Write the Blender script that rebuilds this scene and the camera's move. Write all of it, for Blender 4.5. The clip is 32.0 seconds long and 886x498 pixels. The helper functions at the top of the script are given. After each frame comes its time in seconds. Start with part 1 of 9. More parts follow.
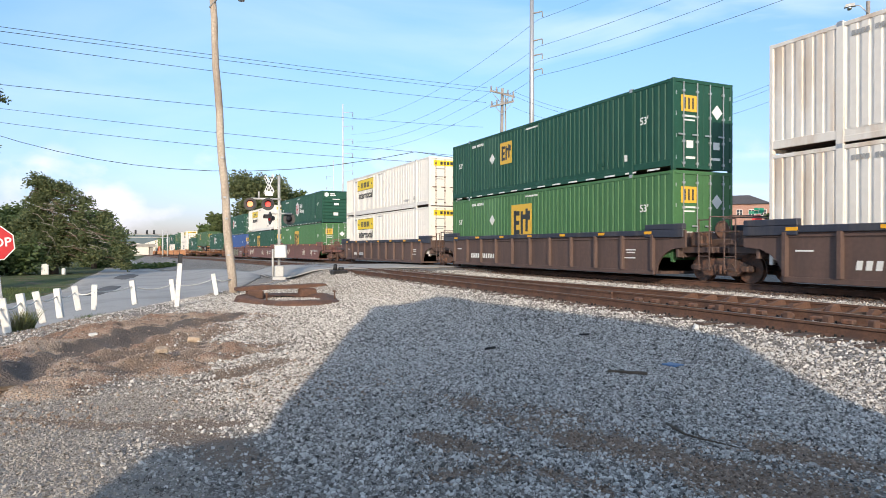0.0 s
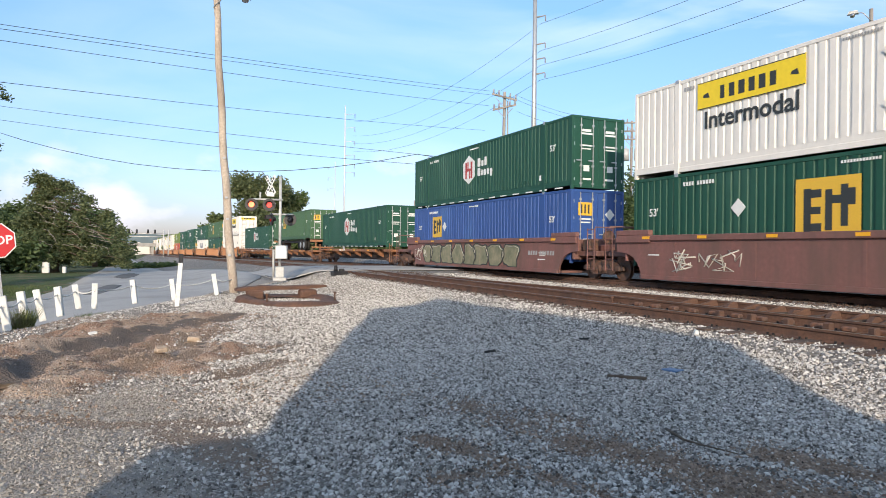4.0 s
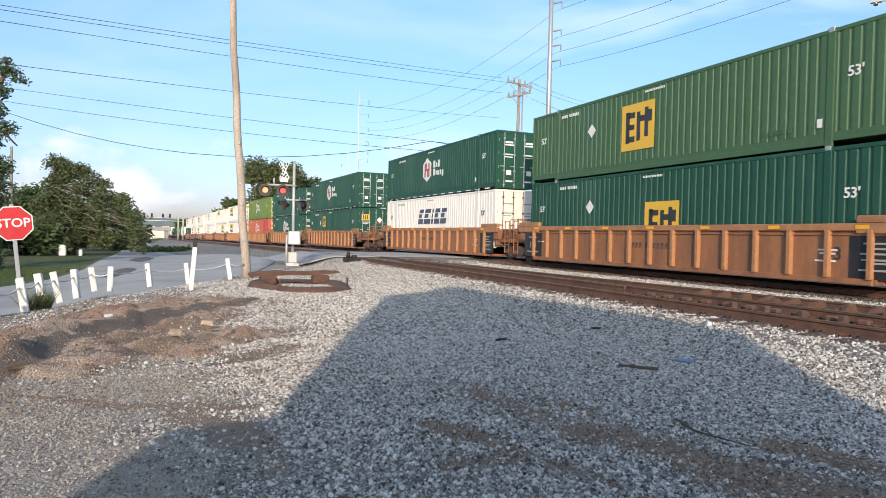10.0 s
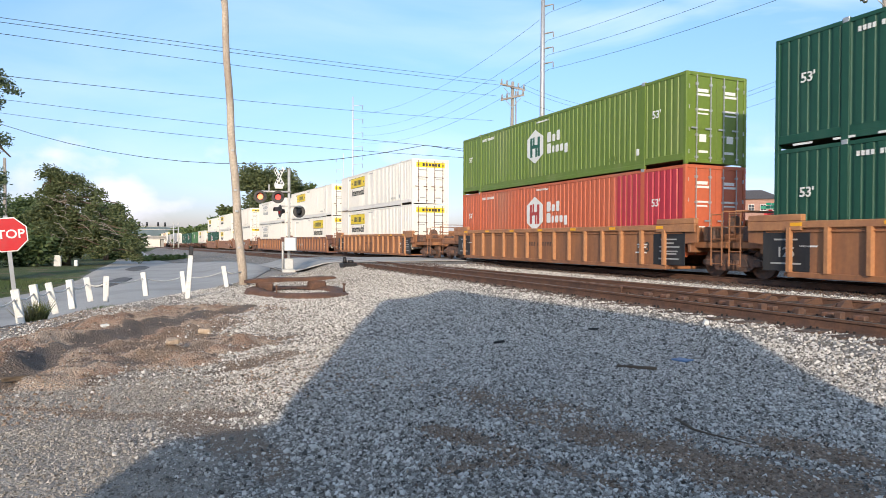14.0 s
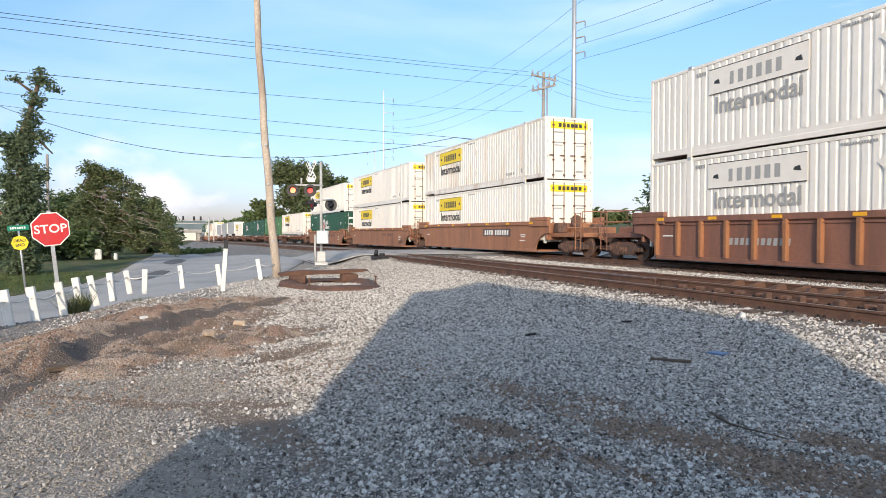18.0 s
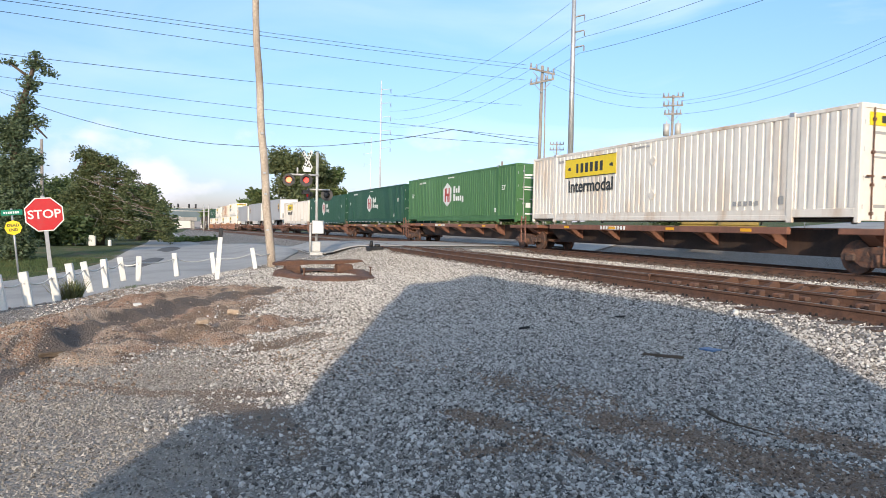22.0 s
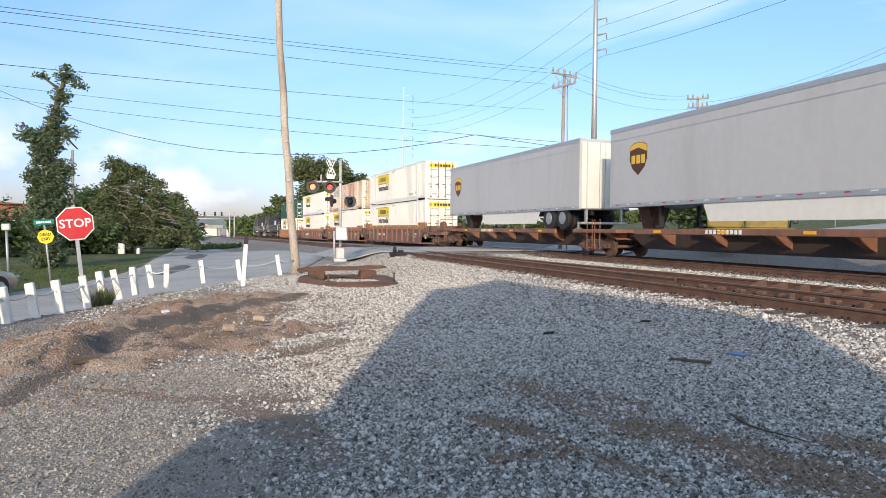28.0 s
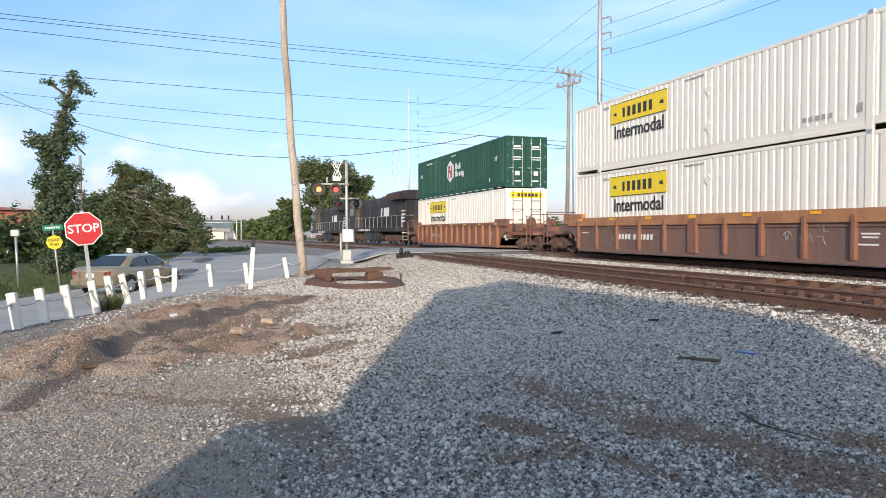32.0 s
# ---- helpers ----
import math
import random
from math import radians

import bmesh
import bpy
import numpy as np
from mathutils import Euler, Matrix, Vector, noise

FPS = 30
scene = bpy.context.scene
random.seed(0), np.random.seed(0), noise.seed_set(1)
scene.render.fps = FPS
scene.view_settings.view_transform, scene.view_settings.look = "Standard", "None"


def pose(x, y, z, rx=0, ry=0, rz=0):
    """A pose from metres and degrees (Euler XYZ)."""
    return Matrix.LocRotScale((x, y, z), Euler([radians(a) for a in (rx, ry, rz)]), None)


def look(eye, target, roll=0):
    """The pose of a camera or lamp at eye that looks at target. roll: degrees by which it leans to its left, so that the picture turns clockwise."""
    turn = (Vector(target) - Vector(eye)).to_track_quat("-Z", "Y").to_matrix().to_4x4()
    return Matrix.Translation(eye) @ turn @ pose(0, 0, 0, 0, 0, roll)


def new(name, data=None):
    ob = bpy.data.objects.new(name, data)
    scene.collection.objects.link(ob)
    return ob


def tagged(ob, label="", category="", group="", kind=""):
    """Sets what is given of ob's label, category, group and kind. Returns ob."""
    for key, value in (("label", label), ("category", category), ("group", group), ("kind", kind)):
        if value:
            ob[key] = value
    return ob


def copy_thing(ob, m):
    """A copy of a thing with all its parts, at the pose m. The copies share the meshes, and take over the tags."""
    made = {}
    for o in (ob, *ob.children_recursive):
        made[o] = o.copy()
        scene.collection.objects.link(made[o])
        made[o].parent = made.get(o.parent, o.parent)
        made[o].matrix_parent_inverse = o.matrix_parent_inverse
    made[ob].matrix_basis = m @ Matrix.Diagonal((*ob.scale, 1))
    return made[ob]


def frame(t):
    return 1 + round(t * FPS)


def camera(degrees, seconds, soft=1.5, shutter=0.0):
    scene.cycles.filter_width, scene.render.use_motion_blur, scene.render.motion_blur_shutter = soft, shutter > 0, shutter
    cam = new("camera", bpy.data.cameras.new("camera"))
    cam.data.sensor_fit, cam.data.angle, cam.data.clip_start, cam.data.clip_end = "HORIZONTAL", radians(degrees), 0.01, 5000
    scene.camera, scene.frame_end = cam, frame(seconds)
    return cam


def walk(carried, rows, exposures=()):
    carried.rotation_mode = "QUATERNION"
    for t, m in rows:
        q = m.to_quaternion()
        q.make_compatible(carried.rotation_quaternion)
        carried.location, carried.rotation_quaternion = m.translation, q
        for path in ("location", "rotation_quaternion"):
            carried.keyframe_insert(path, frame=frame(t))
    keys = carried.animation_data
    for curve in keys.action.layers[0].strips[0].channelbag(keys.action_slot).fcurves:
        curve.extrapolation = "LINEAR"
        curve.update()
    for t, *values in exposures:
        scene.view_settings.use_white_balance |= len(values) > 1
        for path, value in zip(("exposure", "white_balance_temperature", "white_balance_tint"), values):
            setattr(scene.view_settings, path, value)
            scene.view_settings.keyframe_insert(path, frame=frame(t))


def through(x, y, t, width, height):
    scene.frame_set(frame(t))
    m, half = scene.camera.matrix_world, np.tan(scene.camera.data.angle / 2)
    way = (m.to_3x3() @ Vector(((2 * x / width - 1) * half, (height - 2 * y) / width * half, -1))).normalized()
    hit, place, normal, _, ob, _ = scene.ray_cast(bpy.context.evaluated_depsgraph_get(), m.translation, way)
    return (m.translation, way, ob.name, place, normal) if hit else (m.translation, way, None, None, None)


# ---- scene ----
cam = camera(68.0, 32.0, soft=0.85, shutter=0.05)
EYE = (0.0, 0.0, 1.5)


def view(yaw, pitch, roll):
    return (Matrix.Translation(EYE) @ pose(0, 0, 0, 0, 0, yaw) @ pose(0, 0, 0, pitch)
            @ pose(0, 0, 0, 0, roll) @ pose(0, 0, 0, 90))


# seconds, yaw, pitch, roll of the hand-held camera, which stays on one spot
EXPOSURE, SKY, SUN = 0.64, 0.172, 2.5
SKY_CLOUD, SKY_PUFF, PUFF_AT = (4.6, 4.9, 5.3, 1), (4.3, 4.2, 4.7, 1), (0.3, 0.2, 0.1)
VIEW = (
    (0.0, -23.51, -0.19, -0.00),
    (0.5, -23.30, -0.14, -0.10),
    (1.0, -23.51, 0.00, -0.38),
    (1.5, -23.70, 0.07, -0.44),
    (2.0, -23.85, 0.17, -0.68),
    (2.5, -23.75, 0.12, -0.68),
    (4.5, -23.07, -0.05, -0.60),
    (5.0, -21.39, -1.31, -1.13),
    (5.5, -20.94, -0.77, -0.98),
    (6.0, -21.21, -0.80, -0.91),
    (6.5, -21.12, -1.10, -0.92),
    (7.0, -21.77, -1.16, -1.24),
    (7.5, -22.63, -1.35, -1.11),
    (8.0, -22.21, -1.12, -1.24),
    (8.5, -21.90, -1.04, -1.28),
    (9.0, -22.11, -0.91, -1.06),
    (9.5, -22.15, -0.94, -1.13),
    (10.0, -22.38, -1.07, -1.33),
    (10.5, -22.44, -0.91, -1.06),
    (11.0, -22.37, -0.94, -0.90),
    (11.5, -22.36, -0.97, -0.83),
    (12.0, -22.51, -0.92, -0.78),
    (12.5, -22.37, -0.93, -0.60),
    (13.0, -22.50, -0.79, -0.36),
    (13.5, -22.72, -0.81, -0.44),
    (14.0, -22.70, -0.75, -0.30),
    (14.5, -22.67, -0.80, -0.54),
    (16.5, -22.90, -0.48, -1.04),
    (17.0, -22.63, -0.62, -1.00),
    (17.5, -21.79, -1.12, -0.31),
    (18.0, -20.00, -1.42, -0.03),
    (18.5, -19.74, -1.65, -0.25),
    (19.0, -19.61, -1.83, -0.23),
    (19.5, -19.65, -2.04, -0.19),
    (20.0, -19.73, -2.10, -0.30),
    (20.5, -20.31, -2.11, -0.38),
    (21.0, -19.64, -2.16, -0.91),
    (21.5, -20.37, -2.16, -0.86),
    (22.0, -20.42, -2.10, -1.03),
    (22.5, -20.48, -1.93, -0.87),
    (23.0, -20.41, -1.90, -0.93),
    (23.5, -20.25, -1.81, -1.00),
    (24.0, -20.40, -1.70, -0.87),
    (24.5, -20.54, -1.53, -0.91),
    (25.0, -20.65, -1.47, -0.91),
    (25.5, -20.52, -1.53, -0.96),
    (26.0, -20.16, -1.45, -0.87),
    (26.5, -18.14, -2.33, -0.40),
    (28.5, -18.47, -1.53, -0.52),
    (29.0, -18.49, -1.58, -0.53),
    (29.5, -18.34, -1.56, -0.43),
    (30.0, -18.16, -1.43, -0.34),
    (30.5, -17.68, -1.47, 0.05),
    (31.0, -17.26, -1.50, -0.69),
    (31.5, -17.61, -1.36, -0.45),
    (32.0, -17.82, -1.58, 0.18),
)

walk(cam, [(t, view(y, p, r)) for t, y, p, r in VIEW], exposures=[(0.0, EXPOSURE), (32.0, EXPOSURE)])

# ---- light ----
SUN_AZ, SUN_EL = 204.5, 18.0
world = bpy.data.worlds.new("sky")
scene.world = world
world.use_nodes = True
wn, wl = world.node_tree.nodes, world.node_tree.links
wn.clear()
sky = wn.new("ShaderNodeTexSky")
sky.sky_type, sky.sun_disc = "NISHITA", False
sky.sun_elevation, sky.sun_rotation = radians(SUN_EL), radians(SUN_AZ)
sky.air_density, sky.dust_density, sky.ozone_density = 1.0, 0.9, 1.5
w_co = wn.new("ShaderNodeTexCoord")
w_map = wn.new("ShaderNodeMapping")
w_map.inputs["Scale"].default_value = (1.0, 1.0, 4.2)
w_map.inputs["Location"].default_value = (0.35, 0.1, 0.0)
w_noise = wn.new("ShaderNodeTexNoise")
w_noise.inputs["Scale"].default_value = 2.1
w_noise.inputs["Detail"].default_value = 7.0
w_noise.inputs["Distortion"].default_value = 0.6
w_ramp = wn.new("ShaderNodeValToRGB")
w_ramp.color_ramp.elements[0].position, w_ramp.color_ramp.elements[1].position = 0.44, 0.72
w_ramp.color_ramp.elements[1].color = (0.75, 0.75, 0.75, 1)
w_mix = wn.new("ShaderNodeMix")
w_mix.data_type = "RGBA"
w_mix.inputs["B"].default_value = SKY_CLOUD
w_bg = wn.new("ShaderNodeBackground")
w_bg.inputs["Strength"].default_value = SKY
w_out = wn.new("ShaderNodeOutputWorld")
wl.new(w_co.outputs["Generated"], w_map.inputs["Vector"])
wl.new(w_map.outputs["Vector"], w_noise.inputs["Vector"])
wl.new(w_noise.outputs["Fac"], w_ramp.inputs["Fac"])
w_side = wn.new("ShaderNodeMapRange")
w_side.interpolation_type = "SMOOTHSTEP"
w_side.inputs["From Min"].default_value, w_side.inputs["From Max"].default_value = 0.25, 0.75
w_side.inputs["To Min"].default_value = 0.25
w_more = wn.new("ShaderNodeMath")
w_more.operation = "MULTIPLY"
wl.new(w_ramp.outputs["Color"], w_more.inputs[0])
wl.new(w_side.outputs["Result"], w_more.inputs[1])
wl.new(w_more.outputs[0], w_mix.inputs["Factor"])
# haze: the sky loses light towards the horizon
w_dir = wn.new("ShaderNodeSeparateXYZ")
wl.new(w_co.outputs["Generated"], w_dir.inputs["Vector"])
w_grad = wn.new("ShaderNodeValToRGB")
w_el = w_grad.color_ramp.elements
w_el[0].position, w_el[0].color = 0.0, (0.45, 0.43, 0.63, 1)
w_el[1].position, w_el[1].color = 1.0, (1.3, 1.22, 1.12, 1)
w_el.new(0.10).color = (0.525, 0.565, 0.79, 1)
w_el.new(0.34).color = (0.655, 0.80, 0.89, 1)
w_el.new(0.50).color = (1.03, 1.04, 1.02, 1)
wl.new(w_dir.outputs["Z"], w_grad.inputs["Fac"])
wl.new(w_dir.outputs["X"], w_side.inputs["Value"])
w_tint = wn.new("ShaderNodeMix")
w_tint.data_type, w_tint.blend_type = "RGBA", "MULTIPLY"
w_tint.inputs["Factor"].default_value = 1.0
wl.new(sky.outputs["Color"], w_tint.inputs["A"])
wl.new(w_grad.outputs["Color"], w_tint.inputs["B"])
wl.new(w_tint.outputs["Result"], w_mix.inputs["A"])
# puffs of cumulus low over the horizon
w_puff = wn.new("ShaderNodeTexNoise")
w_puff.inputs["Scale"].default_value, w_puff.inputs["Detail"].default_value = 6.5, 6.0
w_map2 = wn.new("ShaderNodeMapping")
w_map2.inputs["Scale"].default_value = (1.0, 1.0, 1.7)
w_map2.inputs["Location"].default_value = PUFF_AT
wl.new(w_co.outputs["Generated"], w_map2.inputs["Vector"])
wl.new(w_map2.outputs["Vector"], w_puff.inputs["Vector"])
w_pramp = wn.new("ShaderNodeValToRGB")
w_pramp.color_ramp.elements[0].position, w_pramp.color_ramp.elements[1].position = 0.56, 0.72
wl.new(w_puff.outputs["Fac"], w_pramp.inputs["Fac"])
w_z = wn.new("ShaderNodeSeparateXYZ")
wl.new(w_co.outputs["Generated"], w_z.inputs["Vector"])
w_band = wn.new("ShaderNodeMapRange")
w_band.interpolation_type = "SMOOTHSTEP"
w_band.inputs["From Min"].default_value, w_band.inputs["From Max"].default_value = 0.17, 0.10
wl.new(w_z.outputs["Z"], w_band.inputs["Value"])
w_mul = wn.new("ShaderNodeMath")
w_mul.operation = "MULTIPLY"
wl.new(w_pramp.outputs["Color"], w_mul.inputs[0])
wl.new(w_band.outputs["Result"], w_mul.inputs[1])
# one tall bank of cloud low over the lawn side
w_bank = wn.new("ShaderNodeVectorMath")
w_bank.operation = "DISTANCE"
wl.new(w_co.outputs["Generated"], w_bank.inputs[0])
w_bank.inputs[1].default_value = (-0.29, 0.95, 0.05)
w_soft = wn.new("ShaderNodeMapRange")
w_soft.interpolation_type = "SMOOTHSTEP"
w_soft.inputs["From Min"].default_value, w_soft.inputs["From Max"].default_value = 0.30, 0.06
wl.new(w_bank.outputs["Value"], w_soft.inputs["Value"])
w_add = wn.new("ShaderNodeMath")
w_add.operation = "MULTIPLY_ADD"
wl.new(w_soft.outputs["Result"], w_add.inputs[0])
w_add.inputs[1].default_value = 0.17
wl.new(w_puff.outputs["Fac"], w_add.inputs[2])
wl.new(w_add.outputs[0], w_pramp.inputs["Fac"])
w_mix2 = wn.new("ShaderNodeMix")
w_mix2.data_type = "RGBA"
w_mix2.inputs["B"].default_value = SKY_PUFF
wl.new(w_mul.outputs[0], w_mix2.inputs["Factor"])
wl.new(w_mix.outputs["Result"], w_mix2.inputs["A"])
wl.new(w_mix2.outputs["Result"], w_bg.inputs["Color"])
wl.new(w_bg.outputs["Background"], w_out.inputs["Surface"])
sun = new("sun", bpy.data.lights.new("sun", "SUN"))
sun.data.energy, sun.data.angle, sun.data.color = SUN, radians(0.6), (1.0, 0.83, 0.63)
_az, _el = radians(SUN_AZ), radians(SUN_EL)
TO_SUN = Vector((math.sin(_az) * math.cos(_el), math.cos(_az) * math.cos(_el), math.sin(_el)))
sun.matrix_world = look((0, 0, 60), Vector((0, 0, 60)) - TO_SUN)


# ---- materials ----
def material(name, color, rough=0.6, metal=0.0, grain=0.10, scale=30.0, wear=None, wear_scale=1.5, wear_amount=0.35,
             bump=0.15, bump_scale=60.0, spread=0.0, streak=False, emit=0.0, coat=0.0):
    """A surface with fine grain, broad stains of a second colour, and relief. spread: change from piece to piece."""
    m = bpy.data.materials.new(name)
    m.use_nodes = True
    n, l = m.node_tree.nodes, m.node_tree.links
    b = n["Principled BSDF"]
    co = n.new("ShaderNodeTexCoord")
    fine = n.new("ShaderNodeTexNoise")
    fine.inputs["Scale"].default_value, fine.inputs["Detail"].default_value = scale, 5.0
    l.new(co.outputs["Object"], fine.inputs["Vector"])
    hsv = n.new("ShaderNodeHueSaturation")
    hsv.inputs["Color"].default_value = (*color, 1)
    rng = n.new("ShaderNodeMapRange")
    rng.inputs["To Min"].default_value, rng.inputs["To Max"].default_value = 1 - grain * 2, 1 + grain * 2
    l.new(fine.outputs["Fac"], rng.inputs["Value"])
    value = rng.outputs["Result"]
    if spread:
        info = n.new("ShaderNodeObjectInfo")
        r2 = n.new("ShaderNodeMapRange")
        r2.inputs["To Min"].default_value, r2.inputs["To Max"].default_value = 1 - spread, 1 + spread
        l.new(info.outputs["Random"], r2.inputs["Value"])
        mul = n.new("ShaderNodeMath")
        mul.operation = "MULTIPLY"
        l.new(value, mul.inputs[0])
        l.new(r2.outputs["Result"], mul.inputs[1])
        value = mul.outputs[0]
    l.new(value, hsv.inputs["Value"])
    out = hsv.outputs["Color"]
    if wear:
        big = n.new("ShaderNodeTexNoise")
        big.inputs["Scale"].default_value, big.inputs["Detail"].default_value = wear_scale, 8.0
        big.inputs["Roughness"].default_value = 0.65
        mp = n.new("ShaderNodeMapping")
        mp.inputs["Scale"].default_value = (1, 1.0, 0.18) if streak else (1, 1, 1)
        l.new(co.outputs["Object"], mp.inputs["Vector"])
        l.new(mp.outputs["Vector"], big.inputs["Vector"])
        ramp = n.new("ShaderNodeValToRGB")
        ramp.color_ramp.elements[0].position = max(0.02, 0.66 - wear_amount * 0.5)
        ramp.color_ramp.elements[1].position = min(0.98, 0.86 - wear_amount * 0.4)
        l.new(big.outputs["Fac"], ramp.inputs["Fac"])
        mix = n.new("ShaderNodeMix")
        mix.data_type = "RGBA"
        mix.inputs["B"].default_value = (*wear, 1)
        l.new(ramp.outputs["Color"], mix.inputs["Factor"])
        l.new(out, mix.inputs["A"])
        out = mix.outputs["Result"]
    l.new(out, b.inputs["Base Color"])
    b.inputs["Roughness"].default_value, b.inputs["Metallic"].default_value = rough, metal
    if coat:
        b.inputs["Coat Weight"].default_value = coat
    if bump:
        nb = n.new("ShaderNodeTexNoise")
        nb.inputs["Scale"].default_value, nb.inputs["Detail"].default_value = bump_scale, 4.0
        l.new(co.outputs["Object"], nb.inputs["Vector"])
        bp = n.new("ShaderNodeBump")
        bp.inputs["Strength"].default_value, bp.inputs["Distance"].default_value = bump, 0.02
        l.new(nb.outputs["Fac"], bp.inputs["Height"])
        l.new(bp.outputs["Normal"], b.inputs["Normal"])
    if emit:
        b.inputs["Emission Color"].default_value = (*color, 1)
        b.inputs["Emission Strength"].default_value = emit
    return m


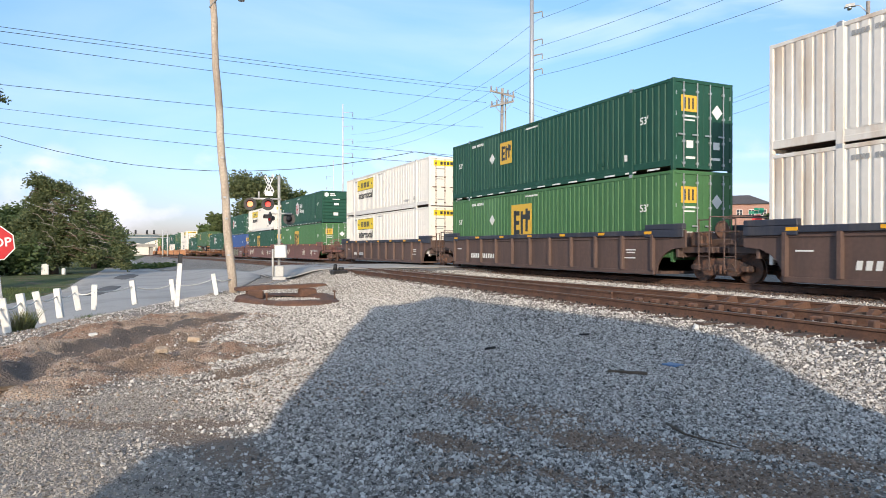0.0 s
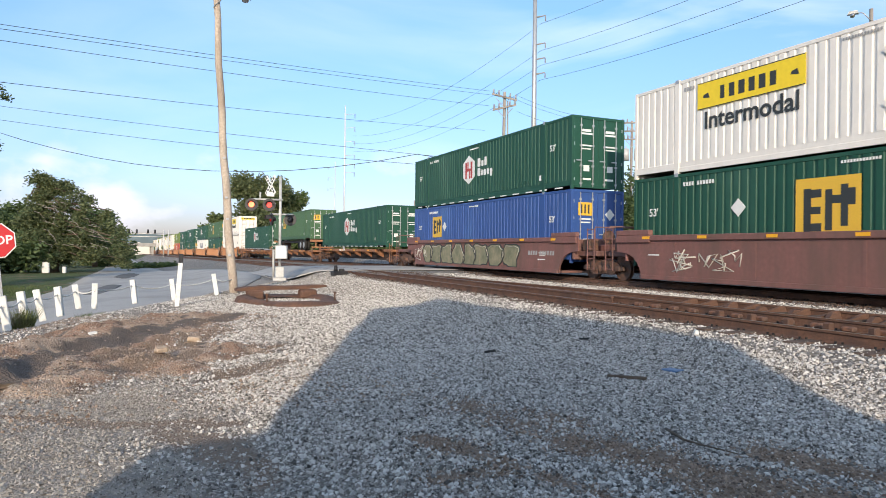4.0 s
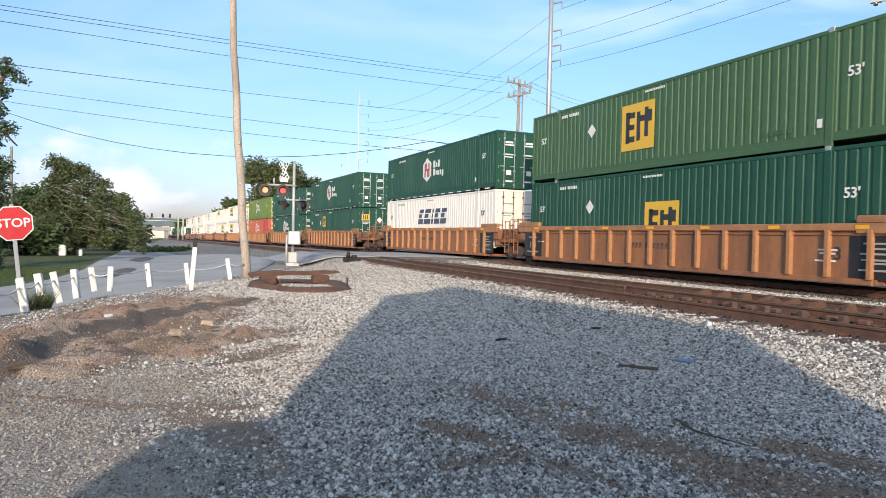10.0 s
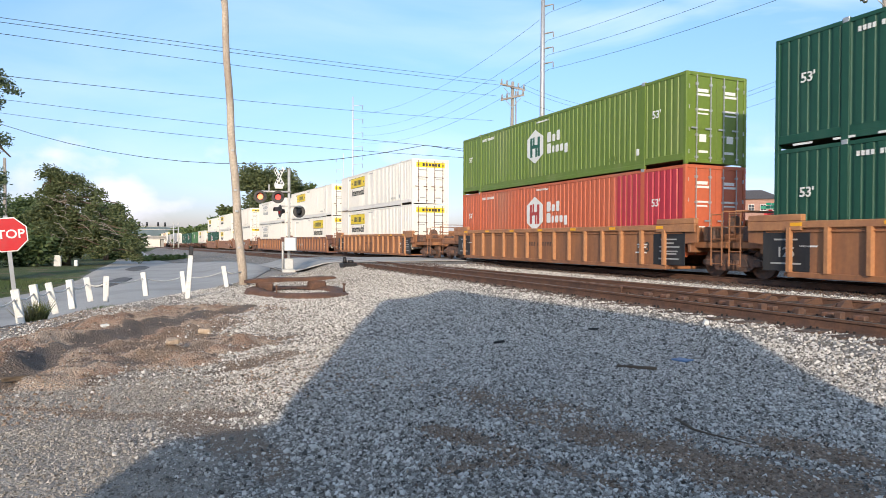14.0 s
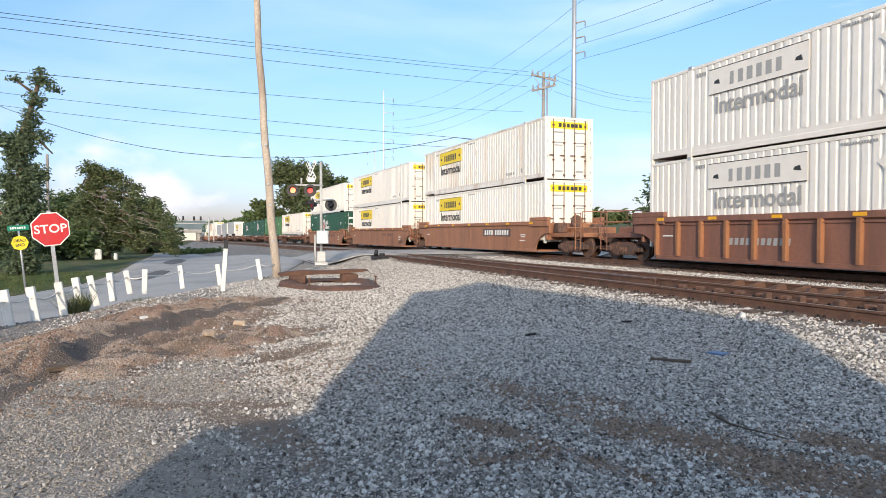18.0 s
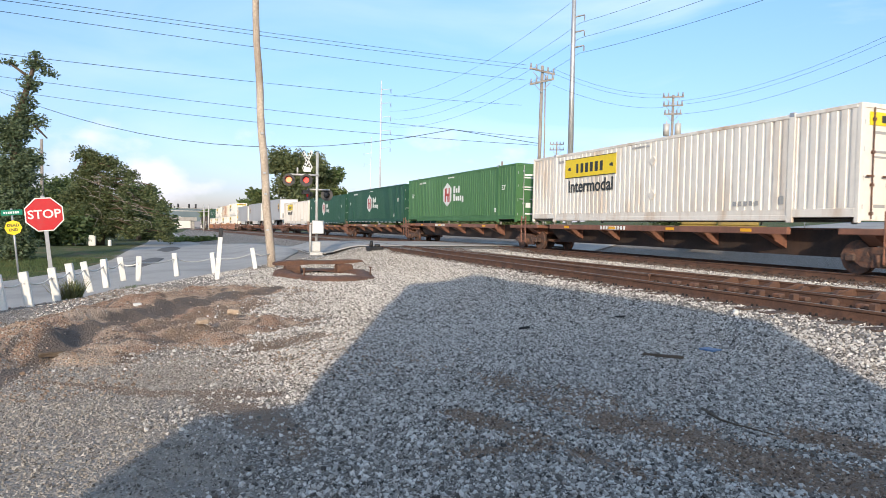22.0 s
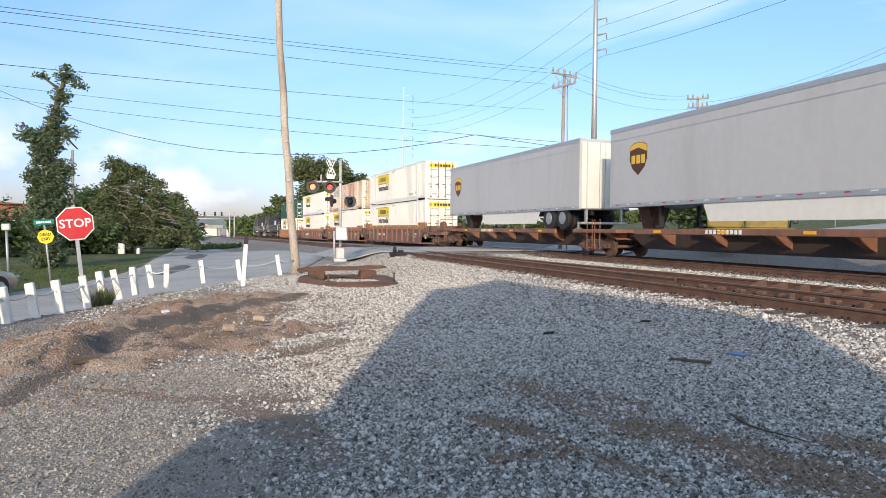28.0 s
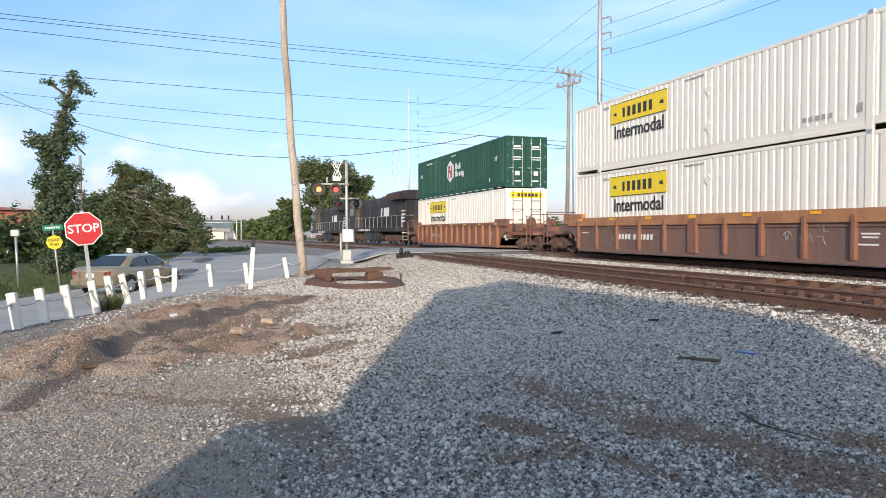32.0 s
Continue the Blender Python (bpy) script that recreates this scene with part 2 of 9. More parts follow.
RUST = (0.16, 0.055, 0.022)
M = {
    "hub_green": material("hub_green_paint", (0.009, 0.070, 0.042), 0.6, grain=0.08, scale=6, wear=(0.03, 0.10, 0.065), wear_scale=0.7, streak=True, bump=0.05),
    "emp_green": material("emp_green_paint", (0.055, 0.125, 0.055), 0.6, grain=0.08, scale=6, wear=(0.055, 0.13, 0.075), wear_scale=0.7, streak=True, bump=0.05),
    "light_green": material("light_green_paint", (0.06, 0.165, 0.06), 0.6, grain=0.08, scale=6, wear=(0.09, 0.21, 0.09), wear_scale=0.7, streak=True, bump=0.05),
    "lime": material("lime_green_paint", (0.13, 0.20, 0.022), 0.48, grain=0.08, scale=6, wear=(0.18, 0.23, 0.06), wear_scale=0.7, streak=True, bump=0.05),
    "orange": material("orange_paint", (0.52, 0.12, 0.05), 0.5, grain=0.08, scale=6, wear=(0.42, 0.16, 0.09), wear_scale=0.7, streak=True, bump=0.05),
    "red": material("red_paint", (0.45, 0.03, 0.05), 0.5, grain=0.08, scale=6, bump=0.05),
    "blue": material("blue_paint", (0.028, 0.08, 0.27), 0.52, grain=0.08, scale=6, wear=(0.05, 0.125, 0.33), wear_scale=0.7, streak=True, bump=0.05),
    "white": material("white_paint", (0.82, 0.775, 0.70), 0.5, grain=0.04, scale=5, wear=(0.68, 0.62, 0.54), wear_scale=0.9, wear_amount=0.22, streak=True, bump=0.05),
    "old_white": material("old_white_paint", (0.80, 0.755, 0.68), 0.55, grain=0.05, scale=5, wear=(0.55, 0.40, 0.27), wear_scale=0.9, wear_amount=0.33, streak=True, bump=0.05),
    "trailer_grey": material("trailer_grey_paint", (0.475, 0.47, 0.475), 0.5, grain=0.04, scale=4, wear=(0.42, 0.41, 0.40), wear_scale=0.8, streak=True, bump=0.03),
    "trailer_door": material("trailer_door_paint", (0.72, 0.69, 0.63), 0.45, grain=0.05, scale=4, bump=0.03),
    "yellow": material("yellow_sheet", (0.88, 0.64, 0.025), 0.5, grain=0.05, scale=8, bump=0.0),
    "amber": material("amber_reflector", (0.85, 0.42, 0.02), 0.35, grain=0.03, bump=0.0),
    "print_white": material("white_print", (0.78, 0.78, 0.74), 0.5, grain=0.05, bump=0.0),
    "print_dark": material("dark_print", (0.035, 0.04, 0.04), 0.55, grain=0.05, bump=0.0),
    "print_grey": material("grey_print", (0.36, 0.36, 0.35), 0.6, grain=0.05, bump=0.0),
    "print_blue": material("slate_blue_print", (0.07, 0.09, 0.15), 0.5, grain=0.05, bump=0.0),
    "print_red": material("red_print", (0.42, 0.05, 0.04), 0.5, grain=0.05, bump=0.0),
    "print_green": material("dark_green_print", (0.01, 0.10, 0.06), 0.5, grain=0.05, bump=0.0),
    "print_brown": material("brown_print", (0.09, 0.03, 0.012), 0.5, grain=0.05, bump=0.0),
    "print_gold": material("gold_print", (0.74, 0.45, 0.045), 0.45, grain=0.05, bump=0.0),
    "graffiti": material("graffiti_spray", (0.30, 0.265, 0.17), 0.6, grain=0.2, scale=3, wear=(0.16, 0.17, 0.10), wear_scale=2.0, wear_amount=0.6, bump=0.0),
    "graffiti_line": material("graffiti_outline", (0.55, 0.52, 0.46), 0.6, grain=0.1, bump=0.0),
    "well_orange": material("orange_car_paint", (0.34, 0.148, 0.064), 0.62, grain=0.12, scale=9, wear=(0.20, 0.095, 0.055), wear_scale=1.6, wear_amount=0.5, streak=True, bump=0.15),
    "well_tan": material("faded_orange_chord_paint", (0.43, 0.205, 0.092), 0.6, grain=0.12, scale=9, wear=(0.30, 0.14, 0.075), wear_scale=1.4, wear_amount=0.45, bump=0.12),
    "well_brown": material("brown_car_paint", (0.255, 0.115, 0.075), 0.62, grain=0.12, scale=9, wear=(0.17, 0.085, 0.06), wear_scale=1.6, wear_amount=0.5, streak=True, bump=0.12),
    "well_rust": material("rust_orange_car_paint", (0.36, 0.165, 0.085), 0.62, grain=0.12, scale=9, wear=(0.24, 0.115, 0.07), wear_scale=1.4, wear_amount=0.5, streak=True, bump=0.12),
    "well_red": material("red_oxide_car_paint", (0.22, 0.10, 0.085), 0.65, grain=0.12, scale=9, wear=(0.15, 0.085, 0.068), wear_scale=1.4, wear_amount=0.5, streak=True, bump=0.12),
    "well_dark": material("dark_brown_car_paint", (0.125, 0.078, 0.063), 0.65, grain=0.12, scale=9, wear=(0.08, 0.055, 0.048), wear_scale=1.4, wear_amount=0.5, streak=True, bump=0.12),
    "well_umber": material("umber_car_paint", (0.17, 0.105, 0.085), 0.65, grain=0.12, scale=9, wear=(0.24, 0.13, 0.09), wear_scale=1.4, wear_amount=0.45, streak=True, bump=0.12),
    "navy": material("navy_car_paint", (0.035, 0.04, 0.06), 0.6, grain=0.1, scale=9, wear=(0.10, 0.09, 0.085), wear_scale=1.2, streak=True, bump=0.1),
    "running_gear": material("dusty_running_gear", (0.095, 0.062, 0.049), 0.75, grain=0.2, scale=20, wear=(0.21, 0.095, 0.055), wear_scale=5, wear_amount=0.45, bump=0.3),
    # near-black colour stands in for shade under the load on spine cars
    "beam": material("shade_dark_centre_beam", (0.045, 0.032, 0.027), 0.8, grain=0.2, scale=12, wear=(0.085, 0.048, 0.033), wear_scale=1.2, wear_amount=0.4, streak=True, bump=0.2),
    "steel": material("galvanised_steel", (0.46, 0.47, 0.48), 0.42, 0.55, grain=0.1, scale=14, bump=0.05),
    # far poles' steel, its colour paled to paint in the haze of distance
    "pale_steel": material("hazy_far_steel", (0.60, 0.63, 0.68), 0.6, 0.1, grain=0.05, scale=2, bump=0),
    "alu": material("aluminium_paint", (0.52, 0.52, 0.50), 0.5, 0.2, grain=0.1, scale=14, wear=(0.42, 0.40, 0.37), wear_scale=4, bump=0.05),
    "black": material("black_paint", (0.018, 0.018, 0.02), 0.5, grain=0.15, scale=12, wear=(0.05, 0.045, 0.04), wear_scale=1.2, streak=True, bump=0.05),
    "loco_black": material("locomotive_black_paint", (0.018, 0.017, 0.018), 0.6, grain=0.12, scale=7, wear=(0.11, 0.088, 0.072), wear_scale=1.1, wear_amount=0.45, streak=True, bump=0.05),
    "rubber": material("tyre_rubber", (0.022, 0.021, 0.02), 0.8, grain=0.1, scale=30, bump=0.2),
    "post_white": material("white_post_paint", (0.76, 0.75, 0.71), 0.6, grain=0.06, scale=20, wear=(0.45, 0.42, 0.38), wear_scale=7, wear_amount=0.28, bump=0.2),
    "chain": material("white_rope", (0.66, 0.65, 0.61), 0.7, bump=0.3),
    "pole_wood": material("weathered_pole_wood", (0.50, 0.42, 0.335), 0.85, grain=0.25, scale=16, wear=(0.27, 0.205, 0.155), wear_scale=3, wear_amount=0.5, streak=True, bump=0.6, bump_scale=26),
    "grey_wood": material("grey_pole_wood", (0.35, 0.315, 0.28), 0.85, grain=0.2, scale=16, wear=(0.22, 0.195, 0.17), wear_scale=3, wear_amount=0.5, streak=True, bump=0.5),
    "tie_wood": material("creosoted_tie", (0.085, 0.058, 0.044), 0.9, grain=0.25, scale=18, wear=(0.15, 0.10, 0.075), wear_scale=3, bump=0.5, spread=0.25),
    "rail_rust": material("rusted_rail", (0.15, 0.076, 0.047), 0.8, grain=0.25, scale=25, wear=(0.085, 0.048, 0.036), wear_scale=2.5, wear_amount=0.5, bump=0.3),
    "rail_head": material("rail_running_surface", (0.22, 0.17, 0.14), 0.45, 0.5, grain=0.15, scale=12, bump=0.1),
    "sign_red": material("stop_sign_sheeting", (0.58, 0.030, 0.035), 0.38, grain=0.04, scale=10, wear=(0.50, 0.06, 0.06), wear_scale=4, bump=0.02),
    "sign_green": material("street_sign_sheeting", (0.01, 0.22, 0.13), 0.4, grain=0.05, bump=0.02),
    "lamp_red": material("lit_red_signal_lens", (0.75, 0.06, 0.045), 0.3, bump=0, grain=0.02, emit=0.7),
    "lamp_hot": material("lit_signal_bulb", (1.0, 0.17, 0.07), 0.3, bump=0, grain=0.02, emit=2.0),
    "lamp_dim": material("dim_red_signal_lens", (0.30, 0.012, 0.012), 0.15, bump=0, grain=0.02, emit=0.35),
    "lens_glass": material("reflective_lens", (0.5, 0.5, 0.5), 0.12, 0.9, bump=0),
    "wire": material("black_cable", (0.02, 0.022, 0.026), 0.6, bump=0),
    "insulator": material("porcelain", (0.30, 0.30, 0.32), 0.35, bump=0),
    "bark": material("tree_bark", (0.115, 0.085, 0.06), 0.9, grain=0.25, scale=14, bump=0.7, bump_scale=18),
    "dead_wood": material("dead_grey_branch", (0.28, 0.25, 0.21), 0.85, grain=0.2, scale=14, bump=0.3),
    "car_gold": material("beige_metallic_car_paint", (0.40, 0.32, 0.215), 0.28, 0.55, grain=0.02, bump=0, coat=0.7),
    "car_glass": material("tinted_car_glass", (0.018, 0.024, 0.032), 0.06, bump=0, grain=0.02, coat=0.6),
    "tail_lamp": material("tail_lamp_plastic", (0.26, 0.045, 0.035), 0.2, bump=0, coat=0.5),
    "alloy": material("alloy_wheel", (0.55, 0.55, 0.56), 0.3, 0.8, bump=0),
    # yellow paint darkened to carry the shade of the passing train
    "digger_yellow": material("shade_dulled_machine_yellow", (0.28, 0.20, 0.045), 0.6, wear=(0.12, 0.09, 0.04), bump=0.05),
    "roof": material("dark_shingle_roof", (0.085, 0.08, 0.085), 0.85, grain=0.2, scale=4, bump=0.4, bump_scale=12),
    "roof_red": material("terracotta_roof", (0.36, 0.12, 0.075), 0.8, grain=0.15, scale=4, bump=0.3, bump_scale=10),
    "trim": material("white_trim_paint", (0.74, 0.73, 0.70), 0.6, bump=0.05),
    "pane": material("window_glass", (0.03, 0.04, 0.05), 0.08, bump=0, coat=0.5),
    "concrete": material("weathered_concrete", (0.36, 0.345, 0.32), 0.85, grain=0.14, scale=6, wear=(0.24, 0.22, 0.20), wear_scale=0.8, bump=0.3),
    "stucco": material("pale_stucco_wall", (0.68, 0.65, 0.58), 0.85, grain=0.08, scale=5, bump=0.2),
    "brick": material("brick_wall", (0.42, 0.25, 0.20), 0.85, grain=0.3, scale=22, wear=(0.34, 0.17, 0.12), wear_scale=3, bump=0.4),
    # green lowered to paint in the tree shade over the lawn
    "grass": material("grass_blades", (0.06, 0.095, 0.03), 0.8, grain=0.35, scale=3, wear=(0.16, 0.15, 0.05), wear_scale=1.0, bump=0),
    "weed": material("dry_weed_blades", (0.13, 0.15, 0.045), 0.8, grain=0.3, scale=3, wear=(0.24, 0.19, 0.09), wear_scale=1.4, bump=0),
    # blue-grey of distance haze is painted into the hill's own colour
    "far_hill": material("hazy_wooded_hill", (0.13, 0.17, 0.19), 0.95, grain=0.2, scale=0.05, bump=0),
    "tan_rock": material("tan_rock", (0.44, 0.34, 0.25), 0.9, grain=0.2, scale=20, bump=0.5),
    "blue_scrap": material("blue_plastic_scrap", (0.12, 0.22, 0.40), 0.5, bump=0.1),
    "char": material("charred_wood_scrap", (0.02, 0.018, 0.017), 0.85, bump=0.5),
}


def rusted_wall():
    """Cream paint over steel, with rust running down in streaks within a few broad zones."""
    m = material("rusty_white_paint", (0.78, 0.71, 0.59), 0.6, grain=0.06, scale=5, wear=(0.60, 0.42, 0.27), wear_scale=0.8, wear_amount=0.4, streak=True, bump=0.05)
    n, l = m.node_tree.nodes, m.node_tree.links
    b = n["Principled BSDF"]
    co = n.new("ShaderNodeTexCoord")
    layers = []
    for stretch, lo, hi in (((1.0, 0.30, 0.06), 0.40, 0.58), ((1.0, 4.0, 0.22), 0.28, 0.62)):
        mp = n.new("ShaderNodeMapping")
        mp.inputs["Scale"].default_value, mp.inputs["Location"].default_value = stretch, (0.0, 3.7, 0.4)
        no = n.new("ShaderNodeTexNoise")
        no.inputs["Scale"].default_value, no.inputs["Detail"].default_value, no.inputs["Roughness"].default_value = 1.0, 7.0, 0.6
        st = n.new("ShaderNodeMapRange")
        st.interpolation_type = "SMOOTHSTEP"
        st.inputs["From Min"].default_value, st.inputs["From Max"].default_value = lo, hi
        l.new(co.outputs["Object"], mp.inputs["Vector"])
        l.new(mp.outputs["Vector"], no.inputs["Vector"])
        l.new(no.outputs["Fac"], st.inputs["Value"])
        layers.append(st.outputs["Result"])
    mul = n.new("ShaderNodeMath")
    mul.operation = "MULTIPLY"
    l.new(layers[0], mul.inputs[0])
    l.new(layers[1], mul.inputs[1])
    mix = n.new("ShaderNodeMix")
    mix.data_type = "RGBA"
    mix.inputs["B"].default_value = (0.42, 0.16, 0.062, 1)
    l.new(mul.outputs[0], mix.inputs["Factor"])
    l.new(b.inputs["Base Color"].links[0].from_socket, mix.inputs["A"])
    l.new(mix.outputs["Result"], b.inputs["Base Color"])
    return m


M["rusty_white"] = rusted_wall()


def leafy(name, color, color2, through=0.35):
    m = bpy.data.materials.new(name)
    m.use_nodes = True
    n, l = m.node_tree.nodes, m.node_tree.links
    b = n["Principled BSDF"]
    geo = n.new("ShaderNodeNewGeometry")
    mix = n.new("ShaderNodeMix")
    mix.data_type = "RGBA"
    mix.inputs["A"].default_value, mix.inputs["B"].default_value = (*color, 1), (*color2, 1)
    l.new(geo.outputs["Random Per Island"], mix.inputs["Factor"])
    l.new(mix.outputs["Result"], b.inputs["Base Color"])
    b.inputs["Roughness"].default_value = 0.62
    tr = n.new("ShaderNodeBsdfTranslucent")
    l.new(mix.outputs["Result"], tr.inputs["Color"])
    ms = n.new("ShaderNodeMixShader")
    ms.inputs["Fac"].default_value = through
    out = n["Material Output"]
    l.new(b.outputs["BSDF"], ms.inputs[1])
    l.new(tr.outputs["BSDF"], ms.inputs[2])
    l.new(ms.outputs["Shader"], out.inputs["Surface"])
    return m


M["leaf"] = leafy("green_leaves", (0.06, 0.10, 0.033), (0.17, 0.20, 0.075))
M["leaf_dark"] = leafy("dark_green_leaves", (0.05, 0.09, 0.033), (0.145, 0.19, 0.07))
M["leaf_broad"] = leafy("broad_tree_leaves", (0.065, 0.095, 0.038), (0.21, 0.235, 0.105))
M["leaf_ivy"] = leafy("dark_ivy_leaves", (0.065, 0.10, 0.055), (0.18, 0.23, 0.12), 0.3)
M["leaf_bright"] = leafy("sunny_green_leaves", (0.075, 0.13, 0.038), (0.18, 0.225, 0.08))


def stony(name, a, b_, dark, rough=0.9):
    """Crushed stone, its tone changing from stone to stone."""
    m = bpy.data.materials.new(name)
    m.use_nodes = True
    n, l = m.node_tree.nodes, m.node_tree.links
    b = n["Principled BSDF"]
    geo = n.new("ShaderNodeNewGeometry")
    ramp = n.new("ShaderNodeValToRGB")
    e = ramp.color_ramp.elements
    e[0].color, e[1].color = (*dark, 1), (*b_, 1)
    e.new(0.42).color = (*a, 1)
    l.new(geo.outputs["Random Per Island"], ramp.inputs["Fac"])
    l.new(ramp.outputs["Color"], b.inputs["Base Color"])
    b.inputs["Roughness"].default_value = rough
    return m


M["stones"] = stony("crushed_stone", (0.42, 0.39, 0.355), (0.74, 0.71, 0.665), (0.05, 0.044, 0.038))
M["grit"] = stony("fine_warm_gravel", (0.31, 0.28, 0.245), (0.52, 0.48, 0.43), (0.10, 0.085, 0.07))
M["rust_stones"] = stony("rust_stained_ballast", (0.075, 0.047, 0.035), (0.16, 0.105, 0.078), (0.028, 0.02, 0.016))
M["brown_stones"] = stony("brown_stained_stone", (0.25, 0.175, 0.125), (0.42, 0.32, 0.245), (0.11, 0.078, 0.058))


def ground_material():
    """Trodden gravel with bare brown earth, mud patches and grass beyond the road."""
    m = bpy.data.materials.new("gravel_and_earth")
    m.use_nodes = True
    n, l = m.node_tree.nodes, m.node_tree.links
    b = n["Principled BSDF"]
    co = n.new("ShaderNodeTexCoord")

    def noise_at(scale, detail=6.0):
        t = n.new("ShaderNodeTexNoise")
        t.inputs["Scale"].default_value, t.inputs["Detail"].default_value = scale, detail
        l.new(co.outputs["Object"], t.inputs["Vector"])
        return t.outputs["Fac"]

    def math_node(op, a, bb):
        t = n.new("ShaderNodeMath")
        t.operation = op
        t.use_clamp = False
        for i, v in enumerate((a, bb)):
            if isinstance(v, (int, float)):
                t.inputs[i].default_value = v
            else:
                l.new(v, t.inputs[i])
        return t.outputs[0]

    def step(v, lo, hi):
        t = n.new("ShaderNodeMapRange")
        t.interpolation_type = "SMOOTHSTEP"
        t.inputs["From Min"].default_value, t.inputs["From Max"].default_value = lo, hi
        l.new(v, t.inputs["Value"])
        return t.outputs["Result"]

    def mix(f, a, bb):
        t = n.new("ShaderNodeMix")
        t.data_type = "RGBA"
        l.new(f, t.inputs["Factor"])
        for k, v in (("A", a), ("B", bb)):
            if isinstance(v, tuple):
                t.inputs[k].default_value = (*v, 1)
            else:
                l.new(v, t.inputs[k])
        return t.outputs["Result"]

    vor = n.new("ShaderNodeTexVoronoi")
    vor.inputs["Scale"].default_value = 38.0
    warp = n.new("ShaderNodeTexNoise")
    warp.inputs["Scale"].default_value = 25.0
    l.new(co.outputs["Object"], warp.inputs["Vector"])
    shift = n.new("ShaderNodeVectorMath")
    shift.operation = "MULTIPLY_ADD"
    l.new(warp.outputs["Color"], shift.inputs[0])
    shift.inputs[1].default_value = (0.05, 0.05, 0.05)
    l.new(co.outputs["Object"], shift.inputs[2])
    l.new(shift.outputs["Vector"], vor.inputs["Vector"])
    sep = n.new("ShaderNodeSeparateColor")
    l.new(vor.outputs["Color"], sep.inputs["Color"])
    stone = mix(sep.outputs["Red"], (0.20, 0.18, 0.16), (0.46, 0.43, 0.395))
    stone = mix(step(vor.outputs["Distance"], 0.35, 0.75), stone, (0.14, 0.122, 0.105))
    xyz = n.new("ShaderNodeSeparateXYZ")
    l.new(co.outputs["Object"], xyz.inputs["Vector"])
    # soil: red bare earth, green dust, blue muddy ruts and stains
    soil = n.new("ShaderNodeAttribute")
    soil.attribute_name = "soil"
    srgb = n.new("ShaderNodeSeparateColor")
    l.new(soil.outputs["Color"], srgb.inputs["Color"])

    def ragged(v, scale, amount, lo, hi):
        return step(math_node("ADD", v, math_node("MULTIPLY", math_node("SUBTRACT", noise_at(scale), 0.5), amount)), lo, hi)

    earth = mix(step(noise_at(1.3), 0.38, 0.62), (0.335, 0.205, 0.138), (0.52, 0.385, 0.28))
    earth = mix(step(noise_at(3.2, 8.0), 0.50, 0.68), earth, (0.125, 0.088, 0.068))
    earth = mix(step(noise_at(14.0), 0.52, 0.78), earth, (0.46, 0.36, 0.275))
    earth = mix(step(noise_at(45.0), 0.55, 0.8), earth, (0.16, 0.115, 0.085))
    dust = mix(noise_at(60.0), (0.235, 0.205, 0.178), (0.40, 0.36, 0.315))
    dust = mix(step(noise_at(5.0), 0.45, 0.7), dust, (0.44, 0.395, 0.34))
    col = mix(math_node("MULTIPLY", ragged(srgb.outputs["Green"], 1.6, 1.6, 0.35, 0.75), 0.75), stone, dust)
    col = mix(ragged(srgb.outputs["Red"], 4.0, 0.9, 0.32, 0.62), col, earth)
    damp = n.new("ShaderNodeAttribute")
    damp.attribute_name = "cinder"
    col = mix(ragged(damp.outputs["Fac"], 5.0, 0.7, 0.25, 0.60), col, mix(noise_at(22.0), (0.10, 0.08, 0.068), (0.21, 0.165, 0.135)))
    mud = mix(noise_at(9.0), (0.165, 0.11, 0.076), (0.30, 0.215, 0.15))
    col = mix(math_node("MULTIPLY", ragged(srgb.outputs["Blue"], 3.0, 1.0, 0.35, 0.70), 0.8), col, mud)
    # grass beyond the road
    gx = math_node("ADD", xyz.outputs["X"], math_node("MULTIPLY", math_node("SUBTRACT", noise_at(0.4), 0.5), 1.6))
    gx = math_node("ADD", gx, math_node("MULTIPLY", math_node("MAXIMUM", math_node("SUBTRACT", 28.0, xyz.outputs["Y"]), 0.0), 0.42))
    f_grass = math_node("MULTIPLY", math_node("SUBTRACT", 1.0, step(gx, -4.9, -4.3)), step(xyz.outputs["Y"], 4.0, 8.0))
    lawn = mix(noise_at(5.0), (0.035, 0.060, 0.015), (0.105, 0.135, 0.04))
    lawn = mix(step(noise_at(0.9), 0.5, 0.7), lawn, (0.17, 0.13, 0.07))
    col = mix(f_grass, col, lawn)
    far = step(xyz.outputs["X"], 24.0, 30.0)
    col = mix(far, col, lawn)
    l.new(col, b.inputs["Base Color"])
    b.inputs["Roughness"].default_value = 0.95
    bp = n.new("ShaderNodeBump")
    bp.inputs["Strength"].default_value, bp.inputs["Distance"].default_value = 0.8, 0.03
    inv = math_node("SUBTRACT", math_node("ADD", math_node("MULTIPLY", noise_at(40.0), 0.6), math_node("MULTIPLY", noise_at(12.0), 0.8)), vor.outputs["Distance"])
    l.new(inv, bp.inputs["Height"])
    l.new(bp.outputs["Normal"], b.inputs["Normal"])
    return m


M["ground"] = ground_material()
M["asphalt"] = material("worn_grey_asphalt", (0.40, 0.38, 0.355), 0.85, grain=0.10, scale=45, wear=(0.28, 0.265, 0.25), wear_scale=0.35, wear_amount=0.4, bump=0.3, bump_scale=120)
M["asphalt_dark"] = material("dark_asphalt_patch", (0.11, 0.105, 0.10), 0.85, grain=0.12, scale=45, wear=(0.19, 0.18, 0.17), wear_scale=0.8, bump=0.3, bump_scale=120)


# ---- mesh helpers ----
CACHE = {}


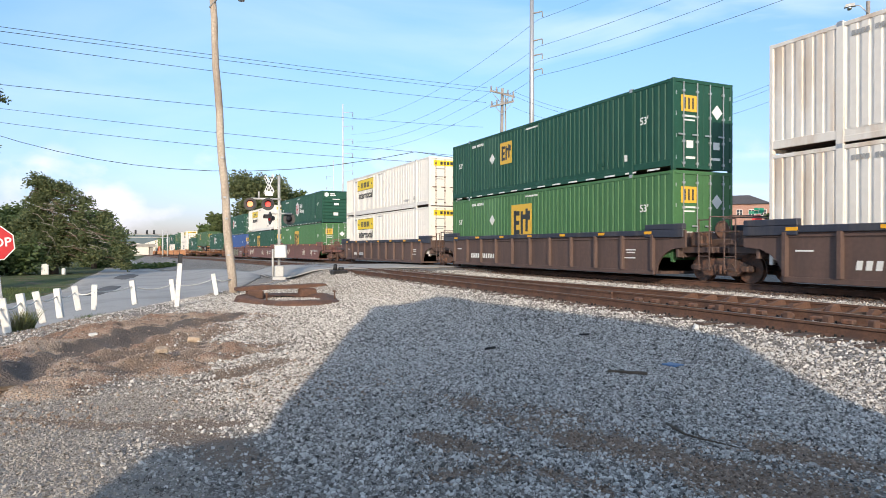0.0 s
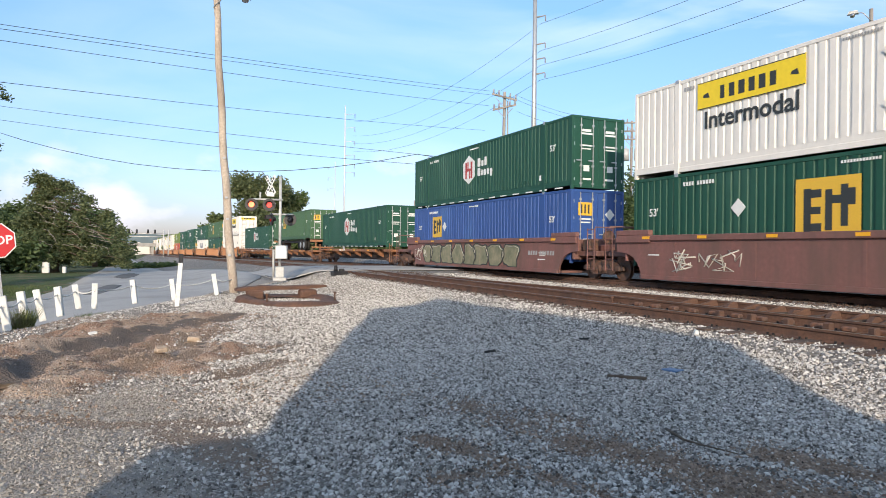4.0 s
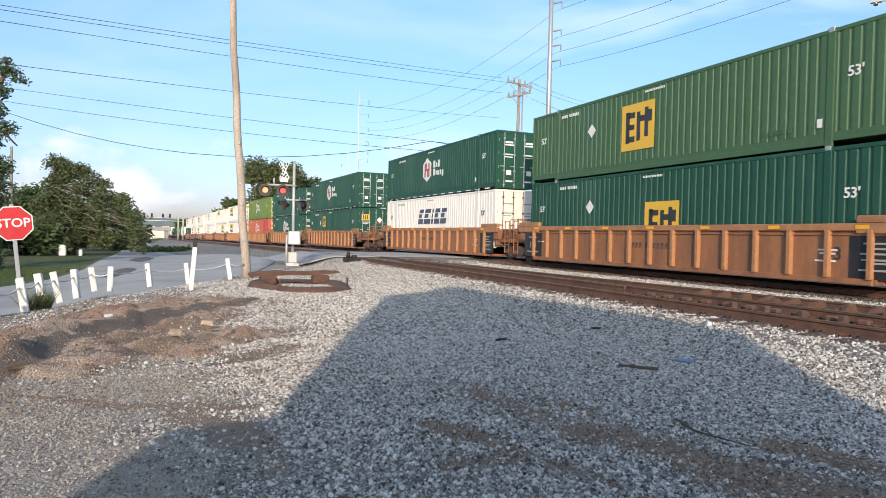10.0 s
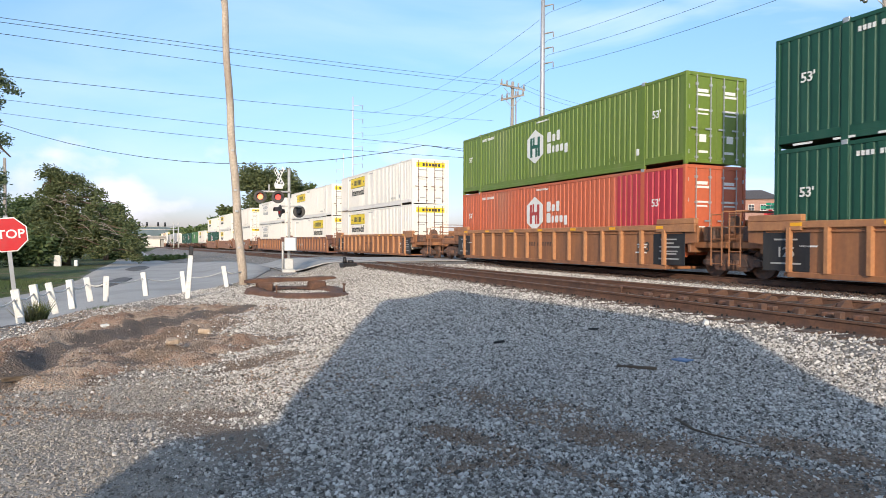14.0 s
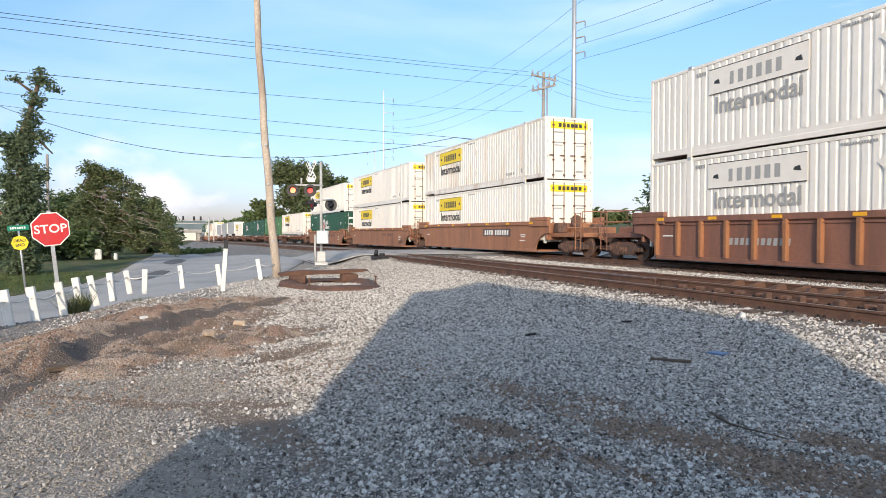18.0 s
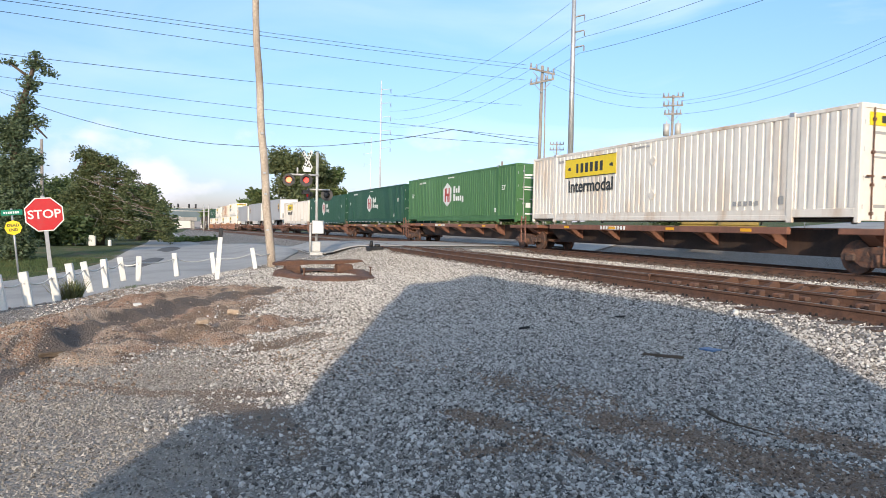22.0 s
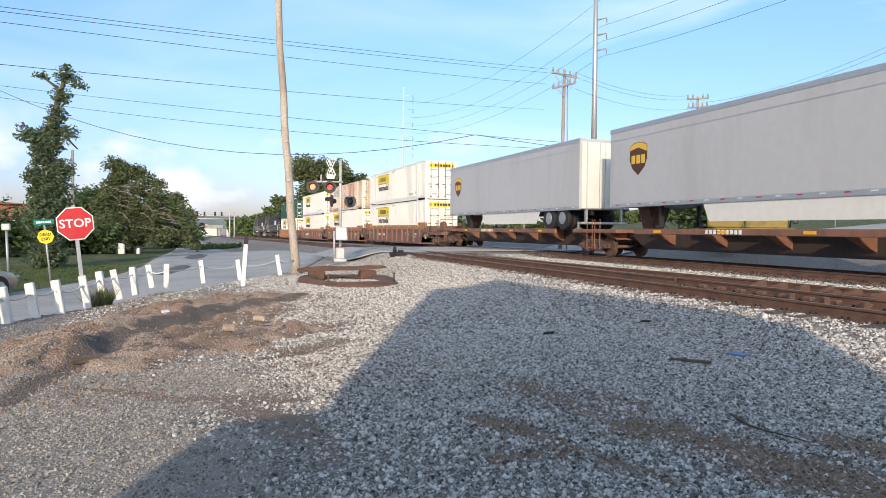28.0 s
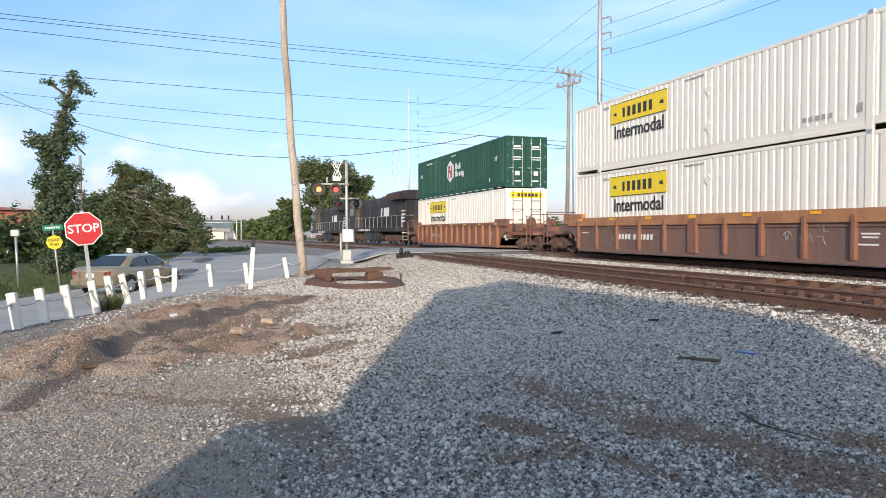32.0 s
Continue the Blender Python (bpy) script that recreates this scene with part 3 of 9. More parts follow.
def box(bm, x0, x1, y0, y1, z0, z1, bevel=0.0):
    v = [bm.verts.new(p) for p in ((x0, y0, z0), (x1, y0, z0), (x1, y1, z0), (x0, y1, z0),
                                   (x0, y0, z1), (x1, y0, z1), (x1, y1, z1), (x0, y1, z1))]
    f = [bm.faces.new([v[i] for i in q]) for q in
         ((3, 2, 1, 0), (4, 5, 6, 7), (0, 1, 5, 4), (1, 2, 6, 5), (2, 3, 7, 6), (3, 0, 4, 7))]
    if bevel:
        edges = list({e for q in f for e in q.edges})
        bmesh.ops.bevel(bm, geom=edges, offset=bevel, segments=1, affect="EDGES")
    return bm


def prism(bm, outline, a0, a1, axis="x"):
    """An outline (pairs) drawn out along an axis: x: pairs are y, z; y: x, z; z: x, y."""
    def at(p, a):
        return {"x": (a, p[0], p[1]), "y": (p[0], a, p[1]), "z": (p[0], p[1], a)}[axis]
    lo = [bm.verts.new(at(p, a0)) for p in outline]
    hi = [bm.verts.new(at(p, a1)) for p in outline]
    k = len(outline)
    bm.faces.new(lo[::-1])
    bm.faces.new(hi)
    for i in range(k):
        bm.faces.new((lo[i], lo[(i + 1) % k], hi[(i + 1) % k], hi[i]))
    return bm


def rod(bm, p, q, r, r2=None, seg=8):
    """A round bar from p to q."""
    p, q = Vector(p), Vector(q)
    r2 = r if r2 is None else r2
    d = (q - p).normalized()
    a = d.orthogonal().normalized()
    b = d.cross(a)
    lo, hi = [], []
    for i in range(seg):
        w = 2 * math.pi * i / seg
        o = a * math.cos(w) + b * math.sin(w)
        lo.append(bm.verts.new(p + o * r))
        hi.append(bm.verts.new(q + o * r2))
    for i in range(seg):
        f = bm.faces.new((lo[i], lo[(i + 1) % seg], hi[(i + 1) % seg], hi[i]))
        f.smooth = seg > 6
    bm.faces.new(lo[::-1])
    bm.faces.new(hi)
    return bm


def tube(bm, pts, r, seg=6, r2=None):
    """A bent round bar through the points, in one piece."""
    pts = [Vector(p) for p in pts]
    n = len(pts)
    rings = []
    ref = None
    for i, p in enumerate(pts):
        d = (pts[min(i + 1, n - 1)] - pts[max(i - 1, 0)]).normalized()
        if ref is None:
            ref = d.orthogonal().normalized()
        ref = (ref - d * ref.dot(d)).normalized()
        b = d.cross(ref)
        rr = r if r2 is None else r + (r2 - r) * i / (n - 1)
        rings.append([bm.verts.new(p + (ref * math.cos(2 * math.pi * k / seg) + b * math.sin(2 * math.pi * k / seg)) * rr) for k in range(seg)])
    for a, c in zip(rings, rings[1:]):
        for k in range(seg):
            bm.faces.new((a[k], a[(k + 1) % seg], c[(k + 1) % seg], c[k])).smooth = True
    bm.faces.new(rings[0][::-1])
    bm.faces.new(rings[-1])
    return bm


def mesh_from(bm, mat, name="part"):
    bmesh.ops.recalc_face_normals(bm, faces=bm.faces)
    me = bpy.data.meshes.new(name)
    bm.to_mesh(me)
    bm.free()
    for m in (mat if isinstance(mat, (list, tuple)) else [mat]):
        me.materials.append(M[m] if isinstance(m, str) else m)
    return me


def part(name, bm, mat, parent, label="", m=None):
    """One bmesh (or a shared mesh) as one mesh object under a thing or a part."""
    me = bm if isinstance(bm, bpy.types.Mesh) else mesh_from(bm, mat, name)
    ob = new(name, me)
    ob.parent = parent
    if m is not None:
        ob.matrix_basis = m
    if label:
        ob["label"] = label
    return ob


def shared(key, mat, build):
    """A mesh built once and used by all alike pieces."""
    k = (key, mat)
    if k not in CACHE:
        bm = bmesh.new()
        build(bm)
        CACHE[k] = mesh_from(bm, mat, key)
    return CACHE[k]


def thing(name, label, category, group="", m=None, kind=""):
    ob = tagged(new(name), label, category, group, kind)
    if m is not None:
        ob.matrix_basis = m
    return ob


def solid(name, bm, mat, label, category, group="", kind="", m=None):
    """A thing that is one mesh."""
    ob = tagged(new(name, mesh_from(bm, mat, name)), label, category, group, kind)
    if m is not None:
        ob.matrix_basis = m
    return ob


def lettering(text, size, mat, depth=0.004):
    """Raised print, centred, in its own x-y plane."""
    k = ("text", text, size, mat)
    if k not in CACHE:
        cu = bpy.data.curves.new("lettering", "FONT")
        cu.body, cu.size, cu.align_x, cu.align_y, cu.extrude, cu.offset = text, size, "CENTER", "CENTER", depth, size * 0.018
        cu.resolution_u = 3
        ob = bpy.data.objects.new("lettering", cu)
        scene.collection.objects.link(ob)
        me = bpy.data.meshes.new_from_object(ob.evaluated_get(bpy.context.evaluated_depsgraph_get()))
        bpy.data.objects.remove(ob)
        me.materials.clear()
        me.materials.append(M[mat])
        CACHE[k] = me
    return CACHE[k]


def on_side(x, y, z):
    """Print on a face that looks along -x."""
    return Matrix(((0, 0, -1, x), (-1, 0, 0, y), (0, 1, 0, z), (0, 0, 0, 1)))


def on_end(x, y, z):
    """Print on a face that looks along -y."""
    return Matrix(((1, 0, 0, x), (0, 0, -1, y), (0, 1, 0, z), (0, 0, 0, 1)))


# ---- the lie of the land ----
RAIL = 0.45
NEAR_X, TRAIN_X = 9.25, 16.3


def bend(y):
    """How far the line of the railway has swung off at y."""
    if y <= 0:
        return 0.0
    return -0.0004 * y * y if y < 70 else -1.96 - 0.056 * (y - 70)


def bend_v(y):
    return np.where(y <= 0, 0.0, np.where(y < 70, -0.0004 * y * y, -1.96 - 0.056 * (y - 70)))


def drop(y):
    """The land falls gently away down the line."""
    return -0.0085 * max(0.0, y - 35.0)


def smooth(a, b, v):
    t = np.clip((v - a) / (b - a), 0, 1)
    return t * t * (3 - 2 * t)


def grainy(x, y, scale, seed=0):
    """Smooth uneven values from 0 to 1, changing over 1 / scale metres."""
    gx_, gy_ = x * scale, y * scale
    ix, iy = np.floor(gx_), np.floor(gy_)
    fx, fy = gx_ - ix, gy_ - iy
    fx, fy = fx * fx * (3 - 2 * fx), fy * fy * (3 - 2 * fy)

    def at(a, b):
        v = np.sin(a * 127.1 + b * 311.7 + seed * 74.7) * 43758.5453
        return v - np.floor(v)
    return (at(ix, iy) * (1 - fx) + at(ix + 1, iy) * fx) * (1 - fy) + (at(ix, iy + 1) * (1 - fx) + at(ix + 1, iy + 1) * fx) * fy


def near_line(x, y, ax, ay, bx, by):
    t = np.clip(((x - ax) * (bx - ax) + (y - ay) * (by - ay)) / ((bx - ax) ** 2 + (by - ay) ** 2), 0, 1)
    return np.hypot(x - ax - t * (bx - ax), y - ay - t * (by - ay))


def soils(x, y):
    """How much bare earth, fine dust and mud lies at a place of the yard."""
    wob = (grainy(x, y, 0.9, 1) - 0.5) * 1.0 + (grainy(x, y, 2.7, 2) - 0.5) * 0.5
    right = np.interp(y, [6.9, 7.6, 8.5, 9.5, 12.7, 16.5], [-2.2, -1.1, 0.1, 0.9, 1.4, 1.5])
    left = np.interp(y, [7.0, 10.0, 12.4, 14.2, 16.2], [-3.3, -2.45, -1.85, -0.8, 0.2])
    earth = smooth(-0.9, 0.9, right - x + wob * 1.5) * smooth(-0.3, 0.3, x - left + wob * 0.4) * smooth(6.6, 7.4, y) * (1 - smooth(15.0, 17.0, y))
    dust = (1 - smooth(7.0, 9.0, y + wob)) * (1 - smooth(-0.5, 1.3, x + wob))
    dust = np.maximum(dust, smooth(19.5, 23.0, y + wob) * (1 - smooth(5.5, 7.0, x + wob)) * (1 - smooth(31.0, 33.0, y)))
    mud = np.zeros_like(earth)
    for ax, ay, bx, by, w in ((3.42, 5.2, 3.40, 3.95, 0.30), (3.40, 3.95, 3.47, 3.15, 0.34), (3.47, 3.15, 3.75, 2.5, 0.38), (2.85, 5.9, 3.1, 4.3, 0.28), (4.3, 3.6, 4.7, 2.4, 0.25), (1.8, 4.0, 2.1, 3.9, 0.2), (2.0, 4.9, 2.5, 3.3, 0.16),
                          (0.1, 6.0, 0.7, 4.4, 0.30), (-1.6, 7.0, -0.3, 6.2, 0.13), (-0.3, 6.3, 0.6, 5.9, 0.15), (-0.4, 8.9, 0.6, 9.9, 0.3), (0.0, 10.4, 1.0, 12.4, 0.3), (0.8, 8.2, 1.5, 8.9, 0.25), (-0.6, 9.7, 0.1, 11.8, 0.22),
                          (0.45, 7.4, 0.95, 7.6, 0.2), (1.3, 9.6, 1.9, 10.6, 0.2), (0.6, 13.0, 1.4, 15.0, 0.3)):
        d = near_line(x + wob * 0.25, y + wob * 0.25, ax, ay, bx, by)
        mud = np.maximum(mud, np.exp(-(d / w) ** 2) * (0.45 + 0.8 * grainy(x, y, 1.9, 3)))
    return earth, dust, np.clip(mud, 0, 1)


def cinders(x, y):
    """A dark damp line of cinders along the foot of the earth bank, with smaller stains beside it."""
    wob = (grainy(x, y, 1.1, 41) - 0.5) * 0.5 + (grainy(x, y, 3.3, 42) - 0.5) * 0.25
    out = np.zeros_like(wob)
    for ax, ay, bx, by, w, a in ((-1.75, 6.6, -1.45, 7.9, 0.16, 0.9), (-1.45, 7.9, -1.0, 10.2, 0.20, 1.0), (-1.0, 10.2, 0.3, 12.9, 0.26, 1.0), (0.3, 12.9, 1.7, 15.2, 0.34, 0.9), (-0.9, 8.2, -0.1, 9.0, 0.14, 0.6), (-0.4, 9.6, 0.5, 10.9, 0.18, 0.7),
                                 (0.5, 8.0, 1.0, 8.3, 0.16, 0.7), (-1.9, 9.4, -1.7, 10.6, 0.10, 0.7), (-1.5, 11.6, -0.9, 12.6, 0.12, 0.7), (-0.5, 13.4, 0.5, 15.0, 0.15, 0.6), (-1.85, 7.6, -1.7, 8.6, 0.08, 0.7)):
        d = near_line(x + wob * 0.4, y + wob * 0.4, ax, ay, bx, by)
        out = np.maximum(out, np.exp(-(d / (0.9 * w)) ** 2) * a * (0.75 + 0.6 * grainy(x, y, 2.3, 43)))
    return np.clip(out, 0, 1)


def height(x, y):
    """Ground height: flat yard, ballast beds, a low earth ridge at the verge, far hills."""
    x, y = np.asarray(x, float), np.asarray(y, float)
    u = x - bend_v(y)
    bed = smooth(6.1, 7.8, u) * (1 - smooth(18.6, 20.8, u)) * (RAIL - 0.160)
    z = bed
    w = np.sin(x * 1.9 + y * 0.7) * 0.5 + np.sin(x * 0.8 - y * 1.3 + 1.0) * 0.5
    yard = smooth(2.0, 3.5, y) * (1 - smooth(22, 26, y)) * (1 - smooth(5.5, 6.5, u)) * smooth(-3.4, -2.4, x)
    z = z + 0.018 * w * yard
    for cx, cy, sx, sy, h in ((-1.55, 10.3, 0.55, 1.0, 0.10), (-0.7, 12.2, 0.9, 0.7, 0.10), (-2.0, 8.4, 0.5, 1.0, 0.09), (0.2, 13.4, 0.9, 0.6, 0.07),
                              (-1.0, 9.0, 0.35, 0.5, 0.07)):
        z = z + h * np.exp(-((x - cx) / sx) ** 2 - ((y - cy) / sy) ** 2)
    earth, _, mud = soils(x, y)
    lumps = (grainy(x, y, 1.3, 5) - 0.5) * 0.11 + (grainy(x, y, 3.1, 6) - 0.5) * 0.12 + (grainy(x, y, 5.5, 7) - 0.5) * 0.085
    ruts = np.sin((x * 0.87 - y * 0.5) * 9.0 + 2.5 * grainy(x, y, 0.8, 8)) * 0.022
    z = z + earth * (lumps + ruts + 0.03) * smooth(-3.1, -2.5, x) + (grainy(x, y, 1.1, 9) - 0.5) * 0.05 * yard * (1 - earth) - mud * 0.02 * yard
    bank = np.minimum(near_line(x, y, -1.95, 7.2, -1.55, 9.8), near_line(x, y, -1.55, 9.8, -0.5, 13.2))
    z = z + 0.09 * np.exp(-(bank / 0.42) ** 2) * (0.4 + 1.1 * grainy(x, y, 1.6, 44)) - 0.015 * cinders(x, y)
    n = -(x + 3.36) * 0.905 + (y - 11.3) * 0.424
    z = z - 0.43 * smooth(0.12, 1.5, n) * (1 - smooth(0.8, 4.6, x))
    z = z - 0.42 * smooth(1.2, 4.5, -x) * smooth(13.0, 21.0, y) * (1 - smooth(33.0, 50.0, y))
    # the street side beyond the railway lies higher, and the ground climbs to the crossing
    z = z + (1.1 * smooth(20.5, 27.0, u) + 5.4 * smooth(27.0, 125.0, u)) * (1 - smooth(95.0, 170.0, y)) * smooth(-60.0, -10.0, y)
    z = z + 0.110 * smooth(5.8, 7.8, u) * (1 - smooth(18.6, 20.8, u)) * smooth(27.6, 29.6, y) * (1 - smooth(41.0, 44.0, y))
    island = np.exp(-((x - 2.2) / 2.2) ** 2 - ((y - 72) / 24.0) ** 4) * 0.25
    return z + island - 0.02 - 0.0085 * np.maximum(0.0, y - 35.0)


def lines(stops):
    out = []
    for (a, b, step) in stops:
        out += list(np.arange(a, b, step))
    return np.array(out + [stops[-1][1]])


gx = lines([(-900, -100, 200), (-100, -20, 10), (-20, -5, 1.0), (-5, -3, 0.17), (-3, 2, 0.08), (2, 10, 0.15), (10, 30, 0.5), (30, 140, 6), (140, 1000, 180)])
gy = lines([(-400, -20, 60), (-20, 2, 2.0), (2, 6.6, 0.15), (6.6, 16, 0.085), (16, 22, 0.2), (22, 40, 0.5), (40, 120, 3), (120, 400, 20), (400, 1600, 150)])
GX, GY = np.meshgrid(gx, gy)
GZ = height(GX, GY)
nx, ny = len(gx), len(gy)
idx = np.arange(nx * ny).reshape(ny, nx)
quads = np.stack((idx[:-1, :-1], idx[:-1, 1:], idx[1:, 1:], idx[1:, :-1]), -1).reshape(-1, 4)


def big_mesh(name, verts, faces, mat, smooth_faces=False):
    me = bpy.data.meshes.new(name)
    k = faces.shape[1]
    me.vertices.add(len(verts))
    me.vertices.foreach_set("co", np.asarray(verts, np.float32).ravel())
    me.loops.add(faces.size)
    me.loops.foreach_set("vertex_index", faces.astype(np.int32).ravel())
    me.polygons.add(len(faces))
    me.polygons.foreach_set("loop_start", np.arange(0, faces.size, k, dtype=np.int32))
    me.polygons.foreach_set("use_smooth", np.full(len(faces), smooth_faces))
    me.update(calc_edges=True)
    me.materials.append(M[mat])
    return me


ground = new("ground", big_mesh("ground", np.stack((GX, GY, GZ), -1).reshape(-1, 3), quads, "ground", True))
soil_layer = ground.data.attributes.new("soil", "FLOAT_COLOR", "POINT")
soil_layer.data.foreach_set("color", np.stack([*soils(GX, GY), np.ones_like(GX)], -1).astype(np.float32).ravel())
cinder_layer = ground.data.attributes.new("cinder", "FLOAT", "POINT")
cinder_layer.data.foreach_set("value", cinders(GX, GY).astype(np.float32).ravel())
tagged(ground, "grey gravel yard with bare brown earth and grass verge", "ground", kind="structure")


def strip(name, outline, mat, label, lift=0.02, step=0.5, kind="structure"):
    """A thin paved sheet over the ground, from rows of (y, x0, x1)."""
    ys = np.arange(outline[0][0], outline[-1][0] + 1e-6, step)
    o = np.array(outline)
    xa, xb = np.interp(ys, o[:, 0], o[:, 1]), np.interp(ys, o[:, 0], o[:, 2])
    cols = 14
    f = np.linspace(0, 1, cols)
    X = xa[:, None] * (1 - f) + xb[:, None] * f
    Y = np.repeat(ys[:, None], cols, 1)
    Z = height(X, Y) + lift
    low = np.stack((X, Y, Z), -1).reshape(-1, 3)
    id2 = np.arange(len(ys) * cols).reshape(len(ys), cols)
    q = np.stack((id2[:-1, :-1], id2[:-1, 1:], id2[1:, 1:], id2[1:, :-1]), -1).reshape(-1, 4)
    ob = new(name, big_mesh(name, low, q, mat, True))
    mod = ob.modifiers.new("thickness", "SOLIDIFY")
    mod.thickness, mod.offset = 0.05, -1
    return tagged(ob, label, "road", kind=kind)


strip("road", [(-40, -22.0, -9.0), (0, -18.0, -7.5), (10, -12.5, -4.8), (13, -11.2, -3.55), (16, -9.9, -2.4), (20, -9.6, -0.75), (24, -8.2, 1.6), (28, -6.5, 3.3), (33, -5.2, 4.6), (40, -4.4, 5.6), (48, -4.3, 4.4),
               (58, -4.4, 0.4), (70, -4.7, -0.6), (100, -6.2, -2.2), (200, -12, -7.0), (420, -24, -19)], "asphalt",
      "worn pale grey asphalt road beside the railway", 0.05)


def crossing_road():
    ys = np.linspace(30.8, 41.0, 22)
    xs = np.concatenate((np.linspace(5.0, 6.4, 8), np.linspace(6.8, 20, 34), np.linspace(21, 60, 14)))
    Y, X = np.meshgrid(ys, xs, indexing="ij")
    Y = Y + (X - 4) * 0.10
    Z = np.maximum(height(X, Y), (RAIL - 0.045) * smooth(5.6, 7.8, X - bend_v(Y)) * (1 - smooth(19, 21, X)) - 0.0085 * np.maximum(0.0, Y - 35.0)) + 0.035
    id2 = np.arange(X.size).reshape(X.shape)
    q = np.stack((id2[:-1, :-1], id2[:-1, 1:], id2[1:, 1:], id2[1:, :-1]), -1).reshape(-1, 4)
    ob = new("crossing_road", big_mesh("crossing_road", np.stack((X, Y, Z), -1).reshape(-1, 3), q, "asphalt", True))
    mod = ob.modifiers.new("thickness", "SOLIDIFY")
    mod.thickness, mod.offset = 0.03, -1.0
    tagged(ob, "grey asphalt street rising over the level crossing", "road", kind="structure")


crossing_road()
for (cy, cx, ry, rx) in ((34.0, -2.3, 3.4, 0.7), (34.0, 5.4, 2.2, 0.4), (49.5, -1.9, 5.0, 0.7)):
    strip("road_patch", [(cy - ry, cx - 0.1, cx + 0.1), (cy - ry * 0.5, cx - rx, cx + rx * 0.7), (cy + ry * 0.4, cx - rx * 0.8, cx + rx), (cy + ry, cx - 0.1, cx + 0.2)],
          "asphalt_dark", "dark tar patch on the grey asphalt", 0.06, 0.4)


# ---- the two tracks ----
RAIL_SHAPE = [(-0.075, -0.18), (0.075, -0.18), (0.075, -0.165), (0.015, -0.14), (0.012, -0.045), (0.036, -0.035), (0.036, 0.0),
              (-0.036, 0.0), (-0.036, -0.035), (-0.012, -0.045), (-0.015, -0.14), (-0.075, -0.165)]


def rail(centre, offset, y0, y1, parent, name="rail", splay=0.0):
    ys = [y0 + (y1 - y0) * i / 40 for i in range(41)] if y1 - y0 > 30 else [y0 + (y1 - y0) * i / 8 for i in range(9)]
    bm = bmesh.new()
    rings = [[bm.verts.new((centre + offset + splay * (y1 - y) / (y1 - y0) + bend(y) + a, y, RAIL + drop(y) + b)) for a, b in RAIL_SHAPE] for y in ys]
    k = len(RAIL_SHAPE)
    for r0, r1 in zip(rings, rings[1:]):
        for i in range(k):
            f = bm.faces.new((r0[i], r0[(i + 1) % k], r1[(i + 1) % k], r1[i]))
            f.material_index = 1 if i == 6 else 0
    bm.faces.new(rings[0])
    bm.faces.new(rings[-1][::-1])
    return part(name, bm, ["rail_rust", "rail_head"], parent)


def tie_mesh(bm):
    box(bm, -1.3, 1.3, -0.115, 0.115, -0.34, -0.15, 0.012)


def track(name, centre, label):
    t = thing(name, label, "railway track", kind="structure")
    for o in (-0.755, 0.755):
        for y0, y1 in ((-60, 0), (0, 28), (28, 80), (80, 200), (200, 520)):
            rail(centre, o, y0, y1, t)
    random.seed(5)
    me = shared("tie", "tie_wood", tie_mesh)
    long_me = shared("switch_tie", "tie_wood", lambda bm: box(bm, -1.36, 3.4, -0.12, 0.12, -0.34, -0.145, 0.012))
    for i in range(150):
        y = -14 + i * 0.535
        if 29 < y < 41.5:
            continue
        part("tie", long_me if centre == NEAR_X and y < 28 else me, None, t, m=pose(centre + bend(y) + random.uniform(-0.05, 0.05), y, RAIL + drop(y) - 0.012 + random.uniform(-0.016, 0.004), 0, 0, random.uniform(-1.2, 1.2)))

    def plate(bm):
        box(bm, -0.18, 0.18, -0.09, 0.09, -0.185, -0.168, 0.004)
        for a in (-0.1, 0.1):
            for b in (-0.05, 0.05):
                box(bm, a - 0.012, a + 0.012, b - 0.012, b + 0.012, -0.17, -0.13)
    pm = shared("tie_plate", "char", plate)
    for i in range(70):
        y = -1 + i * 0.535
        if y < 29:
            for o in (-0.755, 0.755):
                part("tie_plate", pm, None, t, m=pose(centre + o + bend(y), y, RAIL))
    return t


near_track = track("track_1", NEAR_X, "rusty unused-looking siding track in grey ballast")
track("track_2", TRAIN_X, "main line track with rusty rails in ballast")


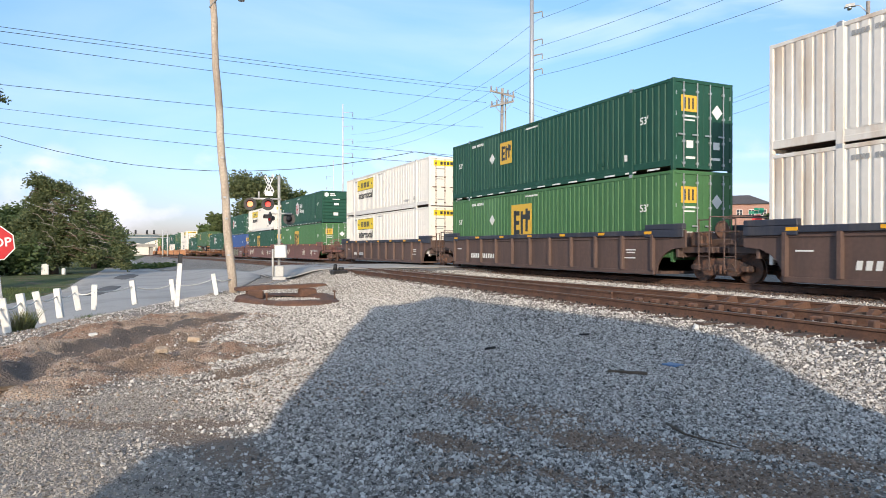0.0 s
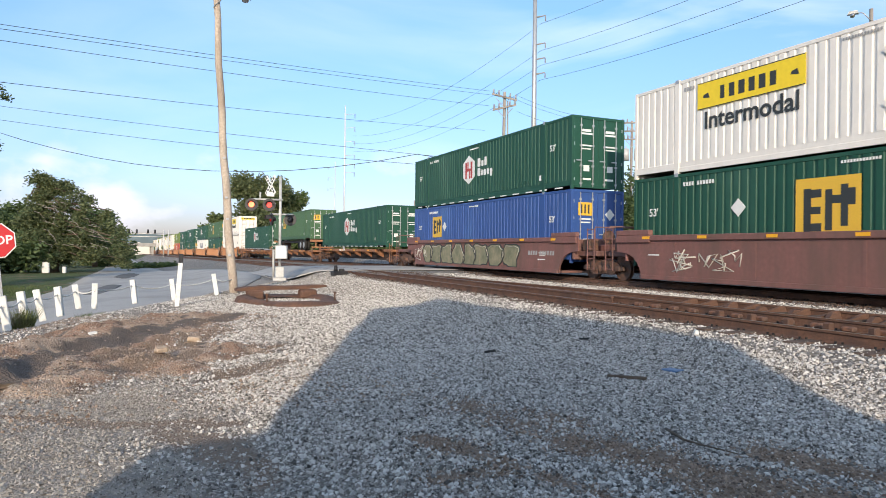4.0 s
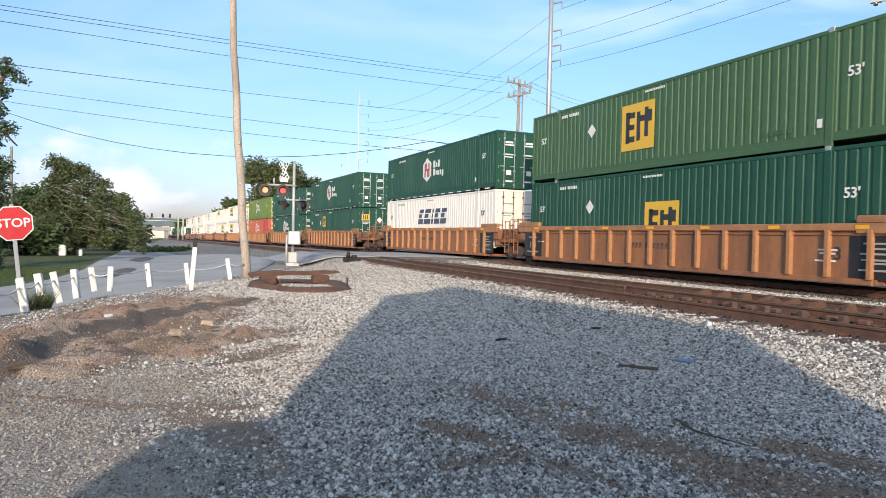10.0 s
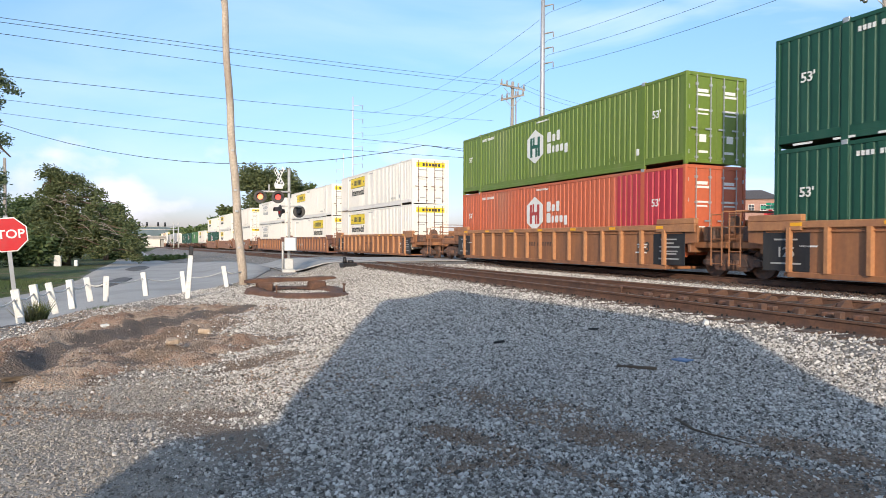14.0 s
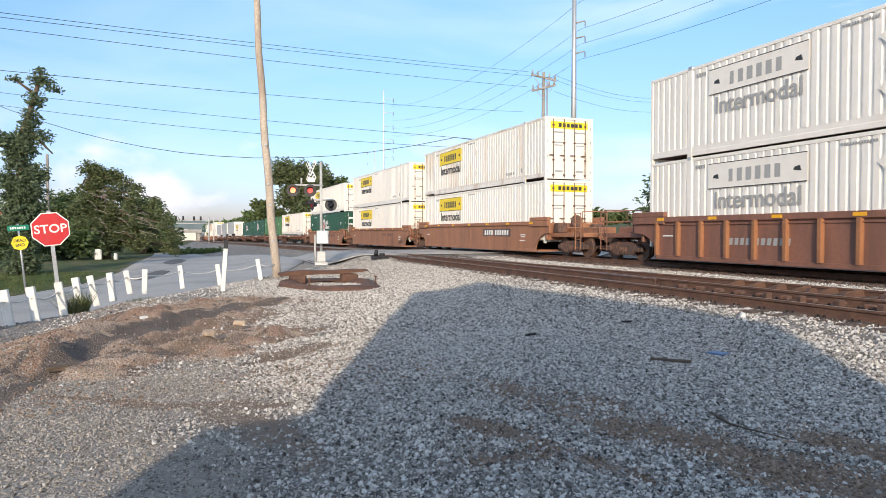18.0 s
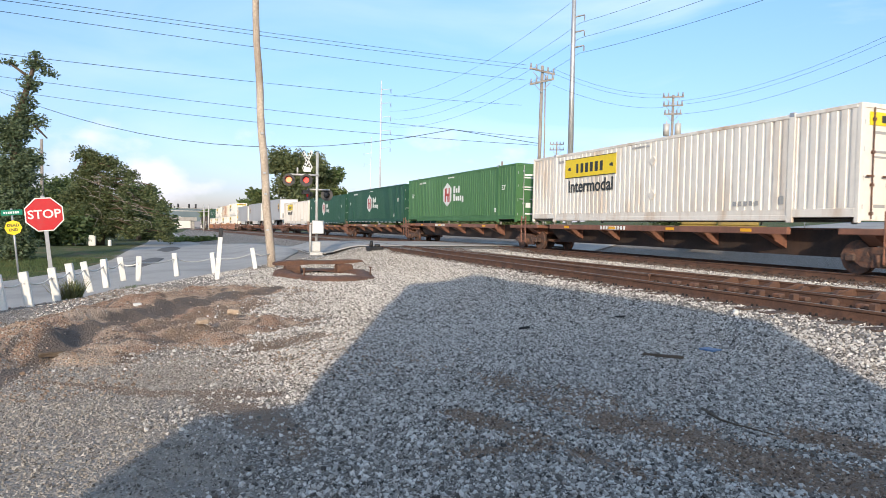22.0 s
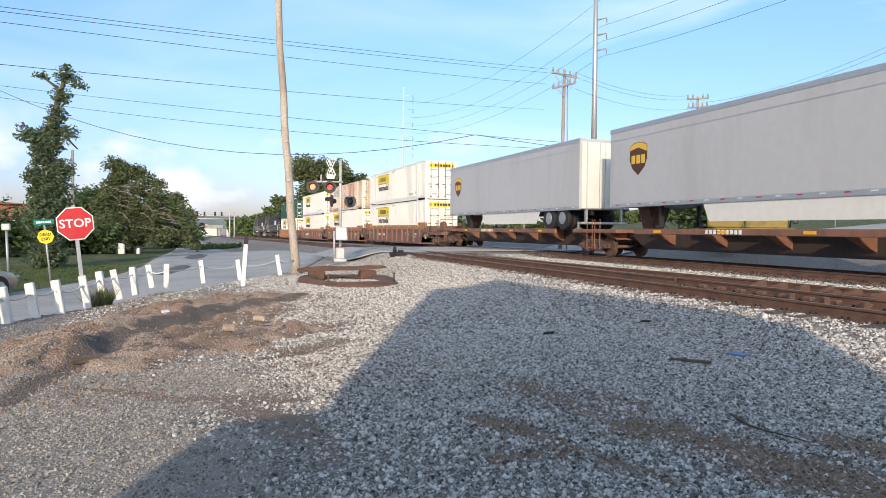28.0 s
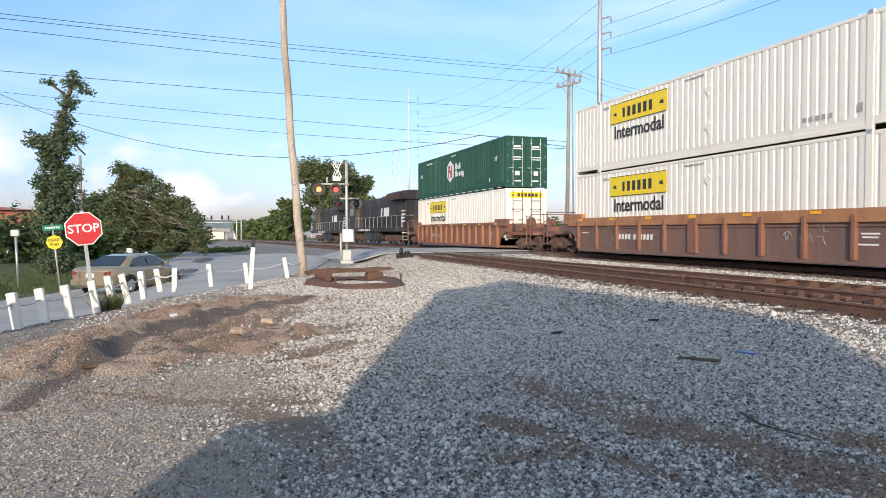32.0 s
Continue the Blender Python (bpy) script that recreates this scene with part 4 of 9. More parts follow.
def guard_rails():
    """Turnout hardware laid between and beside the rails of the near track."""
    for off, y0, y1, splay in ((0.66, 12.5, 28.0, -0.1), (1.0, -6.0, 26.0, 2.4)):
        rail(NEAR_X, off, y0, y1, near_track, "turnout_rail", splay)
    random.seed(8)
    wedge = shared("rail_brace", "rail_rust", lambda bm: prism(bm, [(-0.16, -0.17), (0.28, -0.17), (0.10, -0.02), (-0.02, -0.02)], -0.05, 0.05, "y"))
    clip = shared("spacer_block", "rail_rust", lambda bm: box(bm, -0.06, 0.06, -0.06, 0.06, -0.17, -0.03, 0.015))
    bar = shared("tie_strap", "tie_wood", lambda bm: box(bm, -0.35, 0.75, -0.10, 0.10, -0.20, -0.10, 0.01))
    for i in range(8):
        y = 5.2 + i * 0.72
        x = NEAR_X + 1.0 + 2.4 * (26.0 - y) / 32.0 + bend(y)
        part("rail_brace", wedge, None, near_track, m=pose(x - 0.42, y, RAIL, 0, 0, random.uniform(-10, 10)))
        part("tie_strap", bar, None, near_track, m=pose(x - 0.6, y + 0.3, RAIL, 0, 0, random.uniform(-5, 5)))
        if i < 6:
            part("spacer_block", clip, None, near_track, m=pose(NEAR_X + 0.42 + bend(y), y + 0.4, RAIL, 0, 0, random.uniform(-12, 12)))
    fin = shared("slide_plate", "rail_rust", lambda bm: [box(bm, -0.55, 0.45, -0.13, 0.13, -0.17, -0.135, 0.006), prism(bm, [(-0.30, -0.135), (0.40, -0.135), (0.34, 0.0), (0.24, 0.0)], -0.03, 0.03, "y"), box(bm, -0.50, -0.38, -0.05, 0.05, -0.14, -0.09, 0.015)])
    for i in range(13):
        y = 5.0 + i * 0.535
        x = NEAR_X + 1.0 + 2.4 * (26.0 - y) / 32.0 + bend(y)
        part("slide_plate", fin, None, near_track, m=pose(x - 0.40, y, RAIL, 0, 0, random.uniform(-4, 4)))
        part("heel_block", shared("heel_block", "running_gear", lambda bm: box(bm, -0.06, 0.06, -0.10, 0.10, -0.16, -0.075, 0.02)), None, near_track, m=pose(NEAR_X + 0.60 + bend(y), y + 0.22, RAIL, 0, 0, random.uniform(-6, 6)))
    bm = bmesh.new()
    tube(bm, [(NEAR_X - 0.3, 5.4, RAIL - 0.05), (NEAR_X - 0.2, 5.0, RAIL + 0.02), (NEAR_X - 0.45, 4.7, RAIL - 0.02), (NEAR_X - 0.7, 4.6, RAIL - 0.1)], 0.018)
    part("bond_cable", bm, "wire", near_track)


guard_rails()


# ---- the train: rolling stock ----
SIDE = 1.295


def wheel_mesh(bm):
    for a, b, r in ((-0.07, 0.045, 0.42), (0.045, 0.075, 0.45)):
        rod(bm, (a, 0, 0.42), (b, 0, 0.42), r, seg=20)
    rod(bm, (-0.10, 0, 0.42), (-0.06, 0, 0.42), 0.12, seg=12)


def frame_mesh(bm):
    prism(bm, [(-1.12, 0.50), (-1.12, 0.36), (-0.80, 0.36), (-0.55, 0.20), (0.55, 0.20), (0.80, 0.36), (1.12, 0.36), (1.12, 0.50), (0.75, 0.62),
               (0.45, 0.70), (-0.45, 0.70), (-0.75, 0.62)], -0.06, 0.06)
    for s in (-1, 1):
        box(bm, -0.11, 0.08, s * 0.86 - 0.13, s * 0.86 + 0.13, 0.33, 0.53, 0.03)
        prism(bm, [(s * 0.62, 0.34), (s * 0.28, 0.34), (s * 0.42, 0.58)] if s > 0 else [(s * 0.28, 0.34), (s * 0.62, 0.34), (s * 0.42, 0.58)], -0.085, -0.055)
    for y in (-0.16, 0, 0.16):
        rod(bm, (-0.04, y, 0.24), (-0.04, y, 0.52), 0.07, seg=8)


def bolster_mesh(bm):
    box(bm, -1.0, 1.0, -0.22, 0.22, 0.5, 0.72, 0.03)
    rod(bm, (0, 0, 0.7), (0, 0, 0.82), 0.3, seg=12)


def axle_mesh(bm):
    rod(bm, (-0.72, 0, 0.42), (0.72, 0, 0.42), 0.08, seg=10)


def bogie(parent, y):
    """A four-wheeled truck: its frames, bolster, axles and wheels."""
    b = part("truck", shared("truck_bolster", "running_gear", bolster_mesh), None, parent, "dirty cast-steel truck", pose(0, y, RAIL * 0))
    part("side_frame", shared("side_frame", "running_gear", frame_mesh), None, b, m=pose(-1.0, 0, 0))
    part("side_frame", shared("side_frame", "running_gear", frame_mesh), None, b, m=pose(1.0, 0, 0, 0, 0, 180))
    for s in (-0.86, 0.86):
        part("axle", shared("axle", "running_gear", axle_mesh), None, b, m=pose(0, s, 0))
        part("wheel", shared("wheel", "running_gear", wheel_mesh), None, b, m=pose(-0.76, s, 0))
        part("wheel", shared("wheel", "running_gear", wheel_mesh), None, b, m=pose(0.76, s, 0, 0, 0, 180))
    return b


def ladder_mesh(bm):
    for y in (-0.2, 0.2):
        rod(bm, (0, y, 0), (0, y, 1.55), 0.022, seg=6)
    for i in range(5):
        rod(bm, (0, -0.2, 0.06 + i * 0.36), (0, 0.2, 0.06 + i * 0.36), 0.017, seg=6)


PROTO = {}
WELLS = {
    "orange": ("well_orange", True, "weathered orange well car with ribbed sides"),
    "brown": ("well_brown", True, "rust-brown well car with ribbed sides"),
    "wide": ("well_umber", True, "umber well car with a broad faded orange top chord"),
    "dark": ("well_dark", True, "dirty dark brown well car with navy top band"),
    "red": ("well_red", False, "red-brown smooth-sided well car with graffiti"),
    "smooth": ("well_rust", False, "plain brown smooth-sided well car"),
}


def well_car(style, ends, m):
    """One well unit, its middle at the origin on the rail top. ends: near, far; A articulated, E with its own truck and coupler."""
    key = ("well", style, ends)
    if key in PROTO:
        return copy_thing(PROTO[key], m)
    paint, ribs, label = WELLS[style]
    chord = {"dark": "navy", "orange": "well_tan", "wide": "well_tan"}.get(style, paint)
    rib_paint = {"orange": "well_tan", "wide": "well_brown", "brown": "well_orange"}.get(style, paint)
    band = 0.34 if style == "wide" else 0.16
    t = thing("well_car", label, "railcar", "train of well cars", m)
    zb, zt = 0.17, 1.57
    half = 8.75
    for s in (-1, 1):
        x0, x1 = (-1.46, -1.40) if s < 0 else (1.40, 1.46)
        side = "side_sill"
        bm = bmesh.new()
        arch = [(half - 1.25 + 1.0 * (1 - math.cos(k * math.pi / 10)), zb + 0.85 * math.sin(k * math.pi / 10)) for k in range(6)]
        prism(bm, [(-half, 1.04)] + [(-y, z) for y, z in arch[::-1]] + arch + [(half, 1.04), (half, zt), (-half, zt)], x0, x1)
        sill = part(side, bm, paint, t)
        bm = bmesh.new()
        xo = -1.53 if s < 0 else 1.37
        box(bm, xo, xo + 0.16, -half + 0.4, half - 0.4, zt - band, zt + 0.02, 0.015)
        part("top_chord", bm, chord, sill)
        for y0 in (-half + 0.05, half - 1.7):
            bm = bmesh.new()
            box(bm, xo - 0.01, xo + 0.17, y0, y0 + 1.65, zt + 0.02, zt + 0.20, 0.02)
            box(bm, xo - 0.012, xo + 0.06, y0, y0 + 1.65, zt - 0.22, zt + 0.02, 0.01)
            part("raised_end_sill", bm, chord, sill)
        bm = bmesh.new()
        box(bm, xo + 0.01, xo + 0.13, -half + 1.3, half - 1.3, zb - 0.02, zb + 0.12, 0.012)
        part("bottom_chord", bm, paint, sill)
        if ribs:
            bm = bmesh.new()
            box(bm, xo + 0.035, xo + 0.125, -half + 0.6, half - 0.6, zt - band - 0.11, zt - band - 0.07, 0.006)
            part("stiffener", bm, paint, sill)
            count = 15 if style in ("orange", "brown") else 11
            for i in range(count):
                y = -half + 1.35 + i * (2 * half - 2.7) / (count - 1)
                wide = i == count // 2 and style == "wide"
                rm = shared("wide_rib" if wide else "rib", rib_paint, lambda bm: prism(bm, [(-0.11, -0.2), (-0.11, 0.2), (0, 0.22), (0, -0.22)] if wide else [(-0.12, -0.045), (-0.12, 0.055), (0, 0.075), (0, -0.06)], 0, 1.14, "z"))
                part("rib", rm, None, sill, m=pose(-1.46, y, zb + 0.12) if s < 0 else pose(1.46, y, zb + 0.12, 0, 0, 180))
        else:
            for i in range(5 if s < 0 else 0):
                part("seam_strip", shared("seam_strip", paint, lambda bm: box(bm, -1.468, -1.4605, -0.05, 0.05, zb + 0.15, zt - 0.2)), None, sill, m=pose(0, -6.0 + i * 3.0, 0))
        if s < 0:
            for i in range(7):
                y = -7.2 + i * 2.4
                part("reflector", shared("reflector", "amber", lambda bm: box(bm, -1.545, -1.532, -0.17, 0.17, -0.05, 0.04)), None, sill, "amber reflector", pose(0, y, zt - 0.06))
            # stencilled data, too small to read
            for y, w, z in ((-6.3, 0.5, 0.95), (-6.3, 0.42, 0.86), (-6.25, 0.55, 0.68), (6.9, 0.5, 0.95)):
                part("stencil", shared("stencil%.2f" % w, "print_white", lambda bm: box(bm, -1.475, -1.468, -w / 2, w / 2, -0.022, 0.022)), None, sill, "white stencilled line", pose(0.003, y, z))
            if style == "orange":
                for y0 in (-half + 0.5, half - 1.9):
                    bm = bmesh.new()
                    box(bm, -1.472, -1.4605, y0, y0 + 1.4, zb + 0.13, 1.34, 0.004)
                    dp = part("data_panel", bm, "black", sill, "sooty black panel with white print")
                    for k, (dy, z, w) in enumerate(((0.7, 1.12, 0.7), (0.72, 1.0, 0.5), (0.68, 0.88, 0.9), (0.7, 0.74, 0.8), (0.66, 0.66, 0.6), (0.7, 0.50, 0.9))):
                        if y0 < 0 or k in (0, 5):
                            part("stencil", shared("panel_print%.1f" % w, "print_grey", lambda bm: box(bm, -0.005, 0, -w / 2, w / 2, -0.022, 0.022)), None, dp, m=pose(-1.473, y0 + dy, z))
                part("lettering", lettering("125", 0.36, "print_grey"), None, sill, "white car number", on_side(-1.476, half - 1.2, 0.78))
                part("lettering", lettering("53", 0.45, "print_dark"), None, sill, "dark length mark", on_side(-1.466, -6.45, 0.85))
            if style == "wide":
                for i in range(3 if ends == "AA" else 0):
                    shape = [(-0.31, 0.24), (0.31, 0.24), (0.24, 0.06), (0.16, -0.24), (-0.16, -0.24), (-0.24, 0.06)] if i < 2 else [(-0.30, 0.24), (0.30, 0.24), (0.16, 0.0), (0.32, -0.24), (-0.32, -0.24), (-0.16, 0.0)]
                    part("owner_mark", shared("owner_mark%d" % i, "print_white", lambda bm: prism(bm, [(-a, b) for a, b in shape], -0.006, 0)), None, sill, "white owner mark block", pose(-1.462, -0.85 - i * 0.74, 0.80))
                random.seed(17)
                for i in range(9):
                    y0, z0 = random.choice((2.2, 3.5, 4.8, -3.6, -5.0)) + random.uniform(-0.4, 0.4), random.uniform(0.6, 1.1)
                    bm = bmesh.new()
                    tube(bm, [(-1.463, y0 + 0.10 * k * random.uniform(0.4, 1), z0 + random.uniform(-0.16, 0.16)) for k in range(6)], 0.012, 4)
                    part("spray_scribble", bm, "print_grey", sill, "faint sprayed scribble")
            # the reporting mark as slanted bars, four and then six
            at, zc, hh, ink = {"smooth": (-1.95, 1.06, 0.13, "print_white" if ends == "EA" else "well_red"), "dark": (5.6, 0.62, 0.11, "print_white"), "orange": (1.2, 0.92, 0.09, "running_gear"), "brown": (4.2, 0.80, 0.10, "print_grey"), "red": (-5.2, 0.95, 0.09, "print_grey")}.get(style, (4.4, 0.80, 0.10, "print_white"))
            if style == "smooth" and ends == "EA":
                bm = bmesh.new()
                box(bm, -1.466, -1.4605, at - 3.05, at + 0.2, zc - 0.2, zc + 0.2)
                part("number_panel", bm, "well_dark", sill, "dark panel behind the car number")
            bar = shared("number_bar%.2f" % hh, ink, lambda bm: prism(bm, [(0.75 * hh, -hh), (-0.55 * hh, -hh), (-0.85 * hh, hh), (0.45 * hh, hh)], -0.006, 0))
            for i in range(10):
                part("number_bar", bar, None, sill, m=pose(-1.468, at - 0.1 - i * 2.1 * hh - (1.3 * hh if i > 3 else 0), zc))
    # floor beams of the well and end bulkheads
    bm = bmesh.new()
    box(bm, -1.4, 1.4, -half + 1.1, half - 1.1, zb, zb + 0.09)
    part("well_floor", bm, paint, t)
    for s, kind in ((-1, ends[0]), (1, ends[1])):
        bm = bmesh.new()
        y0, y1 = (half - 0.7, 9.55) if kind == "A" else (half - 0.7, 11.1)
        a, b = (s * y0, s * y1) if s > 0 else (s * y1, s * y0)
        box(bm, -1.2, 1.2, a, b, 0.86, 1.05, 0.02)
        box(bm, -0.45, 0.45, a, b, 0.78, 1.30, 0.04)
        box(bm, -1.40, 1.40, s * 8.35 - 0.06, s * 8.35 + 0.06, 0.72, 1.5, 0.02)
        plat = part("end_platform", bm, paint, t)
        for x in (-1.32, 1.32):
            part("ladder", shared("ladder", paint, ladder_mesh), None, plat, m=pose(x, s * (9.35 if kind == "A" else 10.85), 0.35))
        bm = bmesh.new()
        tube(bm, [(-1.2, s * (y1 - 0.1), 1.05), (-1.2, s * (y1 - 0.1), 1.95), (1.2, s * (y1 - 0.1), 1.95), (1.2, s * (y1 - 0.1), 1.05)], 0.022)
        tube(bm, [(-1.2, s * (y1 - 0.1), 1.5), (1.2, s * (y1 - 0.1), 1.5)], 0.018)
        part("hand_rail", bm, paint, plat)
        part("air_tank", shared("air_tank", "running_gear", lambda bm: box(bm, -0.23, 0.23, -0.22, 0.22, 0, 0.45, 0.04)), None, plat, m=pose(-1.0, s * 8.95, 1.05))
        part("brake_cylinder", shared("brake_cylinder", "running_gear", lambda bm: rod(bm, (-0.25, 0, 0.2), (0.3, 0, 0.2), 0.2, seg=12)), None, plat, m=pose(0.9, s * 8.95, 1.05))
        part("brake_wheel", shared("brake_wheel", "running_gear", lambda bm: rod(bm, (0, -0.03, 0), (0, 0.03, 0), 0.28, seg=16)), None, plat, m=pose(-0.2, s * 9.0, 1.58))
        if kind == "E":
            bogie(t, s * 9.95)
            bm = bmesh.new()
            box(bm, -0.12, 0.12, s * 11.4 - 0.42, s * 11.4 + 0.42, 0.62, 0.86, 0.03)
            part("coupler", bm, "running_gear", t)
            bm = bmesh.new()
            tube(bm, [(0.25, s * 11.0, 0.75), (0.3, s * 11.3, 0.42), (0.25, s * 11.75, 0.5)], 0.025)
            part("air_hose", bm, "rubber", t)
        elif s < 0:
            bogie(t, -9.72)
    if style == "red":
        graffiti(t, zb, ends == "AE")
    PROTO[key] = t
    return t


def graffiti(t, zb, bubbles):
    """Sprayed bubble shapes with dark and pale outlines, or thin pale scribbles, that spell nothing."""
    random.seed(21)
    sill = [c for c in t.children if c.name.startswith("side_sill")][0]
    y = 5.6
    for i in range(8 if bubbles else 0):
        w = random.uniform(1.15, 1.55)
        pts = []
        for k in range(24):
            a = 2 * math.pi * k / 24
            r = 1 + 0.13 * math.sin(3 * a + i) + 0.10 * math.cos(4 * a + 2 * i) + 0.05 * math.sin(7 * a + i)
            c, d = math.cos(a), math.sin(a)
            pts.append((y + w * 0.52 * r * math.copysign(abs(c) ** 0.7, c), 0.80 + 0.56 * r * math.copysign(abs(d) ** 0.7, d)))
        pts = [(p, min(max(q, zb + 0.13), 1.38)) for p, q in pts]
        bm = bmesh.new()
        prism(bm, pts, -1.469 - 0.001 * (i % 2), -1.466)
        blob = part("spray_fill", bm, "graffiti", sill, "khaki sprayed graffiti shape")
        bm = bmesh.new()
        tube(bm, [(-1.470, p, q) for p, q in pts + pts[:1]], 0.032, 4)
        part("spray_outline", bm, "print_dark", blob)
        bm = bmesh.new()
        tube(bm, [(-1.474, y + (p - y) * 0.86, 0.80 + (q - 0.80) * 0.84) for p, q in pts[3:14]], 0.014, 4)
        part("spray_highlight", bm, "graffiti_line", blob)
        y -= w * 0.98
    for i in range(4 if bubbles else 12):
        y0, z0 = (7.2 - 0.4 * i if bubbles else random.choice((5.6, 4.6, 3.6, -2.6, -4.0, -5.2)) + random.uniform(-0.4, 0.4)), random.uniform(0.6, 1.05)
        bm = bmesh.new()
        tube(bm, [(-1.463, y0 + 0.12 * k * random.uniform(-0.6, 1), z0 + random.uniform(-0.26, 0.26)) for k in range(8)], 0.022, 4)
        part("spray_scribble", bm, "graffiti_line", sill, "pale sprayed scribble")


def spine_car(style, ends, m):
    """A skeletal flat: one centre beam with arms and end trucks. ends as above."""
    key = ("spine", style, ends)
    if key in PROTO:
        return copy_thing(PROTO[key], m)
    paint = "well_orange" if style == "orange" else "well_brown"
    t = thing("spine_car", "rusty orange-brown skeleton spine car" if style == "orange" else "rusty brown skeleton flat car", "railcar", "train of spine cars", m)
    bm = bmesh.new()
    prism(bm, [(-9.2, 0.82), (-7.6, 0.82), (-6.9, 0.38), (6.9, 0.38), (7.6, 0.82), (9.2, 0.82), (9.2, 1.10), (-9.2, 1.10)], -0.42, 0.42)
    part("centre_beam", bm, "beam", t)
    for y in (-5.2, -2.6, 0.0, 2.6, 5.2):
        for s in (-1, 1):
            def arm(bm):
                prism(bm, [(0.4, 0.55), (1.35, 0.98), (1.35, 1.12), (0.4, 1.12)], -0.11, 0.11, "y")
            part("side_arm", shared("side_arm", paint, arm), None, t, m=pose(0, y, 0) if s > 0 else pose(0, y, 0, 0, 0, 180))
    for s in (-1, 1):
        bm = bmesh.new()
        xo = s * 1.38
        box(bm, xo - 0.07, xo + 0.07, -6.2, 6.2, 0.96, 1.16, 0.012)
        side = part("side_sill", bm, paint, t)
        if s < 0:
            for i in range(4):
                part("reflector", shared("reflector_s", "amber", lambda bm: box(bm, -1.462, -1.45, -0.2, 0.2, -0.045, 0.045)), None, side, "amber reflector", pose(0, -4.8 + i * 3.2, 1.06))
            part("number_bar", shared("number_bar_s", "print_white", lambda bm: [box(bm, -1.46, -1.45, i * 0.18 - 0.8, i * 0.18 - 0.69, -0.07, 0.07) for i in range(9)]),
                 None, side, "pale car number", pose(0, 1.6, 1.06))
    for s, kind in ((-1, ends[0]), (1, ends[1])):
        bm = bmesh.new()
        box(bm, -1.3, 1.3, s * 8.3 - 0.75, s * 8.3 + 0.75, 0.98, 1.14, 0.02)
        prism(bm, [(-1.3, 0.98), (-0.9, 0.72), (0.9, 0.72), (1.3, 0.98)], s * 8.3 - 0.2, s * 8.3 + 0.2, "y")
        plat = part("end_platform", bm, paint, t)
        part("ladder", shared("ladder_low", paint, lambda bm: [rod(bm, (0, a, 0), (0, a, 1.25), 0.02, seg=6) for a in (-0.2, 0.2)] + [rod(bm, (0, -0.2, z), (0, 0.2, z), 0.016, seg=6) for z in (0.05, 0.4, 0.75, 1.1)]),
             None, plat, m=pose(-1.3, s * 8.95, 0.3))
        if kind == "E":
            bogie(t, s * 8.6)
            bm = bmesh.new()
            box(bm, -0.12, 0.12, s * 10.0 - 0.85, s * 10.0 + 0.85, 0.62, 0.86, 0.03)
            part("coupler", bm, "running_gear", t)
        elif s < 0:
            bogie(t, -8.85)
    PROTO[key] = t
    return t


# ---- containers ----
CON_L, CON_H = 16.15, 2.92
CONTAINERS = {
    # paint, decoration, label
    "hub": ("hub_green", "hexagon", "dark green corrugated container with white hexagon emblem"),
    "hub_nose": ("hub_green", "hexagon", "dark green container, its ribbed front wall towards the crossing"),
    "hub_pale": ("light_green", "hexagon", "sun-faded green corrugated container with white hexagon emblem"),
    "emp": ("emp_green", "square", "mid green corrugated container with gold square panel"),
    "emp_road": ("emp_green", "square", "mid green corrugated container with gold square panel"),
    "emp_dark": ("hub_green", "square", "dark green corrugated container with gold square panel"),
    "emp_small": ("hub_green", "square", "dark green corrugated container with gold square panel"),
    "emp_low": ("hub_green", "square", "dark green corrugated container with gold square panel"),
    "emp_pale": ("light_green", "square", "light green corrugated container with gold square panel"),
    "emp_blue": ("blue", "square", "blue corrugated container with gold square panel"),
    "lime": ("lime", "hexagon", "lime green corrugated container with white hexagon emblem"),
    "orange": ("orange", "hexagon", "orange corrugated container with a red end section"),
    "white": ("white", "banner", "white corrugated container with yellow banner"),
    "white_worn": ("old_white", "banner", "stained off-white corrugated container with yellow banner"),
    "white_faded": ("white", "pale_banner", "white corrugated container with faded banner outline"),
    "white_rev": ("white", "banner", "white corrugated container with yellow banner by its door"),
    "white_notext": ("white", "banner", "white corrugated container with lone yellow banner"),
    "white_plain": ("old_white", "none", "rust-streaked plain white corrugated container"),
    "white_slate": ("white", "slate", "white corrugated container with slanted slate lettering blocks"),
    "rusty": ("rusty_white", "pale_banner", "heavily rusted white corrugated container"),
}


def corrugated(bm, x, out, y0, y1, z0, z1, n, depth):
    """A pressed wall of upright trapezoid ribs; out: the sign of its outer side."""
    row = []
    p = (y1 - y0) / n
    for i in range(n):
        a = y0 + i * p
        row += [(a, 0), (a + p * 0.60, 0), (a + p * 0.665, depth), (a + p * 0.935, depth)]
    row.append((y1, 0))
    lo = [bm.verts.new((x - out * d, y, z0)) for y, d in row]
    hi = [bm.verts.new((x - out * d, y, z1)) for y, d in row]
    for i in range(len(row) - 1):
        bm.faces.new((lo[i], lo[i + 1], hi[i + 1], hi[i]))


